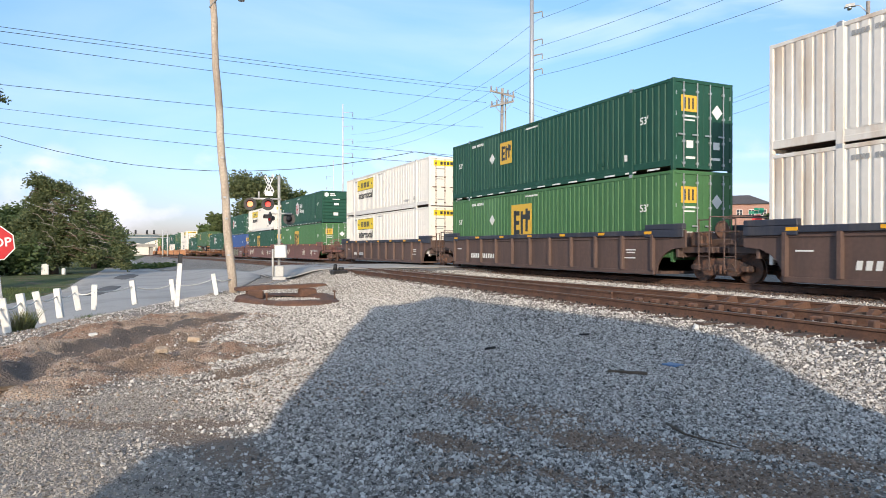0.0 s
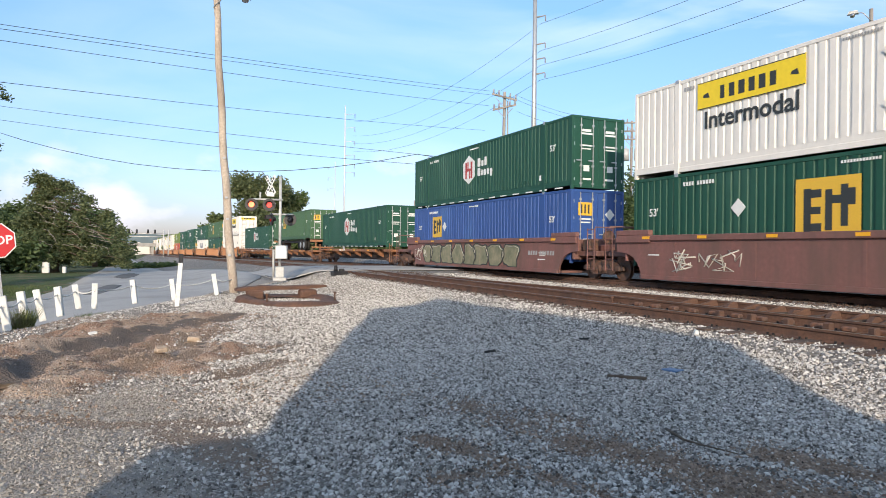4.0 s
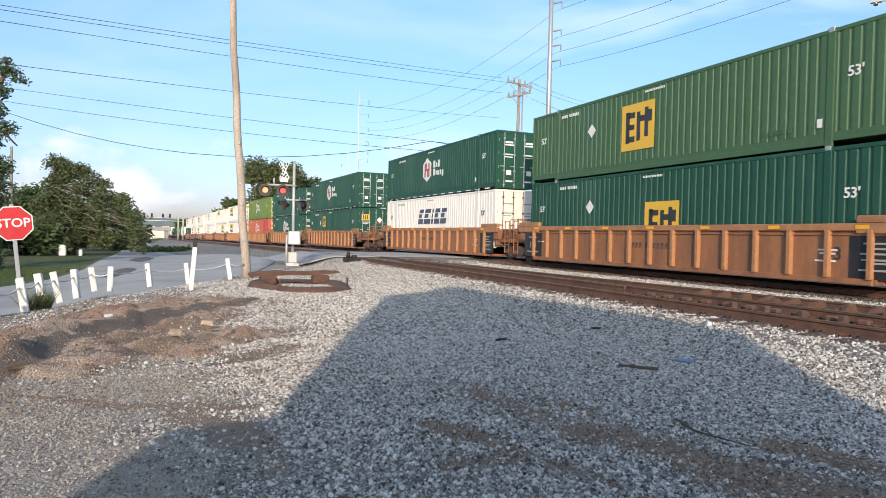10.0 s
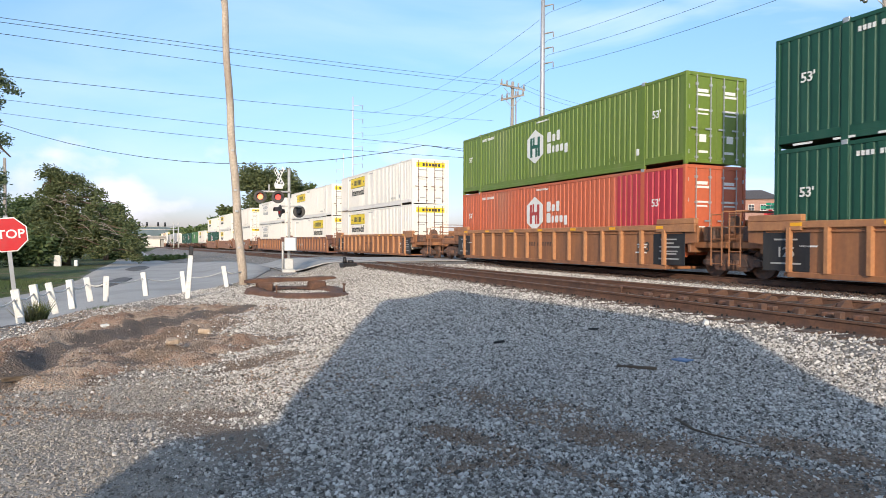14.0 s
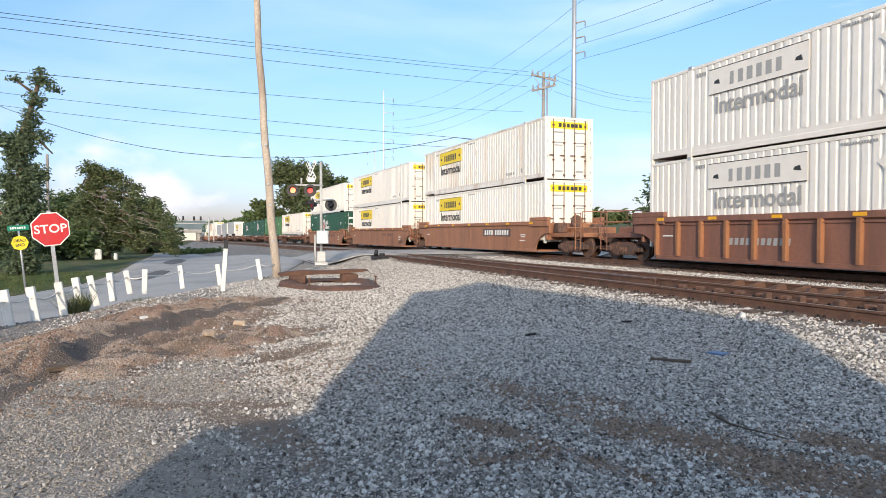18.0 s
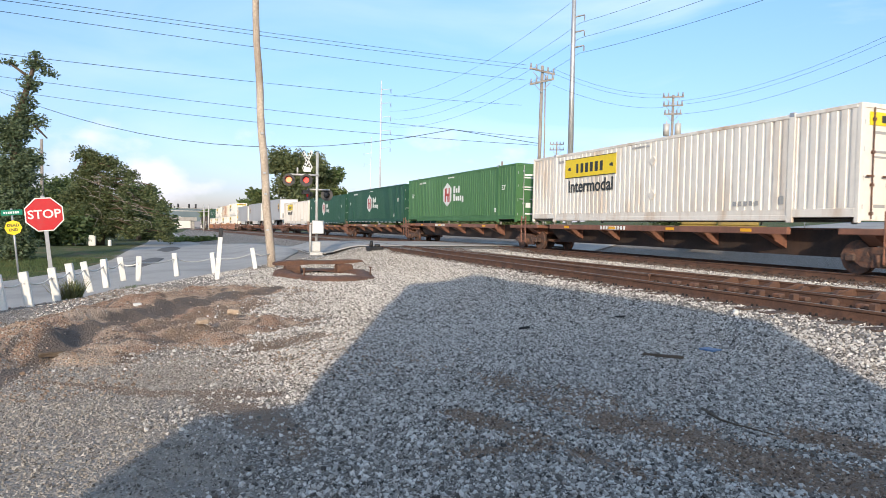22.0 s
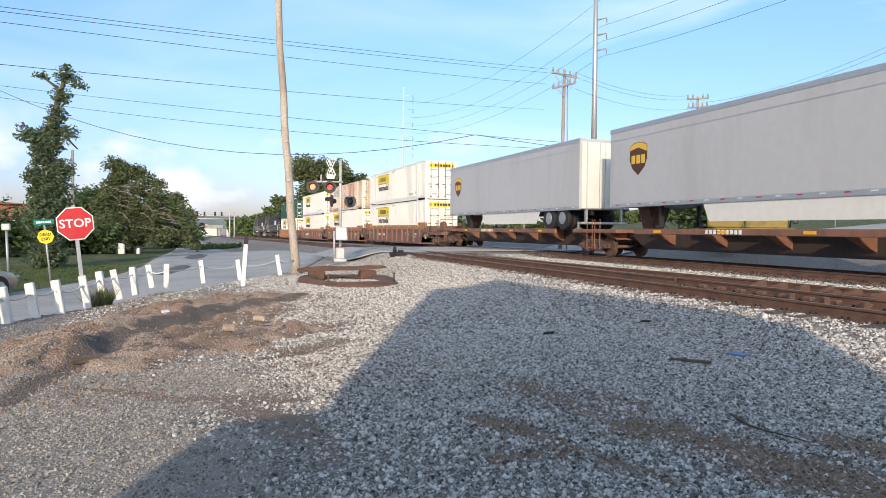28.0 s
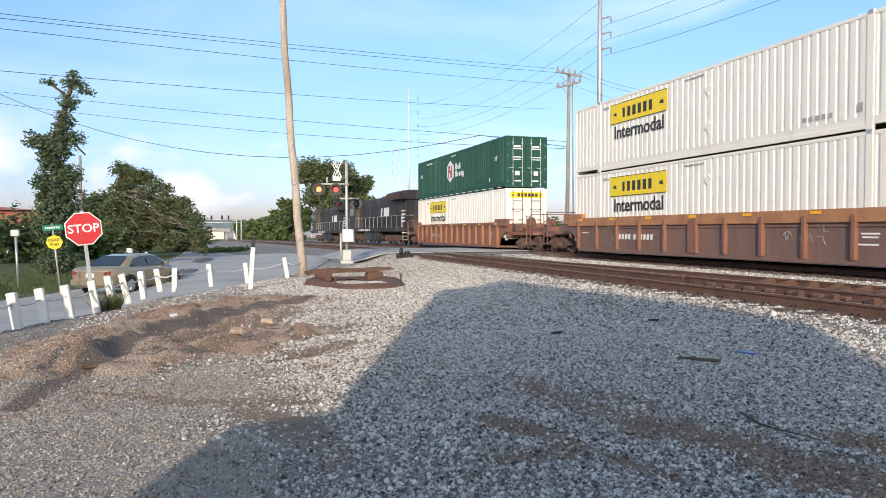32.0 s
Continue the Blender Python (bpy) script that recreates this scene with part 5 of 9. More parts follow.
def container(kind, m):
    key = ("container", kind)
    if key in PROTO:
        return copy_thing(PROTO[key], m)
    paint, deco, label = CONTAINERS[kind]
    t = thing("shipping_container", label, "container", "containers on the train", m)
    h, H, w = CON_L / 2, CON_H, SIDE
    for s in (-1, 1):
        part("side_wall", shared("c_side%d" % s, paint, lambda bm: corrugated(bm, s * (w - 0.012), s, -h + 0.1, h - 0.1, 0.34, H - 0.1, 56, 0.024)), None, t)
    for y in (-h + 0.06, h - 0.06):
        part("end_wall", shared("c_endwall", paint, lambda bm: box(bm, -w + 0.1, w - 0.1, -0.012, 0.012, 0.1, H - 0.08)), None, t, m=pose(0, y, 0))
    bm = bmesh.new()
    box(bm, -w + 0.03, w - 0.03, -h + 0.03, h - 0.03, H - 0.07, H - 0.035)
    part("roof", bm, paint, t)
    bm = bmesh.new()
    box(bm, -w + 0.06, w - 0.06, -h + 0.06, h - 0.06, 0.15, 0.22)
    part("floor", bm, "running_gear", t)
    for s in (-1, 1):
        a, b = (-w, -w + 0.07) if s < 0 else (w - 0.07, w)
        part("bottom_rail", shared("c_bottom", paint, lambda bm: [box(bm, 0, 0.07, -6.0, 6.0, 0.05, 0.20, 0.008), box(bm, 0.012, 0.06, -6.0, 6.0, 0.20, 0.36), box(bm, 0, 0.07, -h + 0.12, -6.0, 0.14, 0.36, 0.008), box(bm, 0, 0.07, 6.0, h - 0.12, 0.14, 0.36, 0.008)]), None, t, m=pose(a, 0, 0))
        part("top_rail", shared("c_top", paint, lambda bm: box(bm, 0, 0.07, -h + 0.12, h - 0.12, H - 0.115, H - 0.012, 0.008)), None, t, m=pose(a, 0, 0))
        for y in (-h + 0.002, h - 0.122):
            part("corner_post", shared("c_post", paint, lambda bm: box(bm, 0, 0.12, 0, 0.12, 0.0, H, 0.012)), None, t, m=pose(a if s < 0 else w - 0.12, y, 0))
        for y in (-6.1, 6.1):
            part("lifting_post", shared("c_lift", paint, lambda bm: box(bm, -0.004, 0.07, -0.10, 0.10, 0.0, H + 0.015, 0.008)), None, t, m=pose(a - (0.004 if s < 0 else -0.004), y, 0))
            part("corner_casting", shared("c_cast", "steel", lambda bm: box(bm, -0.008, 0.08, -0.085, 0.085, H - 0.09, H + 0.035, 0.01)), None, t, m=pose(a - (0.004 if s < 0 else -0.004), y, 0))
    for y in (-h + 0.004, h - 0.10):
        for z in (0.06, H - 0.12):
            part("end_rail", shared("c_end", paint, lambda bm: box(bm, -w + 0.12, w - 0.12, 0, 0.096, 0, 0.12, 0.008)), None, t, m=pose(0, y, z))
    # doors at the near end
    light = paint in ("white", "old_white", "rusty_white")
    if deco == "square":
        de = part("door_emblem", shared("door_square", "print_gold", lambda bm: box(bm, -0.33, 0.33, -0.006, 0, -0.26, 0.26)), None, t, "gold emblem on the door", pose(-0.62, -h + 0.022, 2.15))
        part("emblem_bar", shared("door_square_bar", "print_dark", lambda bm: [box(bm, -0.22, -0.14, -0.005, 0, -0.18, 0.18), box(bm, -0.04, 0.03, -0.005, 0, -0.18, 0.18), box(bm, 0.13, 0.2, -0.005, 0, -0.18, 0.18)]), None, de, m=pose(0, -0.006, 0))
        part("hazard_diamond", shared("door_diamond", "print_white", lambda bm: prism(bm, [(-0.24, 0), (0, -0.24), (0.24, 0), (0, 0.24)], -0.006, 0, "y")), None, t, m=pose(0.6, -h + 0.022, 1.95))
    if kind == "hub_nose":
        nose = shared("nose_rib", paint, lambda bm: prism(bm, [(0.0, -0.10), (-0.05, -0.05), (-0.05, 0.05), (0.0, 0.10)], -w + 0.14, w - 0.14))
        for z in (0.45, 0.75, 1.05, 1.35, 1.65, 1.95, 2.25):
            part("nose_rib", nose, None, t, m=pose(0, -h + 0.049, z))
        badge = part("nose_badge", shared("nose_badge", "print_white", lambda bm: prism(bm, [(0.19, 0.11), (0, 0.22), (-0.19, 0.11), (-0.19, -0.11), (0, -0.22), (0.19, -0.11)], -0.006, 0, "y")), None, t, "small white hexagon badge", pose(-0.85, -h + 0.035, 2.58))
        for i, (x, z, a, b) in enumerate(((0.55, 0.08, 0.2, 0.05), (0.60, -0.06, 0.26, 0.05), (0.9, -0.42, 0.35, 0.035), (0.9, -0.85, 0.22, 0.10), (0.85, -1.75, 0.22, 0.14))):
            part("print_bar", shared("nose_print%d" % i, "print_white", lambda bm: box(bm, -a, a, -0.006, 0, -b, b)), None, badge, m=pose(x, -0.045 if z < -0.2 else 0, z))
    for s in (-1, 1) if kind != "hub_nose" else ():
        d = part("door", shared("c_door%d" % s, paint, lambda bm: box(bm, min(0, s * (w - 0.12)) + (0.008 if s > 0 else 0), max(0, s * (w - 0.12)) - (0.008 if s < 0 else 0), -0.02, 0.03, 0.12, H - 0.12, 0.006)),
                 None, t, m=pose(0, -h + 0.05, 0))
        for x in (0.28, 0.86):
            part("lock_rod", shared("c_rod", "steel" if not light else "running_gear", lambda bm: [rod(bm, (0, 0, 0.1), (0, 0, H - 0.1), 0.02, seg=6)]
                 + [box(bm, -0.05, 0.05, -0.02, 0.03, z, z + 0.07) for z in (0.2, 0.9, 1.7, 2.5)] + [box(bm, -0.24, 0.02, -0.035, -0.015, 1.12, 1.17)]), None, d, m=pose(s * x, -0.055, 0))
        for z in (0.4, 1.1, 1.8, 2.45):
            part("hinge", shared("c_hinge", "steel", lambda bm: box(bm, -0.05, 0.05, -0.012, 0.012, -0.06, 0.06)), None, d, m=pose(s * (w - 0.09), -0.035, z))
        pr = "print_grey" if light else "print_white"
        for i, (x, z, a, b) in enumerate(((0.58, 2.35, 0.22, 0.05), (0.58, 2.22, 0.28, 0.035), (0.60, 1.75, 0.26, 0.03), (0.60, 1.62, 0.24, 0.025), (0.58, 0.85, 0.14, 0.12), (0.55, 0.42, 0.2, 0.04))):
            if (light and i in (0, 4)) or (deco == "square" and i < (2 if s < 0 else 4)):
                continue
            part("print_bar", shared("pb%.2f%.3f" % (a, b), pr, lambda bm: box(bm, -a, a, -0.006, 0, -b, b)), None, d, m=pose(s * x, -0.022, z))
    # signs on the near side: whose middle lies 0.7 m past the centre
    flip = -1 if kind == "white_rev" else 1

    def sign(name, y, z, w2, h2, mat, label="", x=0.0):
        return part(name, shared("sg%.2f%.2f" % (w2, h2), mat, lambda bm: box(bm, -0.006, 0.0, -w2 / 2, w2 / 2, -h2 / 2, h2 / 2)), None, t, label, pose(-w - 0.002 - x, y, z))

    if deco == "hexagon":
        hx = part("emblem", shared("hexagon", "print_white", lambda bm: prism(bm, [(0.65, 0.38), (0, 0.74), (-0.65, 0.38), (-0.65, -0.38), (0, -0.74), (0.65, -0.38)], -0.006, 0)),
                  None, t, "white hexagon emblem", pose(-w - 0.002, 0.80, 1.66))
        em = "print_red" if kind != "lime" else "print_green"
        for y, z, a, b in ((0.30, -0.02, 0.09, 0.42), (-0.30, -0.02, 0.09, 0.42), (0, 0.0, 0.24, 0.07), (0.1, 0.22, 0.06, 0.2), (-0.1, -0.25, 0.06, 0.2)):
            part("emblem_bar", shared("eb%.2f%.2f" % (a, b), em, lambda bm: box(bm, -0.005, 0, -a, a, -b, b)), None, hx, m=pose(-0.006, y, z))
        for z, blocks in ((0.20, ((0.29, 0.42), (0.22, 0.29), (0.23, 0.42))), (-0.27, ((0.29, 0.41), (0.15, 0.29), (0.23, 0.29), (0.21, 0.29), (0.22, 0.38)))):
            y = -0.16
            for k, (bw, bh) in enumerate(blocks):
                low = -0.06 if z < 0 and k == 4 else (bh - 0.29) / 2
                blk = shared("word_block%.2f%.2f" % (bw, bh), "print_white", lambda bm: prism(bm, [(a * (bw / 2 - 0.03 * (c == 0)), b * (bh / 2 - 0.06 * (c == 1))) for a, b, c in ((1, 1, 0), (1, 1, 1), (1, -1, 1), (1, -1, 0), (-1, -1, 0), (-1, -1, 1), (-1, 1, 1), (-1, 1, 0))], -0.006, 0))
                part("wordmark_block", blk, None, t, "white wordmark block", pose(-w - 0.002, y - bw / 2, 1.66 + z + low))
                y -= bw + 0.10
    elif deco == "square":
        ey, ez, k = {"emp_blue": (4.7, 1.75, 0.72), "emp_small": (2.4, 1.88, 0.62), "emp_low": (-0.25, 1.05, 0.95), "emp_road": (2.4, 1.85, 0.72)}.get(kind, (1.05, 1.55, 1.0))
        sq = sign("emblem_panel", ey, ez, 1.7 * k, 1.62 * k, "print_gold", "gold square emblem panel")
        for y, z, a, b in ((0.52, 0.0, 0.10, 0.55), (0.34, 0.42, 0.2, 0.10), (0.34, 0.0, 0.18, 0.09), (0.34, -0.42, 0.2, 0.10), (-0.05, 0.0, 0.09, 0.5), (-0.45, 0.1, 0.09, 0.5), (-0.24, 0.25, 0.14, 0.1), (-0.62, 0.3, 0.1, 0.2)):
            part("emblem_bar", shared("eb%.2f%.2f" % (a, b), "print_dark", lambda bm: box(bm, -0.005, 0, -a, a, -b, b)), None, sq, m=pose(-0.006, y * k, z * k) @ Matrix.Diagonal((1, k, k, 1)))
        part("hazard_diamond", shared("side_diamond", "print_white", lambda bm: prism(bm, [(-0.26, 0), (0, -0.26), (0.26, 0), (0, 0.26)], -0.006, 0)), None, t, "white warning diamond", pose(-w - 0.002, 3.7, 1.75))
    elif deco in ("banner", "pale_banner"):
        pale = deco == "pale_banner"
        bn = sign("banner", 3.45 * flip, 2.24, 3.6, 0.80, "yellow" if not pale else paint, "yellow banner" if not pale else "ghost of a banner")
        for i in range(6):
            bw = (0.15, 0.19, 0.21, 0.20, 0.21, 0.19)[i]
            part("wordmark_block", shared("wb%.2f" % bw, "print_grey" if pale else "print_dark", lambda bm: box(bm, -0.005, 0, -bw / 2, bw / 2, -0.19, 0.19)), None, bn, m=pose(-0.006, 0.86 - i * 0.34, -0.02))
        for z in (-0.385, 0.385):
            part("banner_edge", shared("bedge", "print_dark", lambda bm: box(bm, -0.004, 0, -1.78, 1.78, -0.012, 0.012)), None, bn, m=pose(-0.006, 0, z))
        for a in (1.45, -1.5):
            part("banner_mark", shared("bmark", "print_dark", lambda bm: prism(bm, [(-0.12, -0.10), (0.14, -0.06), (0.10, 0.02), (-0.06, 0.06)], -0.005, 0)), None, bn, m=pose(-0.006, a, 0))
        if kind not in ("rusty", "white_notext"):
            part("lettering", lettering("Intermodal", 0.72, "print_dark" if not pale else "print_grey"), None, t, "dark lettering", on_side(-w - 0.004, 3.4 * flip, 1.46))
        for z in (0.95, 2.15):
            part("placard_holder", shared("placard", paint, lambda bm: prism(bm, [(-0.19, 0), (0, -0.19), (0.19, 0), (0, 0.19)], -0.02, 0)), None, t, m=pose(-w - 0.001, -0.45, z))
        # banner over the doors
        for z in ((2.55,) if not pale else ()):
            db = part("door_banner", shared("door_banner", "yellow", lambda bm: box(bm, -1.0, 1.0, -0.006, 0, -0.16, 0.16)), None, t, "yellow banner", pose(0, -h + 0.02, z))
            for i in range(6):
                part("wordmark_block", shared("wbd", "print_dark", lambda bm: box(bm, -0.08, 0.08, -0.005, 0, -0.09, 0.09)), None, db, m=pose(-0.5 + i * 0.22, -0.006, 0))
    elif deco == "slate":
        for i in range(5):
            wd = (0.78, 1.0, 0.30, 0.78, 0.82)[i]
            y = 2.0 - sum((0.78, 1.0, 0.30, 0.78, 0.82)[:i]) - i * 0.14
            part("wordmark_block", shared("slate%d" % i, "print_blue", lambda bm: [prism(bm, [(0.12, -0.45), (-wd + 0.12, -0.45), (-wd + 0.02, -0.15), (0.02, -0.15)][::-1], -0.006, 0), prism(bm, [(0.0, -0.08), (-wd * 0.6, -0.08), (-wd * 0.6 - 0.08, 0.16), (-0.08, 0.16)][::-1], -0.006, 0),
                 prism(bm, [(-0.1, 0.22), (-wd, 0.22), (-wd - 0.1, 0.45), (-0.2, 0.45)][::-1], -0.006, 0)]), None, t, "slanted slate lettering block", pose(-w - 0.002, y, 1.72))
    if kind == "orange":
        bm = bmesh.new()
        corrugated(bm, -w - 0.006, -1, -h + 0.12, -h + 3.4, 0.36, H - 0.115, 12, 0.034)
        part("replaced_panel", bm, "red", t, "crimson replaced wall panel")
    if not light or kind == "white_slate":
        for y, z in ((-6.75, 1.75), (7.1, 1.75)):
            part("lettering", lettering("53'", 0.35, "print_white" if not light else "print_dark"), None, t, "length mark", on_side(-w - 0.004, y, z))
        for i in range(14):
            if kind in ("hub", "hub_nose", "emp_dark", "emp_small"):
                part("reflective_dash", shared("dash", "print_white", lambda bm: box(bm, -0.004, 0, -0.28, 0.28, -0.028, 0.028)), None, t, m=pose(-w - 0.002, -7.2 + i * 1.11, 0.085))
    ink = "print_grey" if light else "print_white"
    code = shared("code_line", ink, lambda bm: [box(bm, -0.005, 0, 0.52 - i * 0.115 - (0.1 if i > 3 else 0), 0.60 - i * 0.115 - (0.1 if i > 3 else 0), -0.06, 0.06) for i in range(10)])
    tagged(part("code_bar", code, None, t, "small code line", pose(-w - 0.002, 5.2, 2.58)), kind="stuff")
    tagged(part("code_bar", shared("code_small", ink, lambda bm: [box(bm, -0.005, 0, 0.45 - i * 0.075, 0.50 - i * 0.075, -0.035, 0.035) for i in range(13)]), None, t, m=pose(-w - 0.002, 0.2, 2.68)), kind="stuff")
    sign("code_bar", -6.1 + 0.25, 0.62, 0.14, 0.22, "print_grey" if light else "print_white", x=0.004)
    for i in range(5):
        sign("code_bar", -4.2 - i * 0.2, 0.55, 0.12, 0.13, "print_grey" if light else paint)
    PROTO[key] = t
    return t


# ---- road trailers on the train ----
def tyre_mesh(bm):
    rod(bm, (-0.13, 0, 0), (0.13, 0, 0), 0.50, seg=24)


def rim_mesh(bm):
    rod(bm, (-0.15, 0, 0), (-0.10, 0, 0), 0.29, 0.27, seg=16)
    rod(bm, (-0.17, 0, 0), (-0.10, 0, 0), 0.11, seg=12)


def road_axle(t, y, z):
    for x, rz in ((-1.12, 0), (-0.82, 0), (0.82, 180), (1.12, 180)):
        wh = part("wheel", shared("tyre", "rubber", tyre_mesh), None, t, m=pose(x, y, z, 0, 0, rz))
        part("rim", shared("rim", "alloy", rim_mesh), None, wh, "pale wheel rim")
    part("axle", shared("road_axle", "black", lambda bm: rod(bm, (-1.0, 0, 0), (1.0, 0, 0), 0.07, seg=8)), None, t, m=pose(0, y, z))


def trailer(m, emblem_y):
    """A smooth grey box trailer, origin at the rail top under its middle; its rear faces -y."""
    key = ("trailer", emblem_y)
    if key in PROTO:
        return copy_thing(PROTO[key], m)
    t = thing("box_trailer", "plain grey box trailer with a brown shield emblem", "trailer", "trailers on the train", m)
    h, z0, z1 = 8.08, 2.02, 5.12
    nose_near = emblem_y < 0
    emblem_y = abs(emblem_y)
    w = SIDE
    bm = bmesh.new()
    box(bm, -w, w, -h, h, z0, z1, 0.03)
    body = part("box_body", bm, "trailer_grey", t)
    for s in (-1, 1):
        bm = bmesh.new()
        box(bm, s * w - 0.012, s * w + 0.012, -h - 0.005, h + 0.005, z1 - 0.16, z1 + 0.012, 0.005)
        part("top_rail", bm, "steel", t)
        bm = bmesh.new()
        box(bm, s * w - 0.014, s * w + 0.014, -h - 0.005, h + 0.005, z0 - 0.03, z0 + 0.13, 0.005)
        part("bottom_rail", bm, "steel", t)
        bm = bmesh.new()
        box(bm, s * w - 0.007, s * w + 0.007, -h, h, z1 - 0.48, z1 - 0.455)
        part("seam", bm, "steel", t)
    for i in range(22):
        part("reflective_tape", shared("tape%d" % (i % 2), "print_red" if i % 2 else "print_white", lambda bm: box(bm, -w - 0.019, -w - 0.0145, -0.10, 0.10, -0.018, 0.018)), None, t,
             m=pose(0, -7.6 + i * 0.72, z0 + 0.08))
    for s in (-1, 1):
        bm = bmesh.new()
        box(bm, min(0, s * 1.2) + 0.01, max(0, s * 1.2) - 0.01, -h - 0.03, -h - 0.003, z0 + 0.05, z1 - 0.14, 0.006)
        d = part("rear_door", bm, "trailer_door", t)
        for x in (0.3, 0.95):
            bm = bmesh.new()
            rod(bm, (s * x, -h - 0.06, z0 + 0.02), (s * x, -h - 0.06, z1 - 0.12), 0.018, seg=6)
            part("lock_rod", bm, "steel", d)
    bm = bmesh.new()
    box(bm, -1.2, 1.2, -h - 0.05, -h + 0.3, 1.36, 1.46, 0.01)
    for x in (-0.9, 0.9):
        box(bm, x - 0.05, x + 0.05, -h, -h + 0.12, 1.46, z0)
    part("underride_bar", bm, "steel", t)
    bm = bmesh.new()
    for x in (-0.5, 0.5):
        box(bm, x - 0.06, x + 0.06, -h + 0.2, -h + 5.2, z0 - 0.24, z0 - 0.02)
    part("slider_frame", bm, "black", t)
    for y in (-h + 1.5, -h + 2.75):
        road_axle(t, y, 1.65)
        bm = bmesh.new()
        box(bm, -1.24, -1.22, y + 0.52, y + 0.57, 1.25, 1.9)
        part("mud_flap", bm, "rubber", t)
    bm = bmesh.new()
    prism(bm, [(-h + 4.0, 1.40), (2.4, 1.40), (2.7, z0), (-h + 3.6, z0)][::1], -w + 0.02, -w + 0.035)
    part("side_skirt", bm, "trailer_door", t, "pale aerodynamic side skirt")
    bm = bmesh.new()
    for x in (-0.85, 0.85):
        box(bm, x - 0.06, x + 0.06, 5.3, 5.42, 1.3, z0)
        box(bm, x - 0.12, x + 0.12, 5.2, 5.52, 1.24, 1.3)
    part("landing_leg", bm, "black", t)
    bm = bmesh.new()
    prism(bm, [(-0.5, z0 - 0.02), (0.5, z0 - 0.02), (0.22, 1.16), (-0.22, 1.16)], 6.6, 7.3, "y")
    part("hitch_stand", bm, "running_gear", t)
    shield = part("emblem", shared("shield", "print_brown", lambda bm: prism(bm, [(0.56, 0.5), (0.3, 0.62), (0, 0.66), (-0.3, 0.62), (-0.56, 0.5), (-0.56, -0.1), (-0.4, -0.42), (0, -0.74), (0.4, -0.42), (0.56, -0.1)][::-1], -0.006, 0)),
                  None, t, "brown and gold shield emblem", pose(-w - 0.002, emblem_y, 3.85) @ Matrix.Diagonal((1, 0.95, 0.9, 1)))
    part("emblem_cap", shared("shield_cap", "print_gold", lambda bm: prism(bm, [(0.54, 0.48), (0.3, 0.59), (0, 0.63), (-0.3, 0.59), (-0.54, 0.48), (-0.54, 0.32), (0, 0.42), (0.54, 0.22)][::-1], -0.005, 0)), None, shield, m=pose(-0.006, 0, 0))
    for i in range(3):
        part("emblem_bar", shared("shield_bar", "print_gold", lambda bm: box(bm, -0.005, 0, -0.12, 0.12, -0.2, 0.16)), None, shield, m=pose(-0.006, 0.32 - i * 0.32, -0.05))
    bm = bmesh.new()
    box(bm, -w + 0.02, w - 0.02, h - 0.004, h + 0.004, z0 + 0.18, z1 - 0.16)
    part("nose_wall", bm, "white", t, "white front wall")
    bm = bmesh.new()
    for x in (-0.75, 0.05, 0.75):
        box(bm, x - 0.24, x + 0.24, h + 0.002, h + 0.03, z0 + 0.25, z0 + 0.95, 0.01)
    part("nose_panel", bm, "print_grey", t, "grey service panels on the nose")
    if nose_near:
        for o in t.children_recursive:
            p = o.matrix_basis.translation
            o.matrix_basis.translation = (p.x, -p.y, p.z)
            if o.data.users == 1:
                for v in o.data.vertices:
                    v.co.y *= -1
                o.data.flip_normals()
    PROTO[key] = t
    return t


def chassis(m):
    """A bare road chassis that carries a container; its rear faces -y."""
    t = thing("road_chassis", "black steel container chassis with twin road axles", "trailer", "trailers on the train", m)
    bm = bmesh.new()
    for x in (-0.48, 0.48):
        box(bm, x - 0.07, x + 0.07, -8.0, 8.0, 1.90, 2.16, 0.01)
    for i in range(9):
        box(bm, -0.42, 0.42, -7.8 + i * 1.95 - 0.06, -7.8 + i * 1.95 + 0.06, 1.94, 2.10)
    part("frame_rails", bm, "black", t)
    for y in (-7.95, 7.95):
        bm = bmesh.new()
        box(bm, -1.25, 1.25, y - 0.12, y + 0.12, 1.96, 2.17, 0.015)
        part("bolster", bm, "well_tan", t, "orange end bolster")
    for y in (-5.6, -4.35):
        road_axle(t, y, 1.66)
    bm = bmesh.new()
    for x in (-0.8, 0.8):
        box(bm, x - 0.06, x + 0.06, 4.4, 4.52, 1.3, 1.95)
    part("landing_leg", bm, "black", t)
    bm = bmesh.new()
    box(bm, -1.1, 1.1, -8.05, -7.95, 1.40, 1.50, 0.01)
    for x in (-0.7, 0.7):
        box(bm, x - 0.05, x + 0.05, -8.05, -7.95, 1.5, 1.96)
    part("underride_bar", bm, "well_tan", t)
    bm = bmesh.new()
    prism(bm, [(-0.5, 1.9), (0.5, 1.9), (0.22, 1.16), (-0.22, 1.16)], 6.6, 7.3, "y")
    part("hitch_stand", bm, "running_gear", t)
    return t


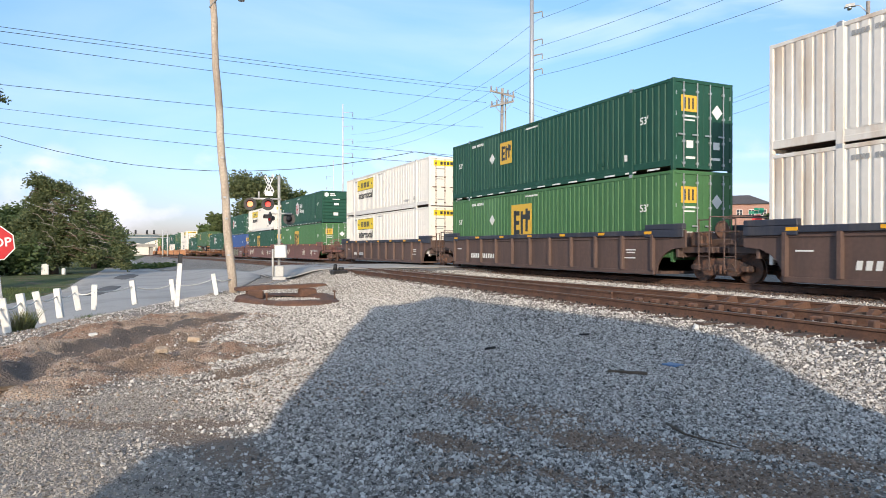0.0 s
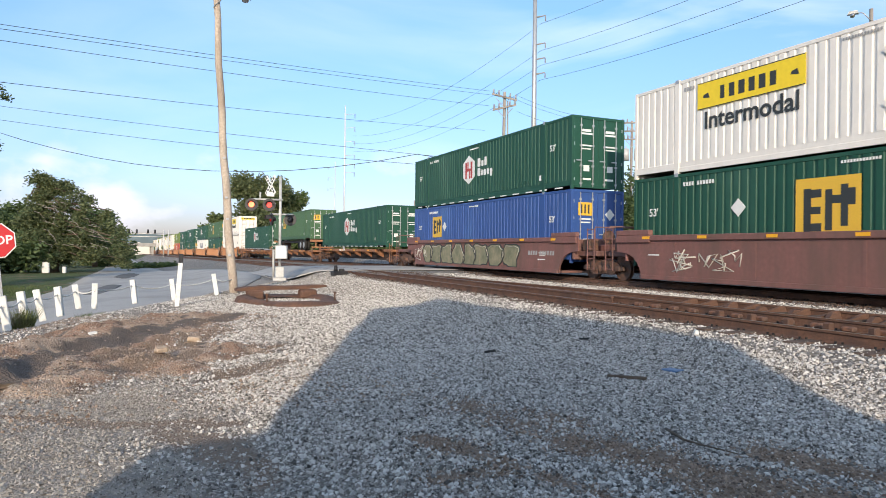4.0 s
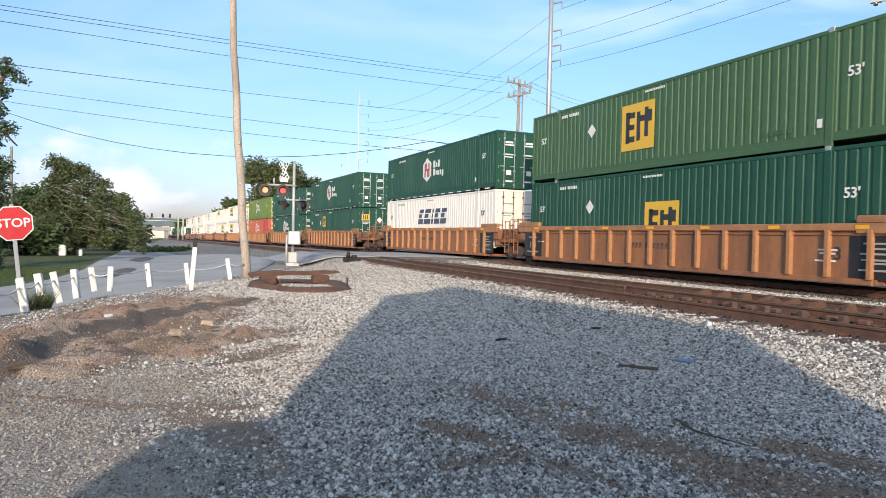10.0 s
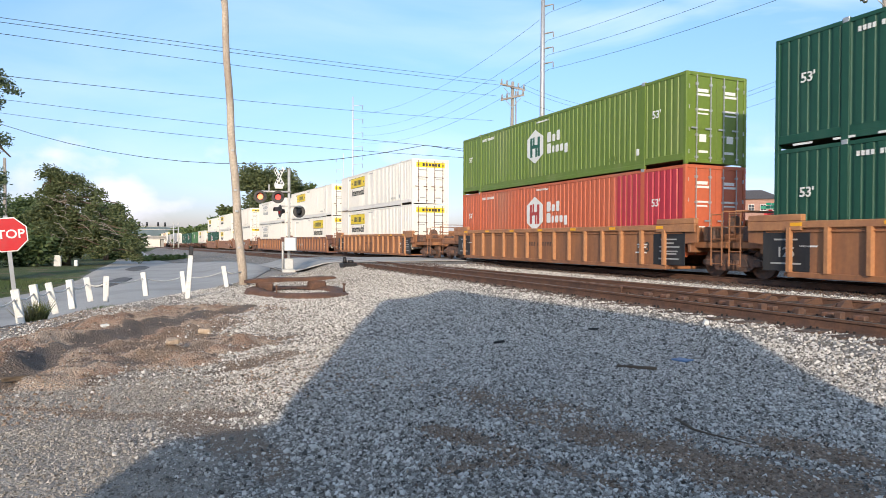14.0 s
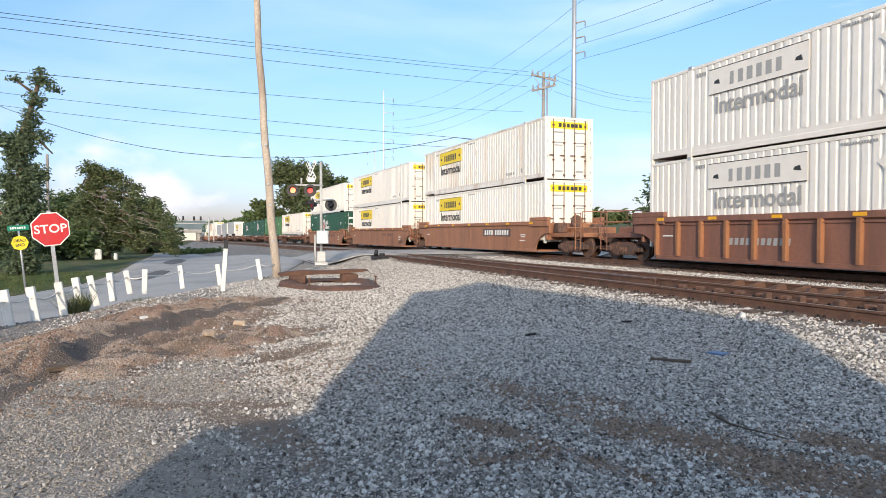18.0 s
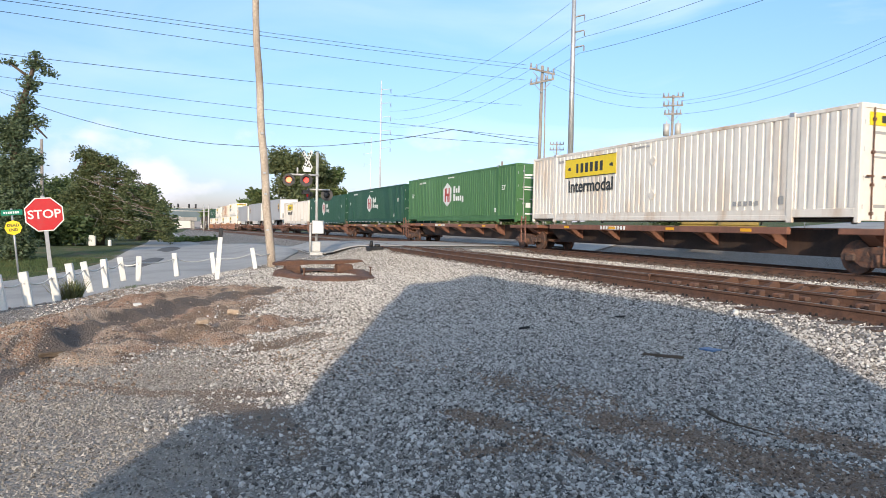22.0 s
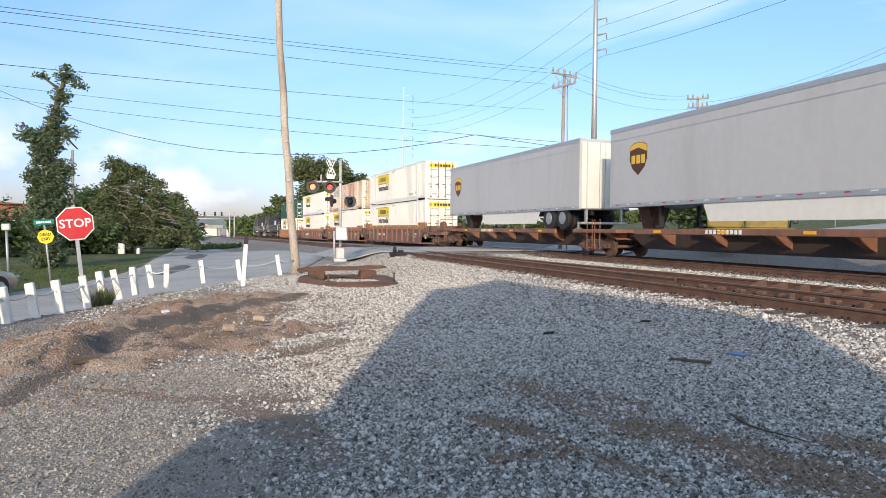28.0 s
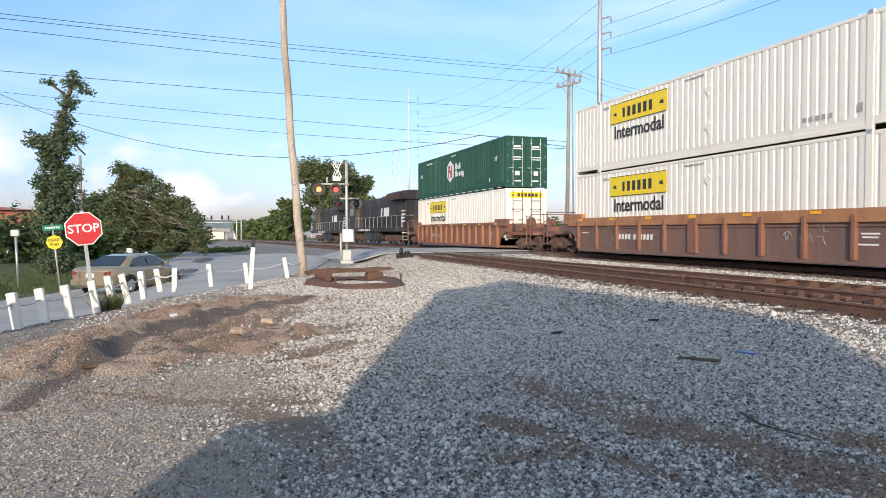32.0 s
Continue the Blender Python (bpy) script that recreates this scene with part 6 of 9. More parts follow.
def locomotive(m):
    """A black six-axle diesel: hood, cab, walkway, fuel tank and trucks; the long hood faces -y."""
    if "loco" in PROTO:
        return copy_thing(PROTO["loco"], m)
    t = thing("locomotive", "black six-axle freight locomotive with white print", "locomotive", "locomotives at the end of the train", m)
    bm = bmesh.new()
    box(bm, -1.52, 1.52, -11.0, 11.0, 1.25, 1.62, 0.02)
    part("frame_deck", bm, "loco_black", t)
    bm = bmesh.new()
    box(bm, -0.92, 0.92, -10.2, 6.6, 1.62, 4.3, 0.06)
    hood = part("long_hood", bm, "loco_black", t)
    bm = bmesh.new()
    prism(bm, [(-1.5, 4.05), (1.5, 4.05), (1.5, 4.62), (1.15, 4.78), (-1.15, 4.78), (-1.5, 4.62)], -10.4, -6.0, "y")
    prism(bm, [(-0.92, 4.3), (0.92, 4.3), (0.75, 4.55), (-0.75, 4.55)], -6.0, 3.0, "y")
    part("radiator_wing", bm, "loco_black", t)
    bm = bmesh.new()
    for y in (-9.6, -8.2, -6.9):
        rod(bm, (0, y, 4.78), (0, y, 4.86), 0.6, seg=16)
    box(bm, -0.4, 0.4, -2.0, -0.6, 4.5, 4.72, 0.03)
    part("roof_fan", bm, "running_gear", t)
    bm = bmesh.new()
    prism(bm, [(-1.5, 1.62), (1.5, 1.62), (1.5, 4.1), (1.2, 4.68), (-1.2, 4.68), (-1.5, 4.1)], 6.6, 9.2, "y")
    cab = part("cab", bm, "loco_black", t)
    bm = bmesh.new()
    box(bm, -1.512, -1.49, 7.1, 7.8, 3.0, 3.8)
    box(bm, -1.512, -1.49, 8.0, 8.7, 3.0, 3.8)
    part("cab_window", bm, "pane", cab)
    bm = bmesh.new()
    prism(bm, [(-0.9, 1.62), (0.9, 1.62), (0.9, 2.9), (0.5, 3.2), (-0.5, 3.2), (-0.9, 2.9)], 9.2, 10.6, "y")
    part("nose", bm, "loco_black", t)
    for i in range(9):
        y = -9.6 + i * 1.75
        part("hood_door", shared("hood_door", "loco_black", lambda bm: box(bm, -0.945, -0.915, -0.78, 0.78, 1.85, 3.9, 0.012)), None, hood, m=pose(0, y, 0))
    for i in range(3):
        part("grille", shared("grille", "running_gear", lambda bm: [box(bm, -1.53, -1.505, -0.6, 0.6, 4.14 + k * 0.06, 4.175 + k * 0.06) for k in range(7)]), None, hood, m=pose(0, -9.4 + i * 1.35, 0))
    bm = bmesh.new()
    for i in range(12):
        y = -10.6 + i * 1.55
        rod(bm, (-1.48, y, 1.6), (-1.48, y, 2.65), 0.02, seg=6)
    rod(bm, (-1.48, -10.6, 2.65), (-1.48, 6.5, 2.65), 0.02, seg=6)
    part("hand_rail", bm, "print_grey", t)
    bm = bmesh.new()
    for z in (0, 0.3, 0.6, 0.9):
        prism(bm, [(-9.9, 2.1 + z), (-9.0, 2.1 + z), (-8.7, 2.22 + z), (-9.9, 2.22 + z)], -0.952, -0.946)
    part("hood_stripe", bm, "print_white", t, "white stripes on the hood end")
    for i, (y, w) in enumerate(((-3.6, 0.5), (-4.5, 0.6), (-2.4, 0.35))):
        bm = bmesh.new()
        prism(bm, [(y + w, 2.7), (y - w + 0.2, 2.7), (y - w, 3.5), (y + w - 0.2, 3.5)], -0.953, -0.947)
        part("wordmark_block", bm, "print_white", t, "white lettering block")
    for i in range(9):
        bm = bmesh.new()
        box(bm, -1.532, -1.522, 0.0 + i * 0.55, 0.3 + i * 0.55, 1.32, 1.50)
        part("sill_mark", bm, "print_white", t)
    bm = bmesh.new()
    prism(bm, [(-2.6, 0.35), (2.6, 0.35), (2.9, 0.7), (2.9, 1.25), (-2.9, 1.25), (-2.9, 0.7)], -1.35, 1.35)
    part("fuel_tank", bm, "loco_black", t)
    for y in (-8.3, -6.5, -4.8, 4.8, 6.5, 8.3):
        part("axle", shared("axle", "running_gear", axle_mesh), None, t, m=pose(0, y, 0.06))
        part("wheel", shared("wheel", "running_gear", wheel_mesh), None, t, m=pose(-0.76, y, 0.06))
        part("wheel", shared("wheel", "running_gear", wheel_mesh), None, t, m=pose(0.76, y, 0.06, 0, 0, 180))
    for y in (-6.5, 6.5):
        for s in (-1, 1):
            bm = bmesh.new()
            prism(bm, [(y - 2.6, 0.62), (y - 2.2, 0.4), (y + 2.2, 0.4), (y + 2.6, 0.62), (y + 2.4, 0.95), (y - 2.4, 0.95)], s * 1.0 - 0.09, s * 1.0 + 0.09)
            for k in (-1.75, 0, 1.75):
                rod(bm, (s * 1.1, y + k, 0.5), (s * 1.18, y + k, 0.5), 0.17, seg=12)
            part("truck_frame", bm, "running_gear", t)
    for s in (-1, 1):
        bm = bmesh.new()
        box(bm, -0.12, 0.12, s * 11.3 - 0.45, s * 11.3 + 0.45, 0.62, 0.86, 0.03)
        part("coupler", bm, "running_gear", t)
        bm = bmesh.new()
        tube(bm, [(-1.45, s * 10.9, 0.45), (-1.45, s * 10.9, 2.65), (-0.5, s * 10.9, 2.65)], 0.022)
        for z in (0.55, 0.85, 1.15):
            box(bm, -1.52, -1.0, s * 10.9 - 0.15, s * 10.9 + 0.15, z, z + 0.03)
        part("step_well", bm, "print_white", t)
    PROTO["loco"] = t
    return t


# the order of the train: car kind, paint, loads from the bottom up, near end of the load as seen at the start
TRAIN = (
    ("well", "dark", "AA", ("white_plain", "white_plain"), -3.54),
    ("well", "dark", "AA", ("emp_pale", "emp_small"), 16.13),
    ("well", "dark", "AE", ("white", "white"), 35.45),
    ("well", "red", "EA", ("emp_pale", "hub_nose"), 58.85),
    ("well", "red", "AA", ("emp_dark", "white"), 78.58),
    ("well", "red", "AE", ("emp_blue", "hub"), 98.37),
    ("spine", "orange", "EA", ("hub",), 119.50),
    ("chassis", "orange", "AA", ("emp_road",), 139.97),
    ("spine", "orange", "AE", ("hub",), 158.78),
    ("well", "orange", "EA", ("white_slate", "white_rev"), 180.04),
    ("well", "orange", "AA", ("emp_low", "emp"), 199.55),
    ("well", "orange", "AE", ("white_slate", "hub"), 219.10),
    ("well", "orange", "EA", ("emp_small", "hub"), 242.37),
    ("well", "orange", "AA", ("hub", "hub"), 261.77),
    ("well", "orange", "AE", ("orange", "lime"), 281.16),
    ("well", "orange", "EA", ("white", "white"), 304.72),
    ("well", "brown", "AA", ("white_rev", "white_notext"), 323.95),
    ("well", "brown", "AE", ("white_faded", "white_faded"), 343.38),
    ("well", "smooth", "EA", ("white", "white_worn"), 366.94),
    ("well", "smooth", "AA", ("white", "white"), 386.30),
    ("well", "smooth", "AE", ("hub", "white"), 405.75),
    ("spine", "brown", "EA", ("white_worn",), 426.70),
    ("spine", "brown", "AA", ("hub_pale",), 444.55),
    ("spine", "brown", "AA", ("hub",), 461.79),
    ("spine", "brown", "AA", ("hub",), 478.97),
    ("spine", "brown", "AE", ("white_worn",), 496.18),
    ("trailer", "brown", "EA", (-6.4,), 515.47),
    ("trailer", "brown", "AA", (6.2,), 535.30),
    ("trailer", "brown", "AE", (6.6,), 553.80),
    ("well", "wide", "EA", ("white", "white"), 575.10),
    ("well", "wide", "AA", ("white", "rusty"), 594.46),
    ("well", "wide", "AE", ("white", "white"), 613.85),
    ("well", "brown", "EE", ("white", "hub"), 637.45),
    ("loco", "", "", (), 656.8),
    ("loco", "", "", (), 680.2),
)
RIDERS = []  # thing, place along the train, height over the rail
for car, style, ends, loads, near in TRAIN:
    c = near + CON_L / 2
    start = pose(TRAIN_X + bend(c), c, RAIL)
    if car == "loco":
        RIDERS.append((locomotive(start), near + 11.5, 0.0))
        continue
    if car == "well":
        RIDERS.append((well_car(style, ends, start), c, 0.0))
        for i, kind in enumerate(loads):
            RIDERS.append((container(kind, start), c, 0.57 + i * CON_H))
    else:
        RIDERS.append((spine_car(style, ends, start), c, 0.0))
        if car == "spine":
            RIDERS.append((container(loads[0], start), c, 1.28))
        elif car == "chassis":
            RIDERS.append((chassis(start), c, 0.0))
            RIDERS.append((container(loads[0], start), c, 2.18))
        else:
            RIDERS.append((trailer(start, loads[0]), c, 0.0))


# ---- things along the line ----
def polar(az, dist, z=0.0):
    a = radians(az)
    return Vector((dist * math.sin(a), dist * math.cos(a), z))


def street_pole():
    t = thing("utility_pole", "leaning bare wooden utility pole with a street lamp arm", "utility pole")
    base, top = Vector((2.33, 22.8, -0.3)), Vector((1.64, 22.9, 10.6))
    bm = bmesh.new()
    n = 14
    tube(bm, [base.lerp(top, i / n) + Vector((0.02 * math.sin(i * 1.7) - 0.06 * math.sin(math.pi * i / n), 0, 0)) for i in range(n + 1)], 0.145, 12, 0.10)
    pole = part("pole_shaft", bm, "pole_wood", t)
    bm = bmesh.new()
    tube(bm, [(1.58, 22.85, 9.35), (1.9, 22.7, 9.75), (2.25, 22.55, 9.80)], 0.03)
    arm = part("lamp_arm", bm, "steel", t)
    bm = bmesh.new()
    prism(bm, [(2.2, 9.74), (2.75, 9.72), (2.8, 9.80), (2.6, 9.90), (2.25, 9.88)], 22.38, 22.66, "y")
    head = part("lamp_head", bm, "alu", arm, "grey street lamp head")
    bm = bmesh.new()
    rod(bm, (2.55, 22.52, 9.72), (2.55, 22.52, 9.60), 0.15, 0.10, 14)
    part("lamp_lens", bm, "lens_glass", arm)
    for z in (1.2, 2.4, 3.1, 4.4):
        p = base.lerp(top, (z + 0.3) / 10.9)
        bm = bmesh.new()
        box(bm, p.x - 0.12, p.x - 0.03, p.y - 0.19, p.y - 0.155, z, z + 0.06)
        part("pole_tag", bm, "steel", pole)
    return t


street_pole()

POSTS = [(-3.36, 11.3, 0.56, -4), (-3.21, 11.86, 0.56, -5), (-2.98, 12.5, 0.57, -6), (-2.70, 12.95, 0.58, -6), (-2.47, 14.0, 0.58, -6), (-2.34, 15.0, 0.60, -7), (-2.20, 16.0, 0.58, -9), (-2.0, 17.0, 0.57, -3),
         (-1.83, 18.9, 0.52, -6), (-1.46, 18.65, 0.55, 4), (-0.57, 20.15, 0.57, -4), (0.46, 21.2, 0.54, -4), (1.75, 22.2, 0.65, -6)]


def fence_posts():
    tops = []
    for i, (x, y, h, lean) in enumerate(POSTS):
        t = thing("bollard_post", "leaning white-painted square wooden post", "post", "white posts along the yard edge", pose(x, y, -0.1, random.uniform(-2, 2), lean - 3, random.uniform(-12, 12)))
        part("post_shaft", shared("post%.2f" % h, "post_white", lambda bm: box(bm, -0.066, 0.066, -0.066, 0.066, 0, h + 0.1, 0.012)), None, t)
        bm = bmesh.new()
        rod(bm, (0, -0.09, h - 0.10), (0, 0.09, h - 0.10), 0.014, seg=6)
        part("eye_bolt", bm, "steel", t)
        tops.append(t.matrix_basis @ Vector((0, 0, h - 0.06)))
    return tops


random.seed(11)
tops = fence_posts()
for a, b in zip(tops, tops[1:]):
    bm = bmesh.new()
    sag = 0.05 + 0.06 * random.random()
    pts = [a.lerp(b, i / 10) - Vector((0, 0, sag * 4 * (i / 10) * (1 - i / 10))) for i in range(11)]
    tube(bm, pts, 0.016, 6)
    solid("rope", bm, "chain", "white slack rope strung between white posts", "rope", "ropes between the posts")
bm = bmesh.new()
tube(bm, [tops[-1], tops[-1] + Vector((0.25, 0.2, -0.10)), Vector((2.25, 22.7, 0.42))], 0.020, 6)
solid("rope", bm, "chain", "white rope tied to the wooden pole", "rope", "ropes between the posts")
t = thing("marker_post", "thin white marker post with a black cap", "post", m=pose(0.44, 17.8, -0.1, 0, 4))
bm = bmesh.new()
box(bm, -0.055, 0.055, -0.04, 0.04, 0, 1.19, 0.01)
part("post_shaft", bm, "post_white", t)
bm = bmesh.new()
box(bm, -0.05, 0.05, -0.035, 0.035, 1.19, 1.42, 0.01)
part("post_cap", bm, "black", t)


def octagon(r, n=8):
    return [(r * math.cos(radians(22.5 + i * 45)), r * math.sin(radians(22.5 + i * 45))) for i in range(n)]


def face(az, lean=0.0):
    """Turn for a sign whose face (its -y side) looks back along the way az."""
    return pose(0, 0, 0, 0, lean, -az)


def stop_sign():
    x, y = -2.54, 14.15
    az = math.degrees(math.atan2(x, y))
    t = thing("stop_sign", "red octagonal stop sign on a leaning grey post", "road sign", m=pose(x, y, -0.2) @ face(az, -5.5))
    k = 0.82
    bm = bmesh.new()
    box(bm, -0.035, 0.035, -0.005, 0.03, 0, 2.12, 0.004)
    box(bm, -0.012, 0.012, 0.03, 0.05, 0, 2.12)
    part("sign_post", bm, "steel", t)
    bm = bmesh.new()
    prism(bm, octagon(0.412 * k), -0.016, -0.006, "y")
    rim = part("sign_border", bm, "print_white", t, "white border", pose(0, 0, 1.77))
    bm = bmesh.new()
    prism(bm, octagon(0.385 * k), -0.021, -0.016, "y")
    part("sign_face", bm, "sign_red", rim)
    part("lettering", lettering("STOP", 0.225, "print_white"), None, rim, "white letters", on_end(0, -0.023, 0))
    return t


stop_sign()


def dead_end_sign():
    p = polar(-12.45, 26.0)
    t = thing("warning_sign", "yellow warning sign under a green street name sign", "road sign", m=pose(p.x, p.y, -0.62) @ face(-12.5, -5))
    bm = bmesh.new()
    rod(bm, (0, 0.03, 0), (0, 0.03, 2.42), 0.03, seg=8)
    part("sign_post", bm, "steel", t)
    bm = bmesh.new()
    prism(bm, octagon(0.25), -0.012, 0.0, "y")
    f = part("sign_face", bm, "yellow", t, "yellow sign face", pose(0, 0, 1.78, 0, 22.5))
    for s, z in (("DEAD", 0.075), ("END", -0.075)):
        part("lettering", lettering(s, 0.13, "print_dark"), None, f, "dark letters", pose(0, 0, 0, 0, -22.5) @ on_end(0, -0.014, z))
    bm = bmesh.new()
    box(bm, -0.30, 0.30, -0.012, 0.0, -0.09, 0.09, 0.004)
    g = part("street_name_sign", bm, "sign_green", t, "green street name sign", pose(0, 0, 2.28))
    bm = bmesh.new()
    for i in range(7):
        box(bm, -0.23 + i * 0.065, -0.185 + i * 0.065, -0.016, -0.012, -0.035, 0.035)
    part("name_bar", bm, "print_white", g)
    return t


dead_end_sign()


def bare_post():
    p = polar(-15.1, 33.0)
    t = thing("sign_post", "thin grey steel post with a small box on top", "post", m=pose(p.x, p.y, float(height(p.x, p.y)) - 0.1, 0, -2))
    bm = bmesh.new()
    rod(bm, (0, 0, 0), (0, 0, 2.3), 0.05, seg=8)
    part("post_shaft", bm, "steel", t)
    bm = bmesh.new()
    box(bm, -0.16, 0.16, -0.1, 0.1, 2.3, 2.58, 0.03)
    part("post_box", bm, "alu", t)


bare_post()


def corner_sign():
    p = polar(48.95, 92.0)
    z = float(height(p.x, p.y))
    t = thing("stop_sign", "small red stop sign under a green street sign", "road sign", m=pose(p.x, p.y, z - 0.1) @ face(48.95))
    bm = bmesh.new()
    rod(bm, (0, 0.03, 0), (0, 0.03, 3.0), 0.035, seg=8)
    part("sign_post", bm, "steel", t)
    bm = bmesh.new()
    prism(bm, octagon(0.42), -0.012, 0.0, "y")
    part("sign_face", bm, "sign_red", t, "red sign face", pose(0, 0, 1.95))
    bm = bmesh.new()
    box(bm, -0.75, 0.75, -0.012, 0.0, 2.65, 2.98, 0.004)
    part("street_name_sign", bm, "sign_green", t, "green street name sign")


corner_sign()
for az, d, w, h in ((-7.7, 58.5, 0.5, 0.85), (-6.5, 58.0, 0.25, 0.5)):
    p = polar(az, d)
    bm = bmesh.new()
    box(bm, -w / 2, w / 2, -0.2, 0.2, 0, h, 0.05)
    solid("utility_box", bm, "trim", "small white utility box by the tree trunk", "utility box", m=pose(p.x, p.y, float(height(p.x, p.y))))


def crossing_signal():
    x, y = 5.2, 31.1
    t = thing("crossing_signal", "silver level crossing signal with crossbuck and red flashing lamps", "crossing signal", m=pose(x, y, 0.0, 0, 0, -8))
    bm = bmesh.new()
    rod(bm, (0, 0, 0.4), (0, 0, 4.75), 0.065, seg=12)
    rod(bm, (0, 0, 4.75), (0, 0, 4.82), 0.09, 0.03, seg=12)
    mast = part("mast", bm, "alu", t)
    bm = bmesh.new()
    box(bm, -0.3, 0.3, -0.3, 0.3, -0.1, 0.12, 0.02)
    box(bm, -0.2, 0.2, -0.2, 0.2, 0.12, 0.62, 0.03)
    part("junction_base", bm, "alu", t)
    bm = bmesh.new()
    box(bm, -0.22, 0.34, -0.42, -0.12, 0.98, 1.60, 0.02)
    bx = part("case", bm, "alu", t, "grey equipment case")
    bm = bmesh.new()
    box(bm, -0.18, 0.30, -0.435, -0.42, 1.02, 1.56, 0.01)
    part("case_door", bm, "print_white", bx)
    bm = bmesh.new()
    rod(bm, (-0.28, 0.05, 0.1), (-0.28, 0.05, 1.4), 0.05, seg=8)
    part("conduit", bm, "alu", t)
    for a in (48, -48):
        bm = bmesh.new()
        box(bm, -0.55, 0.55, -0.012, 0.012, -0.10, 0.10, 0.006)
        b = part("crossbuck_blade", bm, "print_white", t, "white crossbuck blade", pose(-0.45, -0.12 + (0.015 if a > 0 else -0.015), 4.38, 0, 0, -58) @ pose(0, 0, 0, 0, a, 0))
        bm = bmesh.new()
        for i in range(6):
            box(bm, -0.5 + i * 0.17, -0.40 + i * 0.17, -0.017, -0.013, -0.05, 0.05)
        part("letter_bar", bm, "print_dark", b)
    bm = bmesh.new()
    box(bm, -0.62, -0.28, -0.14, -0.125, 3.86, 4.08, 0.005)
    part("track_plate", bm, "print_white", t, "small white plate under the crossbuck")
    bm = bmesh.new()
    rod(bm, (-1.25, -0.05, 3.72), (0.1, -0.05, 3.72), 0.045, seg=8)
    rod(bm, (-0.9, -0.05, 3.72), (-0.9, -0.05, 4.05), 0.04, seg=8)
    arm = part("cross_arm", bm, "alu", t)
    bm = bmesh.new()
    rod(bm, (-0.45, 0.0, 3.05), (0.6, 0.0, 3.05), 0.04, seg=8)
    arm2 = part("cross_arm", bm, "alu", t)

    def lamp(cx, cz, turn, lit, parent, y0=-0.1):
        m = pose(cx, y0, cz, 0, 0, turn)
        bm = bmesh.new()
        rod(bm, (0, 0, 0), (0, 0.025, 0), 0.29, seg=24)
        disc = part("lamp_disc", bm, "black", parent, "round black backing disc", m)
        bm = bmesh.new()
        rod(bm, (0, -0.03, 0), (0, -0.005, 0), 0.13, seg=20)
        part("lens", bm, lit, disc)
        bm = bmesh.new()
        for i in range(9):
            a0, a1 = math.pi * (i / 9), math.pi * ((i + 1) / 9)
            p = [(0.18 * math.cos(a), 0.18 * math.sin(a)) for a in (a0, a1)]
            v = [bm.verts.new(q) for q in ((p[0][0], 0, p[0][1]), (p[1][0], 0, p[1][1]), (p[1][0], -0.26, p[1][1] * 1.0), (p[0][0], -0.26, p[0][1]))]
            bm.faces.new(v)
        part("hood", bm, "black", disc)
        bm = bmesh.new()
        rod(bm, (0, 0.02, 0), (0, 0.22, 0), 0.15, 0.09, seg=14)
        part("lamp_housing", bm, "black", disc)
    lamp(-1.29, 3.47, 0, "lamp_hot", arm)
    lamp(-0.50, 3.47, 0, "lamp_red", arm)
    lamp(-0.42, 2.82, -75, "lamp_dim", arm2)
    lamp(0.47, 2.82, 165, "lens_glass", arm2, 0.15)
    return t


crossing_signal()


def relay_stub():
    """Rusty switch machine beside the near track."""
    t = thing("switch_machine", "dark rusty trackside switch machine", "switch machine", m=pose(7.4, 28.6, 0.2, 0, 0, 10) @ Matrix.Scale(0.72, 4))
    bm = bmesh.new()
    box(bm, -0.5, 0.5, -0.25, 0.25, 0.05, 0.38, 0.05)
    part("casing", bm, "black", t)
    bm = bmesh.new()
    rod(bm, (-0.25, 0, 0.38), (-0.25, 0, 0.75), 0.14, 0.10, 12)
    rod(bm, (0.15, 0, 0.38), (0.15, 0, 0.55), 0.2, 0.16, 12)
    part("motor", bm, "black", t)


relay_stub()


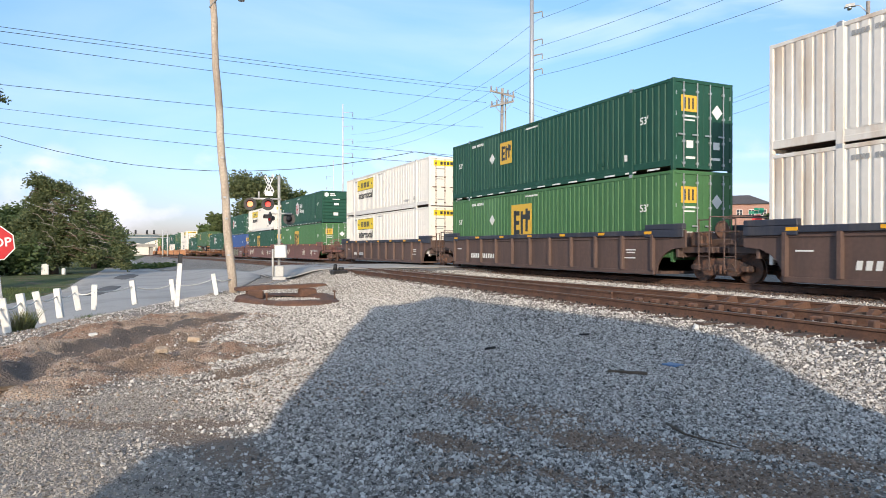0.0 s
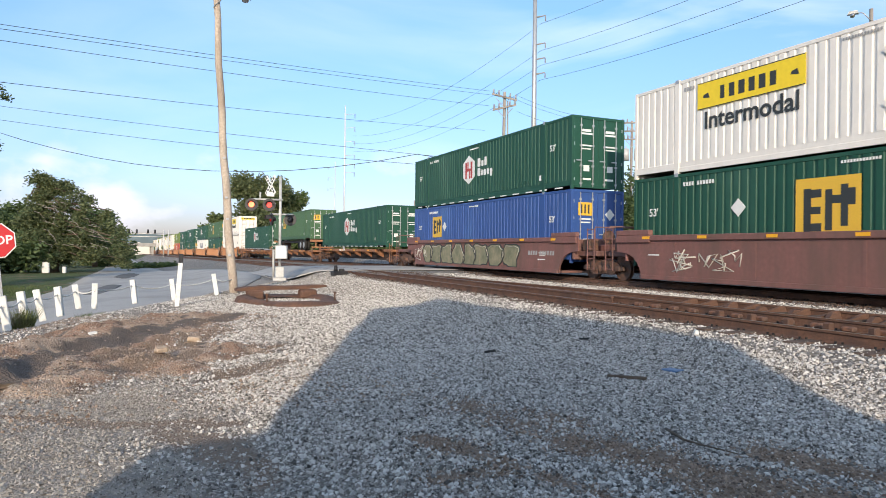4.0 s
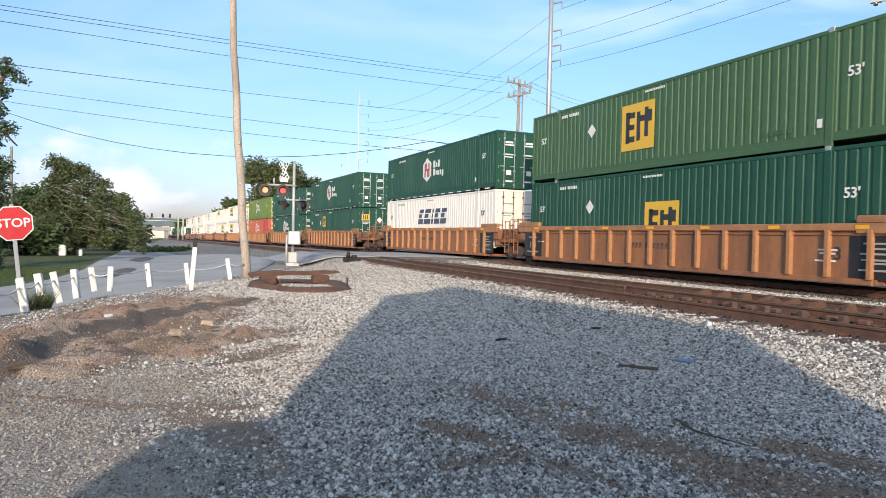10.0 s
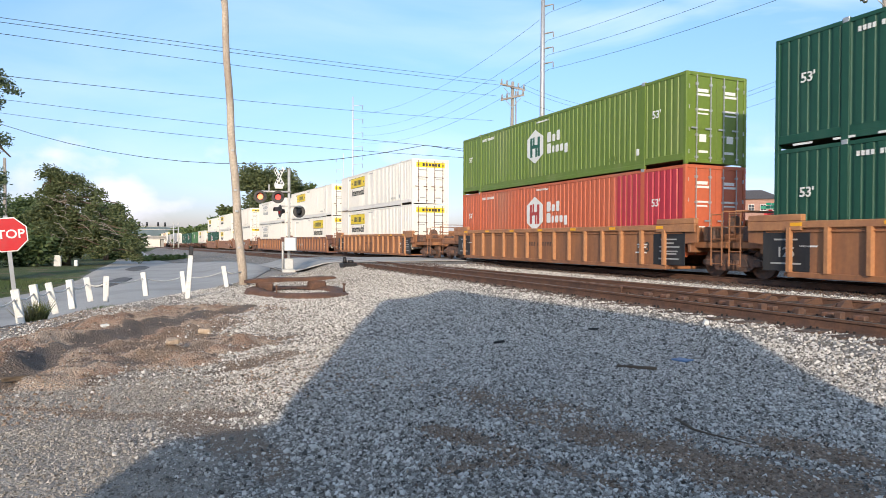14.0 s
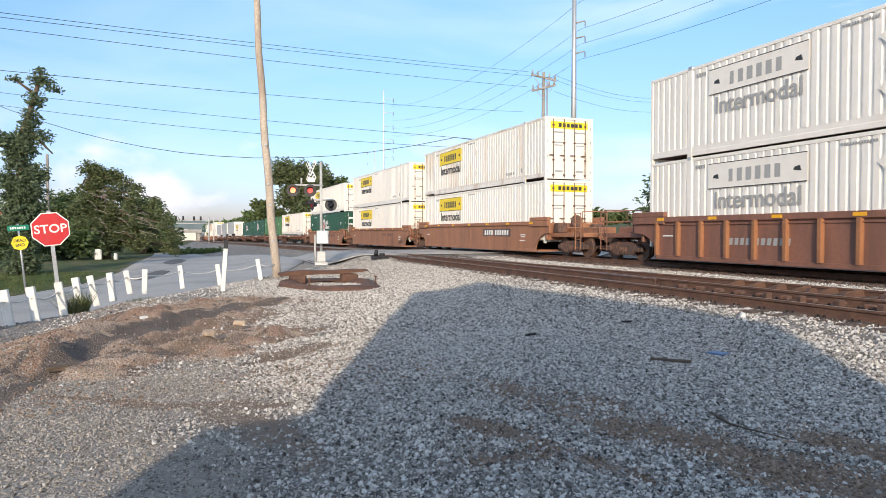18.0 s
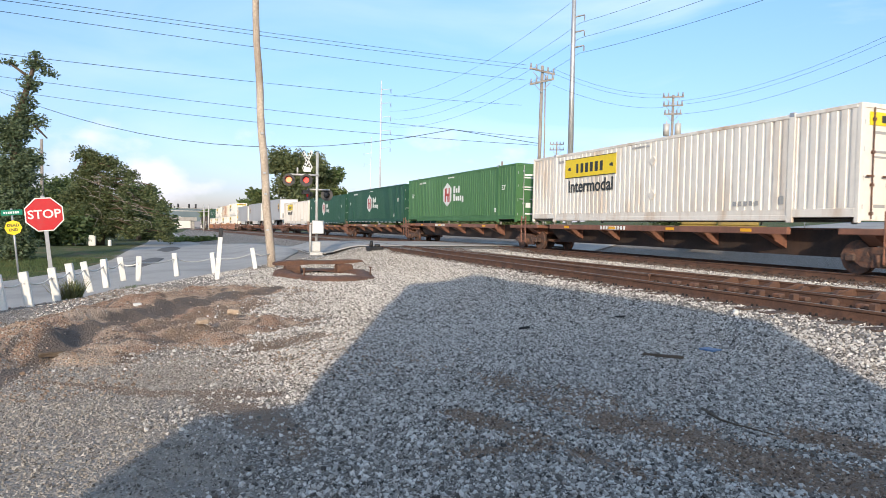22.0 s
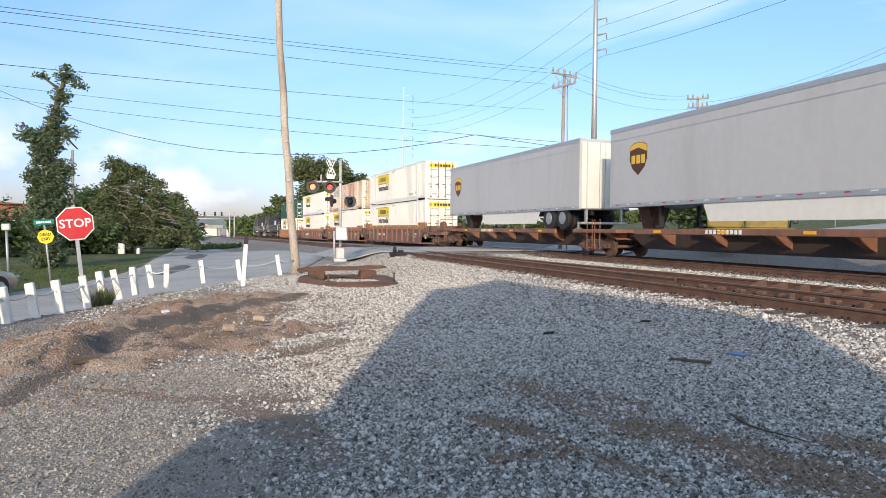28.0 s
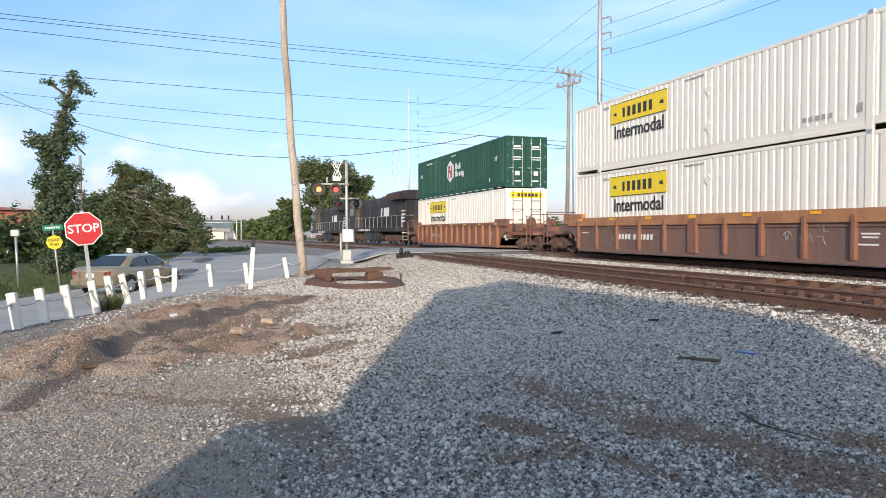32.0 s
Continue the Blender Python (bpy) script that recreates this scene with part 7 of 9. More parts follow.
def rusty_ring():
    """A half-buried rusted ring of steel with a flange, in the gravel."""
    t = thing("rusted_ring", "half-buried rusted steel ring lying in gravel", "scrap metal", m=pose(3.45, 18.7, 0.02, 2, 0, 8))
    random.seed(3)
    bm = bmesh.new()
    n = 40
    prof = ((1.04, -0.06), (1.0, 0.04), (0.93, 0.075), (0.80, 0.08), (0.68, 0.04), (0.62, -0.06))
    rings = []
    for i in range(n):
        a = 2 * math.pi * i / n
        k = 1 + 0.05 * math.sin(3 * a) + 0.035 * math.sin(5 * a) + 0.03 * random.random()
        rings.append([bm.verts.new((1.32 * r * k * math.cos(a), 1.75 * r * k * math.sin(a), z * (1 + 0.55 * math.sin(a + 3.6) + 0.3 * math.sin(3 * a)))) for r, z in prof])
    for i in range(n):
        for j in range(len(prof) - 1):
            bm.faces.new((rings[i][j], rings[(i + 1) % n][j], rings[(i + 1) % n][j + 1], rings[i][j + 1]))
    part("ring_body", bm, "rail_rust", t)
    for x in (-0.95, 0.95):
        bm = bmesh.new()
        rod(bm, (x, -0.9, 0.05), (x, -0.9, 0.26), 0.025, seg=8)
        rod(bm, (x, -0.9, 0.26), (x, -0.9, 0.30), 0.045, seg=6)
        part("bolt", bm, "rail_rust", t)
    bm = bmesh.new()
    prism(bm, [(-1.30, 0.20), (-0.8, 0.18), (-0.2, 0.22), (0.5, 0.21), (1.2, 0.25), (1.42, 0.28), (1.40, 0.32), (0.9, 0.33), (0.2, 0.31), (-0.5, 0.34), (-1.0, 0.31), (-1.28, 0.27)], 0.85, 1.15, "y")
    for x0, x1 in ((-1.0, -0.55), (0.55, 1.05)):
        box(bm, x0, x1, 0.70, 1.05, -0.05, 0.21, 0.05)
    part("cross_bar", bm, "rail_rust", t)


rusty_ring()


# ---- poles and wires in the distance ----
def wire(name_pts, sag, r=0.0095, over=0.0, last=None):
    a, b = Vector(name_pts[0]), Vector(name_pts[1])
    bm = bmesh.new()
    n = 16
    fs = [-over + (1 + over) * i / n for i in range(n + 1)]
    tube(bm, [a + (b - a) * f - Vector((0, 0, sag * 4 * f * (1 - f))) for f in fs] + ([Vector(last)] if last else []), r, 5)
    return solid("overhead_wire", bm, "wire", "thin dark overhead wire hanging between poles", "wire", "overhead wires")


def steel_pole(az, dist, top, r, arm_z, side, reach, label, paint="steel"):
    p = polar(az, dist)
    t = thing("transmission_pole", label, "transmission pole", "steel transmission poles", pose(p.x, p.y, 0, 0, 0, -az))
    bm = bmesh.new()
    rod(bm, (0, 0, -0.5), (0, 0, top), r, r * 0.5, 14)
    part("steel_shaft", bm, paint, t)
    for z in arm_z:
        bm = bmesh.new()
        rod(bm, (0, 0, z - 0.25), (side * reach, 0, z), r * 0.28, r * 0.16, 8)
        a = part("cross_arm", bm, "grey_wood" if paint == "steel" else paint, t)
        bm = bmesh.new()
        for k in range(5):
            rod(bm, (side * reach, 0, z - 0.1 - k * reach * 0.09), (side * reach, 0, z - 0.1 - k * reach * 0.09 - 0.1), reach * 0.055, seg=8)
        part("insulator_string", bm, "insulator", a)
    return p


MONO = steel_pole(31.2, 85.0, 42.0, 0.42, (24.3, 26.2, 28.1, 31.6), 1, 1.35, "tall grey steel transmission pole with short arms")
TOWER = steel_pole(14.85, 165.0, 37.0, 0.28, (35.0, 31.6, 28.2, 24.8, 22.5, 20.5), 1, 2.4, "far grey steel transmission pole with many arms", "pale_steel")
steel_pole(14.05, 250.0, 34.0, 0.25, (32.0, 28.0, 24.0), -1, 2.6, "distant grey transmission pole", "pale_steel")


def wood_pole(az, dist, top, lean=0.0, cross=(), trans=0, double=False, bare=False):
    p = polar(az, dist)
    t = thing("utility_pole", "grey wooden utility pole with crossarms" if cross else "bare distant wooden pole", "utility pole", "utility poles", pose(p.x, p.y, 0, 0, lean, -az))
    bm = bmesh.new()
    rod(bm, (0, 0, -0.4), (0, 0, top), 0.15, 0.10, 10)
    part("pole_shaft", bm, "grey_wood", t)
    if double:
        bm = bmesh.new()
        rod(bm, (0.45, 0.1, -0.4), (0.22, 0.1, top - 0.6), 0.05, 0.04, 8)
        part("stub_pole", bm, "grey_wood", t)
    for z, w, tilt in cross:
        bm = bmesh.new()
        prism(bm, [(-w, z - 0.06 + tilt), (w, z - 0.06 - tilt), (w, z + 0.06 - tilt), (-w, z + 0.06 + tilt)], -0.22, -0.12, "y")
        arm = part("cross_arm", bm, "grey_wood", t)
        for x in (-w + 0.1, -w * 0.45, w * 0.45, w - 0.1):
            bm = bmesh.new()
            zz = z + 0.06 - tilt * x / w
            rod(bm, (x, -0.17, zz), (x, -0.17, zz + 0.3), 0.07, 0.05, 8)
            part("insulator", bm, "insulator", arm)
        bm = bmesh.new()
        for s in (-1, 1):
            rod(bm, (0, -0.2, z - 0.7), (s * w * 0.7, -0.2, z - 0.05), 0.025, seg=6)
        part("arm_brace", bm, "steel", arm)
    for i in range(trans):
        bm = bmesh.new()
        x = (-0.45, 0.45, 0.0)[i]
        rod(bm, (x, -0.2, top - 3.4), (x, -0.2, top - 2.4), 0.26, seg=12)
        rod(bm, (x, -0.2, top - 2.4), (x, -0.2, top - 2.15), 0.05, seg=6)
        part("transformer", bm, "alu", t, "grey transformer can")
    return p


P2 = wood_pole(28.5, 45.0, 12.3, 0.6, ((11.9, 0.85, 0.22), (11.2, 0.8, -0.18)), double=True)
P3 = wood_pole(39.3, 58.0, 12.6, 0.4, ((12.4, 0.85, 0.0), (11.7, 0.8, 0.0), (11.0, 0.7, 0.0)), trans=2)
wood_pole(30.0, 95.0, 13.6, 0.3, ((13.2, 1.0, 0), (12.4, 1.0, 0)))
wood_pole(25.4, 75.0, 8.8)
wood_pole(20.9, 120.0, 10.4)


def lamp_pole():
    p = polar(56.4, 44.0)
    t = thing("street_lamp", "tall wooden pole with a street lamp arm", "street lamp", m=pose(p.x, p.y, 0, 0, 0, -56.4))
    bm = bmesh.new()
    rod(bm, (0, 0, -0.4), (0, 0, 15.3), 0.15, 0.10, 10)
    part("pole_shaft", bm, "grey_wood", t)
    bm = bmesh.new()
    tube(bm, [(0, -0.1, 14.6), (-0.4, -0.15, 15.1), (-0.75, -0.2, 15.15)], 0.03)
    arm = part("lamp_arm", bm, "steel", t)
    bm = bmesh.new()
    prism(bm, [(-1.15, 15.08), (-0.6, 15.08), (-0.65, 15.26), (-1.05, 15.24)], -0.34, -0.06, "y")
    part("lamp_head", bm, "alu", arm, "grey street lamp head")
    bm = bmesh.new()
    rod(bm, (-0.9, -0.2, 15.09), (-0.9, -0.2, 14.92), 0.16, 0.10, 12)
    part("lamp_lens", bm, "lens_glass", arm)


lamp_pole()
wood_pole(-11.0, 60.0, 7.6)


def edge(az, el, dist):
    p = polar(az, dist)
    return Vector((p.x, p.y, 1.5 + dist * math.tan(radians(el))))


def wires():
    end = P2 + Vector((0, 0, 0))
    ends3 = [Vector((end.x - 1.0, end.y, 12.25)), Vector((end.x + 0.9, end.y, 12.0)), Vector((end.x - 1.1, end.y, 11.25))]
    for (el, sag), e in zip(((15.75, 0.15), (15.45, 0.15), (14.75, 0.2)), ends3):
        a = edge(-10.6, el, 26.0)
        wire((a + (a - e) * 0.35, e), sag)
    # lower lines that cross to the far side
    for el0, az1, el1, d1, sag in ((11.96, 27.0, 10.3, 60.0, 0.3),):
        a, e = edge(-10.6, el0, 30.0), edge(az1, el1, d1)
        wire((a + (a - e) * 0.3, e), sag, 0.011)
    wire((edge(-16.0, 10.01, 59.0), edge(28.4, 7.55, 45.2)), 0.2, 0.014, 0.2)
    wire((edge(-16.0, 9.20, 59.0), edge(28.4, 6.95, 45.2)), 0.5, 0.014, 0.2)
    wire((edge(-16.0, 9.86, 57.0), edge(21.1, 8.22, 40.0)), 2.7, 0.018, 0.2, edge(28.45, 7.1, 44.9))
    for z in (12.2, 11.9, 11.1):
        wire((Vector((P2.x + 1.0, P2.y, z)), Vector((P3.x - 0.9, P3.y, z + 0.4))), 0.5)
        wire((Vector((P3.x + 0.9, P3.y, z)), polar(56.4, 44.0, z + 1.0)), 0.8)
    for z in (24.3, 26.2, 28.1, 31.6):
        a = MONO + Vector((1.2, 0.4, z - 0.7))
        wire((a, a + Vector((5, -70, 0))), 1.6, 0.02)
        b = TOWER + Vector((2.2, 0, z + 1.5))
        wire((a, b), 3.0, 0.02)


wires()


# ---- trees ----
def leaf_cloud(name, blobs, count, size, mat, parent, seed, droop=0.0):
    """Many small leaf blades scattered through uneven clumps; blobs: (x, y, z, rx, rz)."""
    rng = np.random.default_rng(seed)
    b = np.array(blobs, float)
    vol = b[:, 3] ** 2 * b[:, 4]
    pick = rng.choice(len(b), count, p=vol / vol.sum())
    d = rng.normal(size=(count, 3))
    d /= np.linalg.norm(d, axis=1)[:, None]
    r = rng.random(count) ** 0.42
    r *= 1 + 0.35 * np.sin(d[:, 0] * 9 + pick) * np.sin(d[:, 2] * 8 + pick * 2)
    c = b[pick, :3] + d * r[:, None] * np.stack((b[pick, 3], b[pick, 3], b[pick, 4]), -1)
    c[:, 2] -= droop * rng.random(count) * np.hypot(d[:, 0], d[:, 1])
    u = rng.normal(size=(count, 3))
    u[:, 2] *= 0.5
    u /= np.linalg.norm(u, axis=1)[:, None]
    v = np.cross(u, rng.normal(size=(count, 3)))
    v /= np.linalg.norm(v, axis=1)[:, None]
    s = size * (0.6 + 0.8 * rng.random(count))[:, None]
    verts = np.stack((c - u * s, c + v * s * 0.45, c + u * s, c - v * s * 0.45), 1).reshape(-1, 3)
    f = np.arange(count * 4).reshape(-1, 4)
    ob = new(name, big_mesh(name, verts, f, mat))
    ob.parent = parent
    return ob


def tree(p, h, spread, seed, label, mat="leaf", leaves=9000, size=0.22, trunk=0.35, low=0.25, dead=0, cat="tree", group="trees", shape=1.0, cone=False):
    random.seed(seed)
    t = thing("tree", label, cat, group, pose(p.x, p.y, float(height(p.x, p.y)) - 0.03))
    bm = bmesh.new()
    rod(bm, (0, 0, -0.3), (0.1, 0, h * 0.25), trunk, trunk * 0.75, 10)
    rod(bm, (0.1, 0, h * 0.25), (0.0, 0.1, h * 0.6), trunk * 0.75, trunk * 0.35, 10)
    part("trunk", bm, "bark", t)
    blobs = []
    n = 16
    for i in range(n):
        a = 2 * math.pi * i / n + random.uniform(-0.3, 0.3)
        zf = random.uniform(low, 0.92)
        reach = spread * (1 - abs(zf - 0.45) * shape) * random.uniform(0.55, 0.95)
        if cone:
            reach = spread * (1.08 - zf) * random.uniform(0.75, 1.0)
        tip = (reach * math.cos(a), reach * math.sin(a), h * zf)
        if i % 2 == 0:
            bm = bmesh.new()
            mid = (tip[0] * 0.45, tip[1] * 0.45, h * (0.25 + 0.5 * (zf - 0.2)))
            rod(bm, (0, 0, h * 0.22 + zf * 1.2), mid, trunk * 0.35, trunk * 0.22, 7)
            rod(bm, mid, tip, trunk * 0.22, 0.03, 7)
            part("limb", bm, "bark", t)
        blobs.append((*tip, spread * random.uniform(0.24, 0.40), h * random.uniform(0.08, 0.14)))
    blobs += [(0, 0, h * 0.62, spread * (0.36 if cone else 0.55), h * 0.26), (0, 0, h * 0.86, spread * (0.16 if cone else 0.28), h * 0.12)]
    if cone:
        blobs.append((0, 0, h * 0.36, spread * 0.62, h * 0.2))
    leaf_cloud("crown", blobs, leaves, size, mat, t, seed, droop=spread * 0.12)
    for i in range(dead):
        a = random.uniform(-2.6, -0.4)
        z = h * random.uniform(0.3, 0.75)
        bm = bmesh.new()
        q = Vector((spread * 0.5 * math.cos(a), spread * 0.9 * math.sin(a), z))
        e = q + Vector((random.uniform(-0.9, 0.9), -0.6, random.uniform(-0.9, 0.3)))
        tube(bm, [q * 0.8, q, q.lerp(e, 0.6) + Vector((0, 0, 0.12)), e], 0.028, 5, 0.008)
        part("dead_branch", bm, "dead_wood", t)
    return t


def drooping_tree():
    """A broad old tree whose layered boughs hang lower on the railway side."""
    p = polar(-7.2, 61.0)
    random.seed(31)
    t = thing("tree", "broad olive green tree with drooping boughs and dead twigs", "tree", "trees", pose(p.x, p.y, float(height(p.x, p.y)) - 0.03))
    bm = bmesh.new()
    tube(bm, [(0, 0, -0.3), (0.05, 0, 1.2), (-0.2, 0.1, 3.0), (-0.7, 0, 5.0), (-1.2, 0, 7.0)], 0.42, 9, 0.06)
    part("trunk", bm, "bark", t)
    blobs = []
    for i in range(96):
        z = 0.9 + 7.0 * (i + random.random()) / 96
        right = float(np.interp(z, [1, 2.5, 4.5, 6, 7.2, 7.9], [5.4, 5.4, 4.5, 2.9, 1.0, -0.6]))
        left = float(np.interp(z, [1, 3, 5, 6.4, 7.4], [-2.7, -3.1, -2.5, -2.4, -1.7]))
        f = random.random() ** 0.8
        out = random.random() < 0.5
        x = right - f * f * (right - left) * 0.6 if out else left + f * (right - left) * 0.7
        deep = 3.2 * (1 - z / 8.5)
        y = random.uniform(-deep, deep * 0.7)
        blobs.append((x, y, z, random.uniform(0.45, 0.85), random.uniform(0.20, 0.36)))
        if i % 3 == 0:
            bm = bmesh.new()
            zr = min(6.5, z + random.uniform(0.2, 1.1))
            root = Vector((-0.05 - 0.17 * zr, 0, zr))
            tip = Vector((x, y, z))
            tube(bm, [root, root.lerp(tip, 0.5) + Vector((0, 0, 0.3)), tip, tip + Vector((0.3 if x > 0 else -0.2, -0.1, -0.35))], 0.085, 6, 0.015)
            part("limb", bm, "bark", t)
    for x, y, z, r, h in ((-0.3, 0.3, 2.2, 2.0, 1.2), (-0.6, 0.2, 3.8, 1.6, 1.3), (-1.0, 0.1, 5.4, 0.9, 1.0), (2.2, 0.3, 2.2, 1.6, 0.9)):
        blobs.append((x, y, z, r, h))
    leaf_cloud("crown", blobs, 40000, 0.115, "leaf_broad", t, 31, droop=0.75)
    for i in range(34):
        z = random.uniform(2.0, 5.6)
        x = random.uniform(-1.2, float(np.interp(z, [2, 4.5, 6], [4.2, 2.8, 0.8])))
        q = Vector((x, -3.3 * (1 - z / 8.5) - 0.25, z))
        e = q + Vector((random.uniform(-0.3, 0.9), -0.35, random.uniform(-0.8, 0.1)))
        bm = bmesh.new()
        tube(bm, [q + Vector((-0.4, 0.5, 0.1)), q, q.lerp(e, 0.6) + Vector((0, 0, 0.1)), e], 0.026, 5, 0.008)
        part("dead_branch", bm, "dead_wood", t)


drooping_tree()
tree(polar(-4.5, 80.0), 6.6, 3.6, 32, "dark green spreading tree by the road", "leaf_dark", 8000, 0.18, 0.3, 0.12)
tree(polar(-10.4, 72.0), 6.4, 4.0, 33, "bushy dark green tree behind the verge", "leaf_dark", 8000, 0.18, 0.3, 0.10)
tree(polar(8.0, 128.0), 16.4, 6.4, 34, "large round green tree beyond the crossing", "leaf_broad", 22000, 0.30, 0.5, 0.3, shape=0.6)
tree(polar(5.0, 150.0), 9.4, 4.2, 35, "green tree beyond the railway", "leaf", 10000, 0.42, 0.45, 0.12)
tree(polar(10.3, 130.0), 12.4, 4.0, 36, "airy green tree beyond the railway", "leaf_bright", 6500, 0.42, 0.35, 0.2)
for i, (az, d, h) in enumerate(((4.3, 178, 8.6), (3.6, 196, 8.0), (3.0, 220, 7.8), (2.3, 245, 8.2), (1.6, 275, 8.8), (1.0, 300, 9.2))):
    tree(polar(az, d), h, h * 0.62, 40 + i, "rounded green tree in a far row", "leaf_bright", 4500, 0.6, 0.35, 0.1)


def ivy_tree():
    p = polar(-12.6, 41.0)
    random.seed(77)
    t = thing("ivy_clad_tree", "tall narrow dead trunk overgrown with dark ivy", "tree", m=pose(p.x, p.y, float(height(p.x, p.y))) @ Matrix.Scale(1.29, 4))
    pts = [(0, 0, -0.2), (0.05, 0, 3.0), (-0.1, 0, 5.2), (0.35, 0, 6.8), (0.75, 0, 8.3)]
    bm = bmesh.new()
    for i in range(4):
        rod(bm, pts[i], pts[i + 1], 0.26 - i * 0.05, 0.21 - i * 0.05, 9)
    part("trunk", bm, "bark", t)
    for a, b in (((0, 0, 4.6), (-0.9, 0.1, 5.6)), ((0.2, 0, 6.0), (1.1, 0, 5.0)), ((0.5, 0, 7.4), (-0.3, 0, 8.0))):
        bm = bmesh.new()
        rod(bm, a, b, 0.07, 0.03, 7)
        part("limb", bm, "bark", t)
    blobs = [(0, 0, 0.6, 0.75, 0.8), (0.1, 0, 1.8, 0.65, 0.8), (-0.1, 0, 2.9, 0.6, 0.6), (0.1, 0, 3.6, 0.8, 0.6), (0.55, 0, 4.2, 0.5, 0.4), (-0.45, 0, 3.9, 0.5, 0.4), (0.5, 0, 2.7, 0.5, 0.5), (-0.5, 0, 2.0, 0.5, 0.6), (0.1, 0, 5.2, 0.6, 0.4),
             (-0.1, 0, 4.6, 0.55, 0.5), (-0.55, 0, 5.5, 0.6, 0.35), (0.1, 0, 5.6, 0.45, 0.5), (0.75, 0, 5.7, 0.4, 0.3), (0.35, 0, 6.4, 0.4, 0.5), (0.5, 0, 7.2, 0.42, 0.4),
             (0.05, 0, 2.4, 0.75, 0.9), (-0.2, 0, 3.3, 0.55, 0.5), (0.3, 0, 4.1, 0.5, 0.4), (-0.25, 0, 5.0, 0.45, 0.45), (0.2, 0, 5.9, 0.4, 0.45), (0.75, 0, 8.0, 0.5, 0.3), (-0.2, 0, 8.0, 0.32, 0.14), (1.2, 0, 7.7, 0.35, 0.15), (0.7, 0, 8.4, 0.3, 0.15), (-0.9, 0, 5.9, 0.25, 0.12)]
    leaf_cloud("ivy", blobs, 27000, 0.07, "leaf_ivy", t, 78, droop=0.12)


ivy_tree()


def hedge(name, az0, az1, dist, h, seed, label, mat="leaf_dark", n=9, leaves=7000, size=0.2):
    random.seed(seed)
    p = polar((az0 + az1) / 2, dist)
    t = thing(name, label, "bushes", m=pose(p.x, p.y, float(height(p.x, p.y))))
    blobs = []
    for i in range(n):
        q = polar(az0 + (az1 - az0) * i / (n - 1), dist + random.uniform(-1.5, 1.5)) - p
        hh = h * random.uniform(0.6, 1.0)
        blobs.append((q.x, q.y, hh * 0.5, max(0.8, h * 0.42), hh * 0.55))
    leaf_cloud("foliage", blobs, leaves, size, mat, t, seed)
    for b in blobs:
        bm = bmesh.new()
        rod(bm, (b[0], b[1], -0.1), (b[0] + 0.1, b[1], b[2]), 0.06, 0.03, 6)
        part("stem", bm, "bark", t)


hedge("shrub_row", -24, -14.5, 52.0, 3.9, 51, "dark green shrubs below the ivy tree")
hedge("shrub_row", -14.5, -9.0, 60.0, 3.8, 52, "dark green shrubs behind the lawn")
hedge("shrub_row", -4.8, -2.6, 90.0, 4.2, 53, "shady green bushes along the far road", size=0.3)
hedge("tree_line", 50.5, 66, 150.0, 4.5, 54, "distant green tree line beyond the railway", "leaf_bright", 12, 6000, 0.7)
hedge("tree_line", 33, 45, 170.0, 5.0, 55, "distant green tree line beyond the poles", "leaf", 12, 6000, 0.7)
hedge("tree_line", 10.5, 30, 200.0, 7.0, 56, "distant green tree line behind the train", "leaf", 16, 8000, 0.8)
hedge("weed_clump", -2.2, 1.0, 72.0, 0.7, 57, "scrubby weeds on the gravel island", "leaf_bright", 9, 2500, 0.14)
hedge("tree", 39.6, 41.4, 58.0, 7.2, 58, "dense dark green tree by the houses", "leaf_dark", 4, 12000, 0.2)


# ---- buildings beyond ----
def house(name, label, az, dist, w, d, h, roof_h, wall, roof_mat, turn, rows, cols, hip=True):
    p = polar(az, dist)
    t = thing(name, label, "building", m=pose(p.x, p.y, float(height(p.x, p.y)) - 0.3, 0, 0, turn))
    bm = bmesh.new()
    box(bm, -w / 2, w / 2, -d / 2, d / 2, 0, h)
    wl_ = part("wall", bm, wall, t)
    bm = bmesh.new()
    e = 0.5
    k = w / 2 - (d / 2 if hip else -e)
    a = [bm.verts.new(q) for q in ((-w / 2 - e, -d / 2 - e, h), (w / 2 + e, -d / 2 - e, h), (w / 2 + e, d / 2 + e, h), (-w / 2 - e, d / 2 + e, h), (-k, 0, h + roof_h), (k, 0, h + roof_h))]
    for q in ((0, 1, 5, 4), (1, 2, 5), (2, 3, 4, 5), (3, 0, 4), (3, 2, 1, 0)):
        bm.faces.new([a[i] for i in q])
    rf = part("roof", bm, roof_mat, t)
    bm = bmesh.new()
    box(bm, -0.5, 0.5, -0.4, 0.4, h + roof_h - 0.6, h + roof_h + 0.5, 0.02)
    part("chimney", bm, wall, rf)
    for r in range(rows):
        for c in range(cols):
            x = -w / 2 + (c + 0.5) * w / cols
            z = 1.0 + r * (h / rows) * 0.98
            bm = bmesh.new()
            box(bm, x - 0.62, x + 0.62, -d / 2 - 0.06, -d / 2 - 0.005, z - 0.08, z + 1.42)
            wd = part("window", bm, "trim", t)
            bm = bmesh.new()
            for sx in (-0.29, 0.29):
                for sz in (0.35, 1.02):
                    box(bm, x + sx - 0.26, x + sx + 0.26, -d / 2 - 0.075, -d / 2 - 0.055, z + sz - 0.31, z + sz + 0.31)
            part("pane", bm, "pane", wd)
    return t


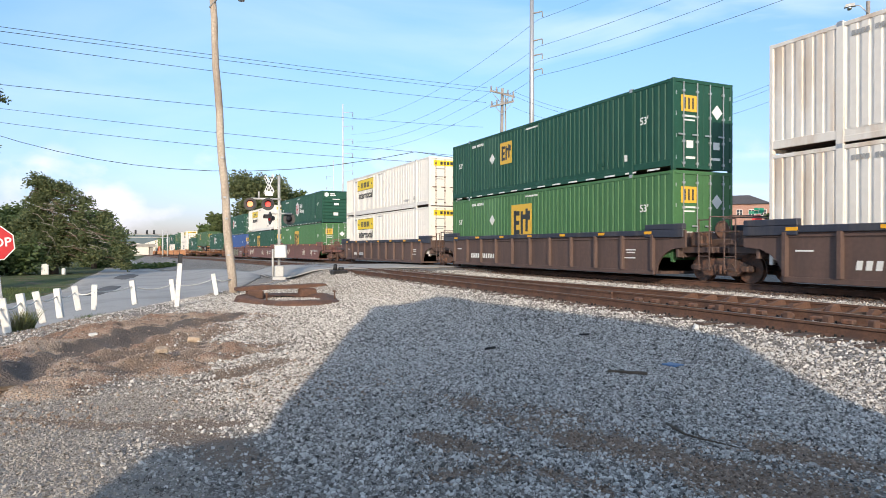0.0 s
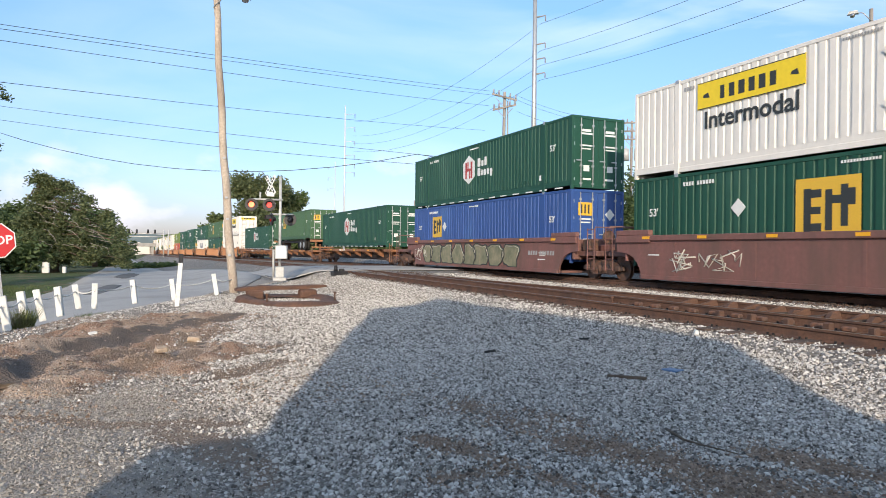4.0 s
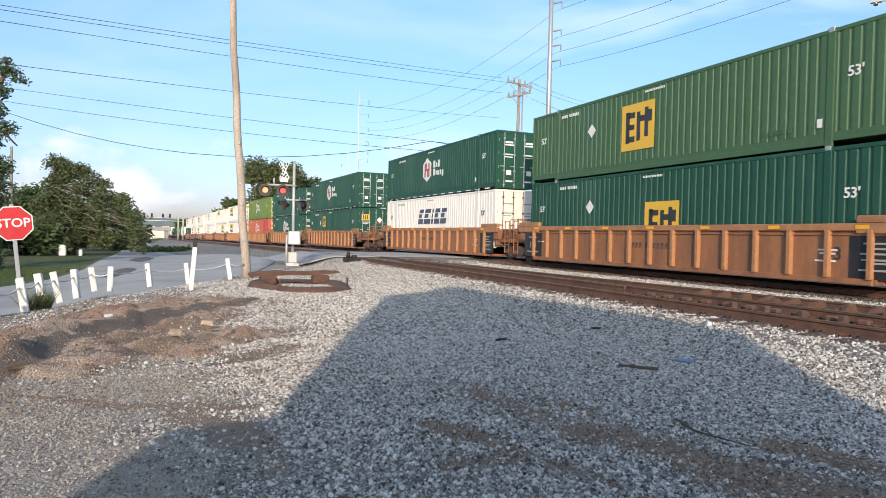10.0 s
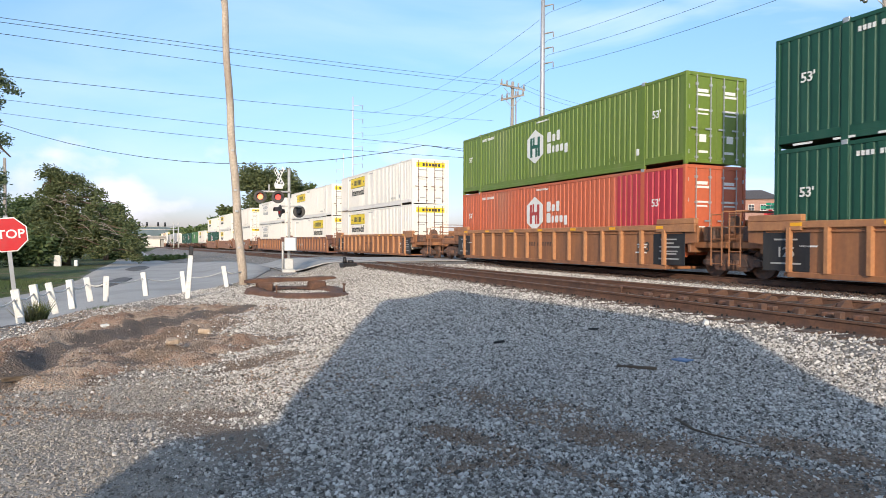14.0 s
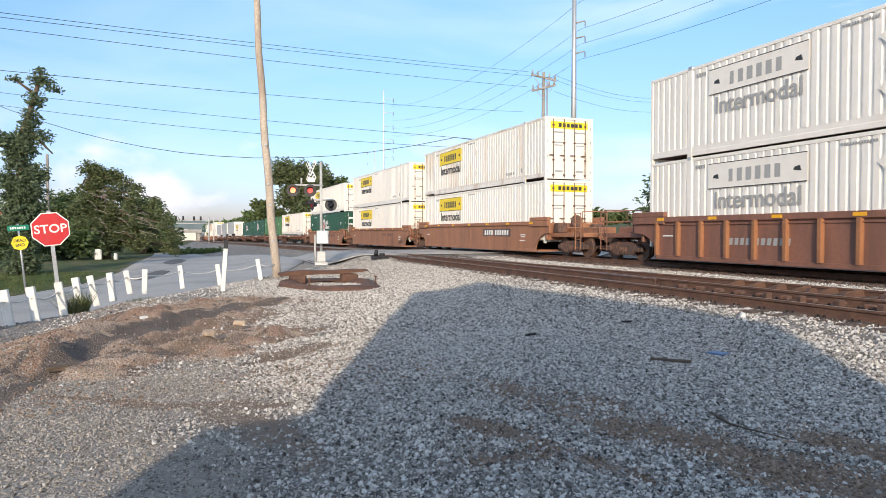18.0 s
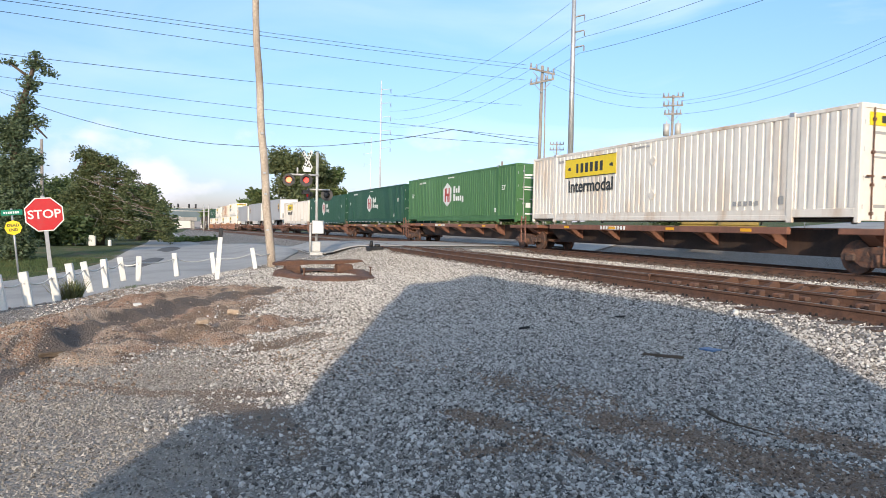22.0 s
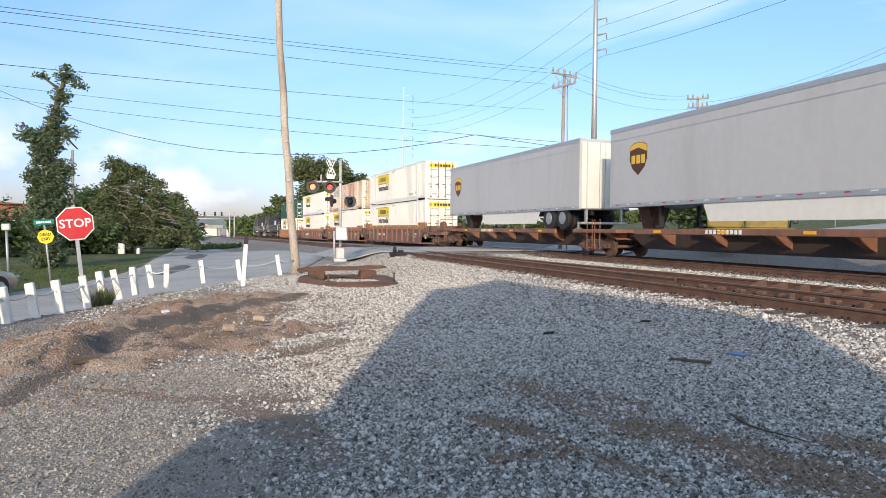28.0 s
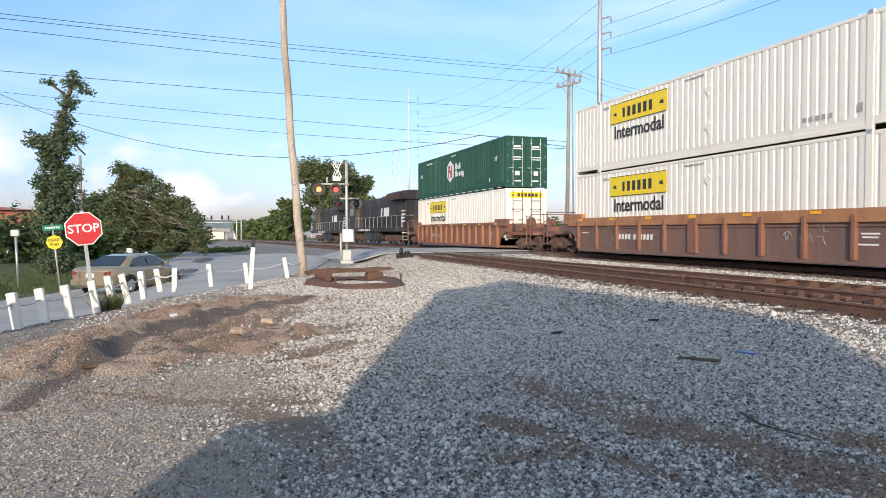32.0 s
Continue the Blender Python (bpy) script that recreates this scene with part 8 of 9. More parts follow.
house("brick_house", "two-storey red brick house with dark hipped roof", 46.5, 170.0, 20, 8, 7.2, 2.3, "brick", "roof", -46, 2, 8)
house("brick_house", "long red brick building beyond the railway", 60.5, 130.0, 22, 10, 5.0, 2.2, "brick", "roof", -52, 2, 7)
house("stucco_house", "long low white stucco building on the lawn side", -18.0, 78.0, 11.5, 8, 2.75, 0.5, "stucco", "trim", 17, 1, 0, False)
house("brick_hall", "red brick hall with a flat reddish roof line", -18.2, 104.0, 15, 9, 5.6, 0.6, "roof_red", "roof_red", 18, 1, 0, True)


def overpass():
    p = polar(0.0, 300.0)
    t = thing("overpass", "grey concrete road bridge over the railway", "bridge", m=pose(p.x, p.y, -3.7, 0, 0, 3))
    bm = bmesh.new()
    box(bm, -60, -1.0, -5, 5, 5.0, 5.8, 0.1)
    part("deck", bm, "concrete", t)
    for y in (-5.1, 4.9):
        bm = bmesh.new()
        box(bm, -60, -1.0, y, y + 0.2, 5.8, 6.5, 0.02)
        part("parapet", bm, "concrete", t)
    for x in (-42, -27, -13, -2.5):
        bm = bmesh.new()
        box(bm, x - 0.6, x + 0.6, -4, 4, 0, 5.0, 0.05)
        part("pier", bm, "concrete", t)


overpass()


def gantry():
    p = polar(-0.6, 190.0)
    t = thing("signal_gantry", "silver railway signal gantry with black heads", "railway signal", m=pose(p.x, p.y, -2.2))
    bm = bmesh.new()
    rod(bm, (4.5, 0, 0), (4.5, 0, 8.0), 0.18, seg=8)
    rod(bm, (3.3, 0, 0), (3.3, 0, 8.0), 0.18, seg=8)
    rod(bm, (-6, 0, 6.2), (4.5, 0, 6.2), 0.12, seg=8)
    rod(bm, (-6, 0, 7.0), (4.5, 0, 7.0), 0.12, seg=8)
    part("truss", bm, "alu", t)
    for x in (-5, -3.2, -0.5, 1.2):
        bm = bmesh.new()
        rod(bm, (x, -0.3, 7.1), (x, -0.3, 8.1), 0.24, seg=10)
        part("signal_head", bm, "black", t)


gantry()
for az, d, w, h in ((0.75, 330, 7, 4.0), (-1.4, 360, 12, 4.5)):
    p = polar(az, d)
    bm = bmesh.new()
    box(bm, -w / 2, w / 2, -5, 5, 0, h)
    prism(bm, [(-w / 2 - 0.5, h), (w / 2 + 0.5, h), (0, h + 1.6)], -5.4, 5.4, "y")
    solid("warehouse", bm, "stucco", "pale low warehouse far down the line", "building", m=pose(p.x, p.y, drop(p.y)))
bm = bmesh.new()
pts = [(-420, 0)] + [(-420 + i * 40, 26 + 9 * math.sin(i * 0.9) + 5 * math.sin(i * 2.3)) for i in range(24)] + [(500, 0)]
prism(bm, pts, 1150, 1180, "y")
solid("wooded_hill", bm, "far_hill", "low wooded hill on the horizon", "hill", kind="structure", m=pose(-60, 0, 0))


def yard_digger():
    """A parked yellow track machine beyond the rails: glazed cab, boom and hoses."""
    p = polar(43.4, 35.0)
    t = thing("track_machine", "yellow railway maintenance machine with a glazed cab", "machine", m=pose(p.x, p.y, float(height(p.x, p.y)) + 0.05, 0, 0, -43) @ Matrix.Scale(0.86, 4))
    bm = bmesh.new()
    box(bm, -2.3, 2.3, -0.85, 0.85, 0.75, 1.15, 0.06)
    box(bm, -2.2, -0.3, -0.8, 0.8, 1.15, 2.0, 0.08)
    part("body", bm, "digger_yellow", t)
    bm = bmesh.new()
    box(bm, -0.25, 1.85, -0.8, 0.7, 1.15, 1.75, 0.05)
    cab = part("cab", bm, "digger_yellow", t)
    for x in (-0.22, 0.80, 1.80):
        for y in (-0.78, 0.66):
            part("cab_post", shared("cab_post", "digger_yellow", lambda bm: box(bm, -0.05, 0.05, -0.04, 0.04, 1.7, 3.0)), None, cab, m=pose(x, y, 0))
    bm = bmesh.new()
    box(bm, -0.35, 1.95, -0.9, 0.8, 2.98, 3.12, 0.04)
    part("cab_roof", bm, "digger_yellow", cab)
    for x0, x1 in ((-0.16, 0.74), (0.86, 1.74)):
        bm = bmesh.new()
        box(bm, x0, x1, -0.76, -0.74, 1.78, 2.96)
        part("cab_window", bm, "car_glass", cab, "dark cab window")
        bm = bmesh.new()
        box(bm, x0, x1, 0.62, 0.64, 1.78, 2.96)
        part("cab_window", bm, "car_glass", cab, "dark cab window")
    bm = bmesh.new()
    prism(bm, [(-2.1, 2.0), (-1.5, 2.0), (-1.0, 3.15), (0.3, 3.45), (0.7, 3.3), (0.9, 3.5), (0.2, 3.75), (-1.6, 3.65), (-2.2, 2.9)], -0.18, 0.18, "y")
    part("boom", bm, "digger_yellow", t)
    for k in (-0.1, 0.1):
        bm = bmesh.new()
        tube(bm, [(-1.4, k, 3.65), (-0.8, k, 4.0), (0.0, k, 4.0), (0.7, k, 3.6), (1.0, k, 3.2)], 0.035)
        part("hose", bm, "rubber", t)
    bm = bmesh.new()
    tube(bm, [(1.95, -0.7, 1.2), (2.1, -0.7, 2.3), (2.35, -0.7, 2.5), (2.45, -0.7, 1.9)], 0.04)
    box(bm, 2.1, 2.35, -0.8, -0.5, 1.4, 2.1, 0.04)
    part("lever_stand", bm, "black", t)
    for x in (-1.5, 1.5):
        for y in (-0.76, 0.76):
            part("wheel", shared("wheel", "running_gear", wheel_mesh), None, t, m=pose(x, y, 0.0, 0, 0, 0 if y < 0 else 180) @ pose(0, 0, 0, 0, 0, 90))


yard_digger()


def far_stop_sign():
    """A red octagon and green street plates beyond the railway."""
    p = polar(49.2, 60.0)
    t = thing("stop_sign", "red octagonal road sign with green street plates", "sign", m=pose(p.x, p.y, float(height(p.x, p.y)), 0, 0, -100))
    bm = bmesh.new()
    rod(bm, (0, 0, -0.3), (0, 0, 3.1), 0.035, seg=8)
    part("post", bm, "steel", t)
    bm = bmesh.new()
    prism(bm, octagon(0.41), -0.055, -0.04, "y")
    part("sign_plate", bm, "sign_red", t, m=pose(0, 0, 2.2))
    bm = bmesh.new()
    box(bm, -0.55, 0.55, -0.02, 0.0, 2.72, 2.92)
    part("street_plate", bm, "sign_green", t)
    bm = bmesh.new()
    box(bm, -0.01, 0.01, -0.45, 0.45, 2.94, 3.12)
    part("street_plate", bm, "sign_green", t)


far_stop_sign()


def building_behind():
    """The house behind the camera whose shadow lies over the yard."""
    u, v = Vector((0.4147, 0.91, 0)), Vector((0.91, -0.4147, 0))
    s0 = -4.0
    k = math.tan(radians(SUN_EL))
    prof = [(-2.2, 0.0), (3.85, 0.0), (3.85, (10.3 - s0) * k), (3.0, (12.2 - s0) * k), (0.66, (16.4 - s0) * k), (-0.4, (18.6 - s0) * k), (-2.02, (16.6 - s0) * k), (-1.86, (12.3 - s0) * k), (-1.72, (8.5 - s0) * k), (-1.62, (6.8 - s0) * k), (-1.5, (5.5 - s0) * k), (-2.2, (5.0 - s0) * k)]
    t = thing("building_1", "tall gabled building behind the yard", "building", kind="structure")
    bm = bmesh.new()
    lo = [bm.verts.new(v * p + u * s0 + Vector((0, 0, z - 0.05))) for p, z in prof]
    hi = [bm.verts.new(v * p + u * (s0 - 0.6) + Vector((0, 0, z - 0.05))) for p, z in prof]
    bm.faces.new(lo)
    bm.faces.new(hi[::-1])
    for i in range(len(prof)):
        bm.faces.new((lo[i], lo[(i + 1) % len(prof)], hi[(i + 1) % len(prof)], hi[i]))
    part("wall", bm, "concrete", t)


building_behind()
# added shade caster out of view, sized so its shadow covers the lawn
bm = bmesh.new()
prism(bm, [(-27.0, 0.0), (-17.6, 0.0), (-17.6, 7.2), (-22.3, 9.6), (-27.0, 7.2)], -4.0, 6.0, "y")
solid("building_2", bm, "stucco", "unseen house-shaped block added to shade the grass", "building", kind="structure", m=pose(0, 0, -0.5))


# ---- the car on the road ----
def wheel_car(bm):
    rod(bm, (-0.1, 0, 0), (0.1, 0, 0), 0.32, seg=24)


def rim_car(bm):
    rod(bm, (-0.115, 0, 0), (-0.09, 0, 0), 0.215, 0.20, seg=20)
    for i in range(5):
        a = 2 * math.pi * i / 5
        rod(bm, (-0.125, 0.04 * math.cos(a), 0.04 * math.sin(a)), (-0.12, 0.19 * math.cos(a), 0.19 * math.sin(a)), 0.025, seg=6)


def sedan():
    """A four-door saloon facing +y, origin on the road under its middle."""
    t = thing("sedan_car", "beige gold four-door sedan on the road", "car")
    L, W = 4.75, 0.89
    sections = []
    # along y: (y, half width, sill z, belt z)
    for y, w, z0, z1 in ((-2.36, 0.70, 0.42, 0.86), (-2.28, 0.82, 0.30, 0.98), (-1.9, 0.87, 0.24, 1.03), (-1.0, 0.89, 0.20, 1.02), (0.0, 0.89, 0.20, 0.99), (0.9, 0.89, 0.21, 0.96),
                         (1.5, 0.87, 0.22, 0.90), (2.05, 0.80, 0.25, 0.78), (2.32, 0.66, 0.32, 0.64), (2.40, 0.55, 0.40, 0.56)):
        sections.append([(-w * 0.92, y, z0), (-w, y, (z0 + z1) * 0.5), (-w * 0.97, y, z1 - 0.06), (-w * 0.86, y, z1), (w * 0.86, y, z1), (w * 0.97, y, z1 - 0.06), (w, y, (z0 + z1) * 0.5), (w * 0.92, y, z0)])
    bm = bmesh.new()
    rings = [[bm.verts.new(q) for q in s] for s in sections]
    for a, b in zip(rings, rings[1:]):
        for i in range(8):
            f = bm.faces.new((a[i], a[(i + 1) % 8], b[(i + 1) % 8], b[i]))
            f.smooth = True
    bm.faces.new(rings[0])
    bm.faces.new(rings[-1][::-1])
    part("body", bm, "car_gold", t)
    prof = [(-1.75, 0.98), (-1.05, 1.36), (-0.55, 1.44), (0.1, 1.45), (0.5, 1.38), (1.25, 0.95)]
    bm = bmesh.new()
    rings = []
    for y, z in prof:
        k = (z - 0.95) / 0.5
        rings.append([bm.verts.new(q) for q in ((-0.84 + 0.02 * k, y, 0.93), (-0.80 + 0.20 * k, y, z - 0.04 * k), (-0.62 + 0.12 * k, y, z), (0.62 - 0.12 * k, y, z), (0.80 - 0.20 * k, y, z - 0.04 * k), (0.84 - 0.02 * k, y, 0.93))])
    for a, b in zip(rings, rings[1:]):
        for i in range(5):
            f = bm.faces.new((a[i], a[i + 1], b[i + 1], b[i]))
            f.smooth = True
    bm.faces.new(rings[0])
    bm.faces.new(rings[-1][::-1])
    part("roof", bm, "car_gold", t)
    for s in (-1, 1):
        for pts in ([(-1.32, 1.0), (-0.30, 1.0), (-0.32, 1.36), (-0.55, 1.36), (-0.95, 1.28)], [(-0.22, 1.0), (0.92, 1.0), (0.42, 1.33), (0.1, 1.37), (-0.24, 1.37)]):
            bm = bmesh.new()
            v = [bm.verts.new((s * (0.835 - 0.18 * (z - 0.98) / 0.46), y, z)) for y, z in pts]
            v2 = [bm.verts.new((s * (0.815 - 0.18 * (z - 0.98) / 0.46), y, z)) for y, z in pts]
            bm.faces.new(v)
            bm.faces.new(v2[::-1])
            for i in range(len(pts)):
                bm.faces.new((v[i], v[(i + 1) % len(pts)], v2[(i + 1) % len(pts)], v2[i]))
            part("side_window", bm, "car_glass", t, "tinted window")
        bm = bmesh.new()
        box(bm, s * 0.9 - 0.1, s * 0.9 + 0.1, 0.72, 0.86, 0.98, 1.12, 0.04)
        part("wing_mirror", bm, "car_gold", t)
        for y in (-0.35, 0.55):
            bm = bmesh.new()
            box(bm, s * 0.895 - 0.012, s * 0.895 + 0.012, y - 0.1, y + 0.08, 0.82, 0.86, 0.008)
            part("door_handle", bm, "car_gold", t)
        bm = bmesh.new()
        box(bm, s * 0.66 - 0.13, s * 0.66 + 0.13, -2.36, -2.22, 0.72, 0.88, 0.03)
        part("tail_light", bm, "tail_lamp", t)
        bm = bmesh.new()
        box(bm, s * 0.52 - 0.18, s * 0.52 + 0.18, 2.22, 2.37, 0.58, 0.70, 0.03)
        part("headlight", bm, "lens_glass", t)
        for y in (-1.38, 1.36):
            wh = part("wheel", shared("car_wheel", "rubber", wheel_car), None, t, m=pose(s * 0.82, y, 0.32, 0, 0, 0 if s < 0 else 180))
            part("rim", shared("car_rim", "alloy", rim_car), None, wh, "alloy rim")
            bm = bmesh.new()
            rod(bm, (s * 0.78, y, 0.34), (s * 0.897, y, 0.34), 0.38, seg=24)
            part("wheel_arch", bm, "black", t)
    bm = bmesh.new()
    v = [bm.verts.new(q) for q in ((-0.66, -1.68, 1.02), (0.66, -1.68, 1.02), (0.52, -1.08, 1.35), (-0.52, -1.08, 1.35))]
    bm.faces.new(v)
    r = bmesh.ops.extrude_face_region(bm, geom=bm.faces[:])
    bmesh.ops.translate(bm, vec=(0, -0.025, 0.035), verts=[q for q in r["geom"] if isinstance(q, bmesh.types.BMVert)])
    part("rear_window", bm, "car_glass", t, "tinted rear window")
    bm = bmesh.new()
    v = [bm.verts.new(q) for q in ((-0.66, 1.22, 0.98), (0.66, 1.22, 0.98), (0.5, 0.52, 1.37), (-0.5, 0.52, 1.37))]
    bm.faces.new(v)
    r = bmesh.ops.extrude_face_region(bm, geom=bm.faces[:])
    bmesh.ops.translate(bm, vec=(0, 0.025, 0.035), verts=[q for q in r["geom"] if isinstance(q, bmesh.types.BMVert)])
    part("windscreen", bm, "car_glass", t, "tinted windscreen")
    bm = bmesh.new()
    box(bm, -0.80, 0.80, -2.42, -2.26, 0.34, 0.58, 0.04)
    part("rear_bumper", bm, "car_gold", t)
    bm = bmesh.new()
    box(bm, -0.16, 0.16, -2.385, -2.36, 0.66, 0.80)
    part("number_plate", bm, "print_white", t, "blank pale number plate")
    return t


car = sedan()


# ---- loose stones, weeds and scraps ----
def stones(name, count, area, smin, smax, mat, seed, label, keep=None, power=1.0, fine=False, block=False):
    rng = np.random.default_rng(seed)
    x = area[0] + (area[1] - area[0]) * rng.random(count)
    y = area[2] + (area[3] - area[2]) * rng.random(count) ** power
    if keep is not None:
        k = keep(x, y, rng.random(count))
        x, y = x[k], y[k]
    n = len(x)
    if fine:
        base = np.array([(1, 0, -0.5), (-0.5, 0.87, -0.5), (-0.5, -0.87, -0.5), (0, 0, 0.9)], float)
        tri = np.array([(0, 1, 3), (1, 2, 3), (2, 0, 3), (0, 2, 1)])
    elif block:
        base = np.array([(a, b, c) for c in (-1, 1) for b in (-1, 1) for a in (-1, 1)], float) * 0.62
        tri = np.array([(0, 2, 3, 1), (4, 5, 7, 6), (0, 1, 5, 4), (2, 6, 7, 3), (0, 4, 6, 2), (1, 3, 7, 5)])
    else:
        base = np.array([(1, 0, 0), (-1, 0, 0), (0, 1, 0), (0, -1, 0), (0, 0, 1), (0, 0, -1)], float)
        tri = np.array([(0, 2, 4), (2, 1, 4), (1, 3, 4), (3, 0, 4), (2, 0, 5), (1, 2, 5), (3, 1, 5), (0, 3, 5)])
    nv = len(base)
    s = smin + (smax - smin) * rng.random(n) ** 2.2
    sc = s[:, None] * (0.6 + 0.6 * rng.random((n, 3)))
    v = base[None] * (0.8 + 0.4 * rng.random((n, nv, 1))) + rng.normal(scale=0.15, size=(n, nv, 3))
    v = v * sc[:, None, :]
    q = rng.normal(size=(n, 4))
    q /= np.linalg.norm(q, axis=1)[:, None]
    w, a, b, c = q.T
    R = np.stack((1 - 2 * (b * b + c * c), 2 * (a * b - w * c), 2 * (a * c + w * b), 2 * (a * b + w * c), 1 - 2 * (a * a + c * c), 2 * (b * c - w * a),
                  2 * (a * c - w * b), 2 * (b * c + w * a), 1 - 2 * (a * a + b * b)), -1).reshape(n, 3, 3)
    v = np.einsum("nij,nkj->nki", R, v)
    z = height(x, y) + s * 0.18
    v += np.stack((x, y, z), -1)[:, None, :]
    f = (tri[None] + (np.arange(n) * nv)[:, None, None]).reshape(-1, tri.shape[1])
    ob = new(name, big_mesh(name, v.reshape(-1, 3), f, mat))
    return tagged(ob, label, "gravel", kind="stuff")


def in_sight(x, y):
    return (np.hypot(x, y) > 3.55) & (x < 1.75 * y + 0.6) & (x > -0.7 * y - 0.4)


def yard(x, y, r):
    """Where the grey stone lies: thin on the bare earth, the dusty wheel track and in the muddy ruts."""
    earth, dust, mud = soils(x, y)
    patchy = 0.45 + 1.1 * grainy(x, y, 1.4, 21)
    verge = 1 - smooth(-0.3, 0.7, x - np.interp(y, [7.0, 10.0, 12.4, 14.2, 16.2], [-3.0, -2.3, -1.7, -0.7, 0.3]))
    return (r < patchy * (1 - 0.8 * verge) * (1 - np.minimum(1.0, 1.3 * earth)) * (1 - np.minimum(1.0, 1.05 * dust)) * (1 - 0.93 * np.minimum(1.0, 1.25 * mud)) * (1 - np.minimum(1.0, 1.2 * cinders(x, y)))) & (x - bend_v(y) < 7.3) & in_sight(x, y)


def grit(x, y, r):
    earth, dust, mud = soils(x, y)
    thin = 0.55 + 1.0 * grainy(x, y, 1.1, 22) * grainy(x, y, 4.0, 23) ** 0.5
    return (r < np.maximum(dust, 0.5 - 0.33 * earth) * thin * (1 - 0.6 * mud) * (1 - np.minimum(1.0, 1.2 * cinders(x, y)))) & (x - bend_v(y) < 6.5) & in_sight(x, y)


stones("gravel", 104000, (-3.0, 7.4, 2.2, 9.5), 0.008, 0.0225, "stones", 1, "loose grey crushed stone on the yard", yard, block=True)
stones("gravel", 66000, (-2.5, 7.4, 9.0, 22.0), 0.013, 0.033, "stones", 2, "loose grey crushed stone farther over the yard", yard)
stones("fine_gravel", 130000, (-4.0, 2.6, 3.4, 9.0), 0.005, 0.0155, "grit", 6, "fine warm grey gravel on the dusty wheel track", grit, 1.0, True)
stones("gravel", 98000, (-1.5, 7.4, 2.2, 9.5), 0.007, 0.018, "stones", 8, "small crushed stone filling the gaps of the yard", yard, 1.0, True)
stones("gravel", 60000, (-1.5, 7.4, 9.0, 20.0), 0.010, 0.024, "stones", 9, "small crushed stone filling the far gaps of the yard", yard, 1.0, True)
stones("gravel", 8000, (0.8, 7.4, 20.5, 30.6), 0.016, 0.036, "stones", 10, "loose grey crushed stone towards the crossing", lambda x, y, r: (x > 0.55 * (y - 21.5) + 0.6) & (r < 0.4 + 0.6 * grainy(x, y, 0.8, 33)))
stones("gravel", 16000, (0.8, 7.4, 19.0, 30.6), 0.014, 0.034, "grit", 11, "fine warm gravel towards the crossing", lambda x, y, r: x > 0.55 * (y - 21.5) + 0.4, 1.0, True)
stones("fine_gravel", 26000, (-3.4, 3.0, 9.0, 17.0), 0.008, 0.02, "grit", 7, "fine warm grey gravel thinning into the earth", grit, 1.0, True)
stones("gravel", 34000, (1.3, 5.4, 2.2, 6.4), 0.007, 0.020, "brown_stones", 13, "brown stained stones pressed into the muddy ruts", lambda x, y, r: r < 0.85 * soils(x, y)[2])
stones("gravel", 34000, (-3.2, 3.6, 6.2, 16.5), 0.006, 0.024, "brown_stones", 3, "brown stained clods and stones on the bare earth", lambda x, y, r: (r < (1 - 0.95 * cinders(x, y)) * np.maximum(0.6 * soils(x, y)[0], 0.85 * grainy(x, y, 0.7, 31) * (1 - smooth(1.0, 3.5, x)))))


def ballast(x, y, r):
    u = x - bend_v(y)
    off_tie = (np.abs((y + 14.27) % 0.535 - 0.2675) > 0.10) | (u < 8.05) | (r < 0.8)
    edge_ = off_tie & (u > 6.2) & (u < 8.35) & (r < 0.25 + 0.75 * smooth(6.2, 7.2, u))
    mid = (u > 12.3) & (u < 14.25) & (r < 0.35 + 0.65 * smooth(12.3, 12.9, u))
    between = (u > 8.0) & (u < 12.3) & (r < 0.08)
    return (edge_ | mid | between) & ~((y > 29) & (y < 42)) & in_sight(x, y)


stones("ballast", 92000, (5.4, 15.2, 2.0, 30.0), 0.014, 0.033, "stones", 4, "grey track ballast between and beside the rails", ballast, 1.15)
stones("ballast", 30000, (4.0, 18.5, 2.0, 30.0), 0.022, 0.045, "rust_stones", 5, "rust-stained ballast under the rails",
       lambda x, y, r: (((x - bend_v(y) > 8.05) & (x - bend_v(y) < 12.2)) | (np.abs(x - bend_v(y) - TRAIN_X) < 2.2)) & in_sight(x, y))


def blades(name, spots, n, h, mat, seed, label):
    rng = np.random.default_rng(seed)
    s = np.array(spots, float)
    k = rng.integers(0, len(s), n)
    a, r = rng.random(n) * 6.283, np.sqrt(rng.random(n))
    x, y = s[k, 0] + s[k, 2] * r * np.cos(a), s[k, 1] + s[k, 2] * r * np.sin(a)
    z = height(x, y)
    hh = h * (0.4 + 0.8 * rng.random(n))
    lean = rng.normal(scale=0.35, size=(n, 2)) * hh[:, None]
    b = rng.random(n) * 3.14
    w = 0.007 + 0.008 * rng.random(n)
    dx, dy = w * np.cos(b), w * np.sin(b)
    v = np.stack((np.stack((x - dx, y - dy, z), -1), np.stack((x + dx, y + dy, z), -1), np.stack((x + lean[:, 0], y + lean[:, 1], z + hh), -1)), 1)
    ob = new(name, big_mesh(name, v.reshape(-1, 3), np.arange(n * 3).reshape(-1, 3), mat))
    return tagged(ob, label, "grass", kind="stuff")


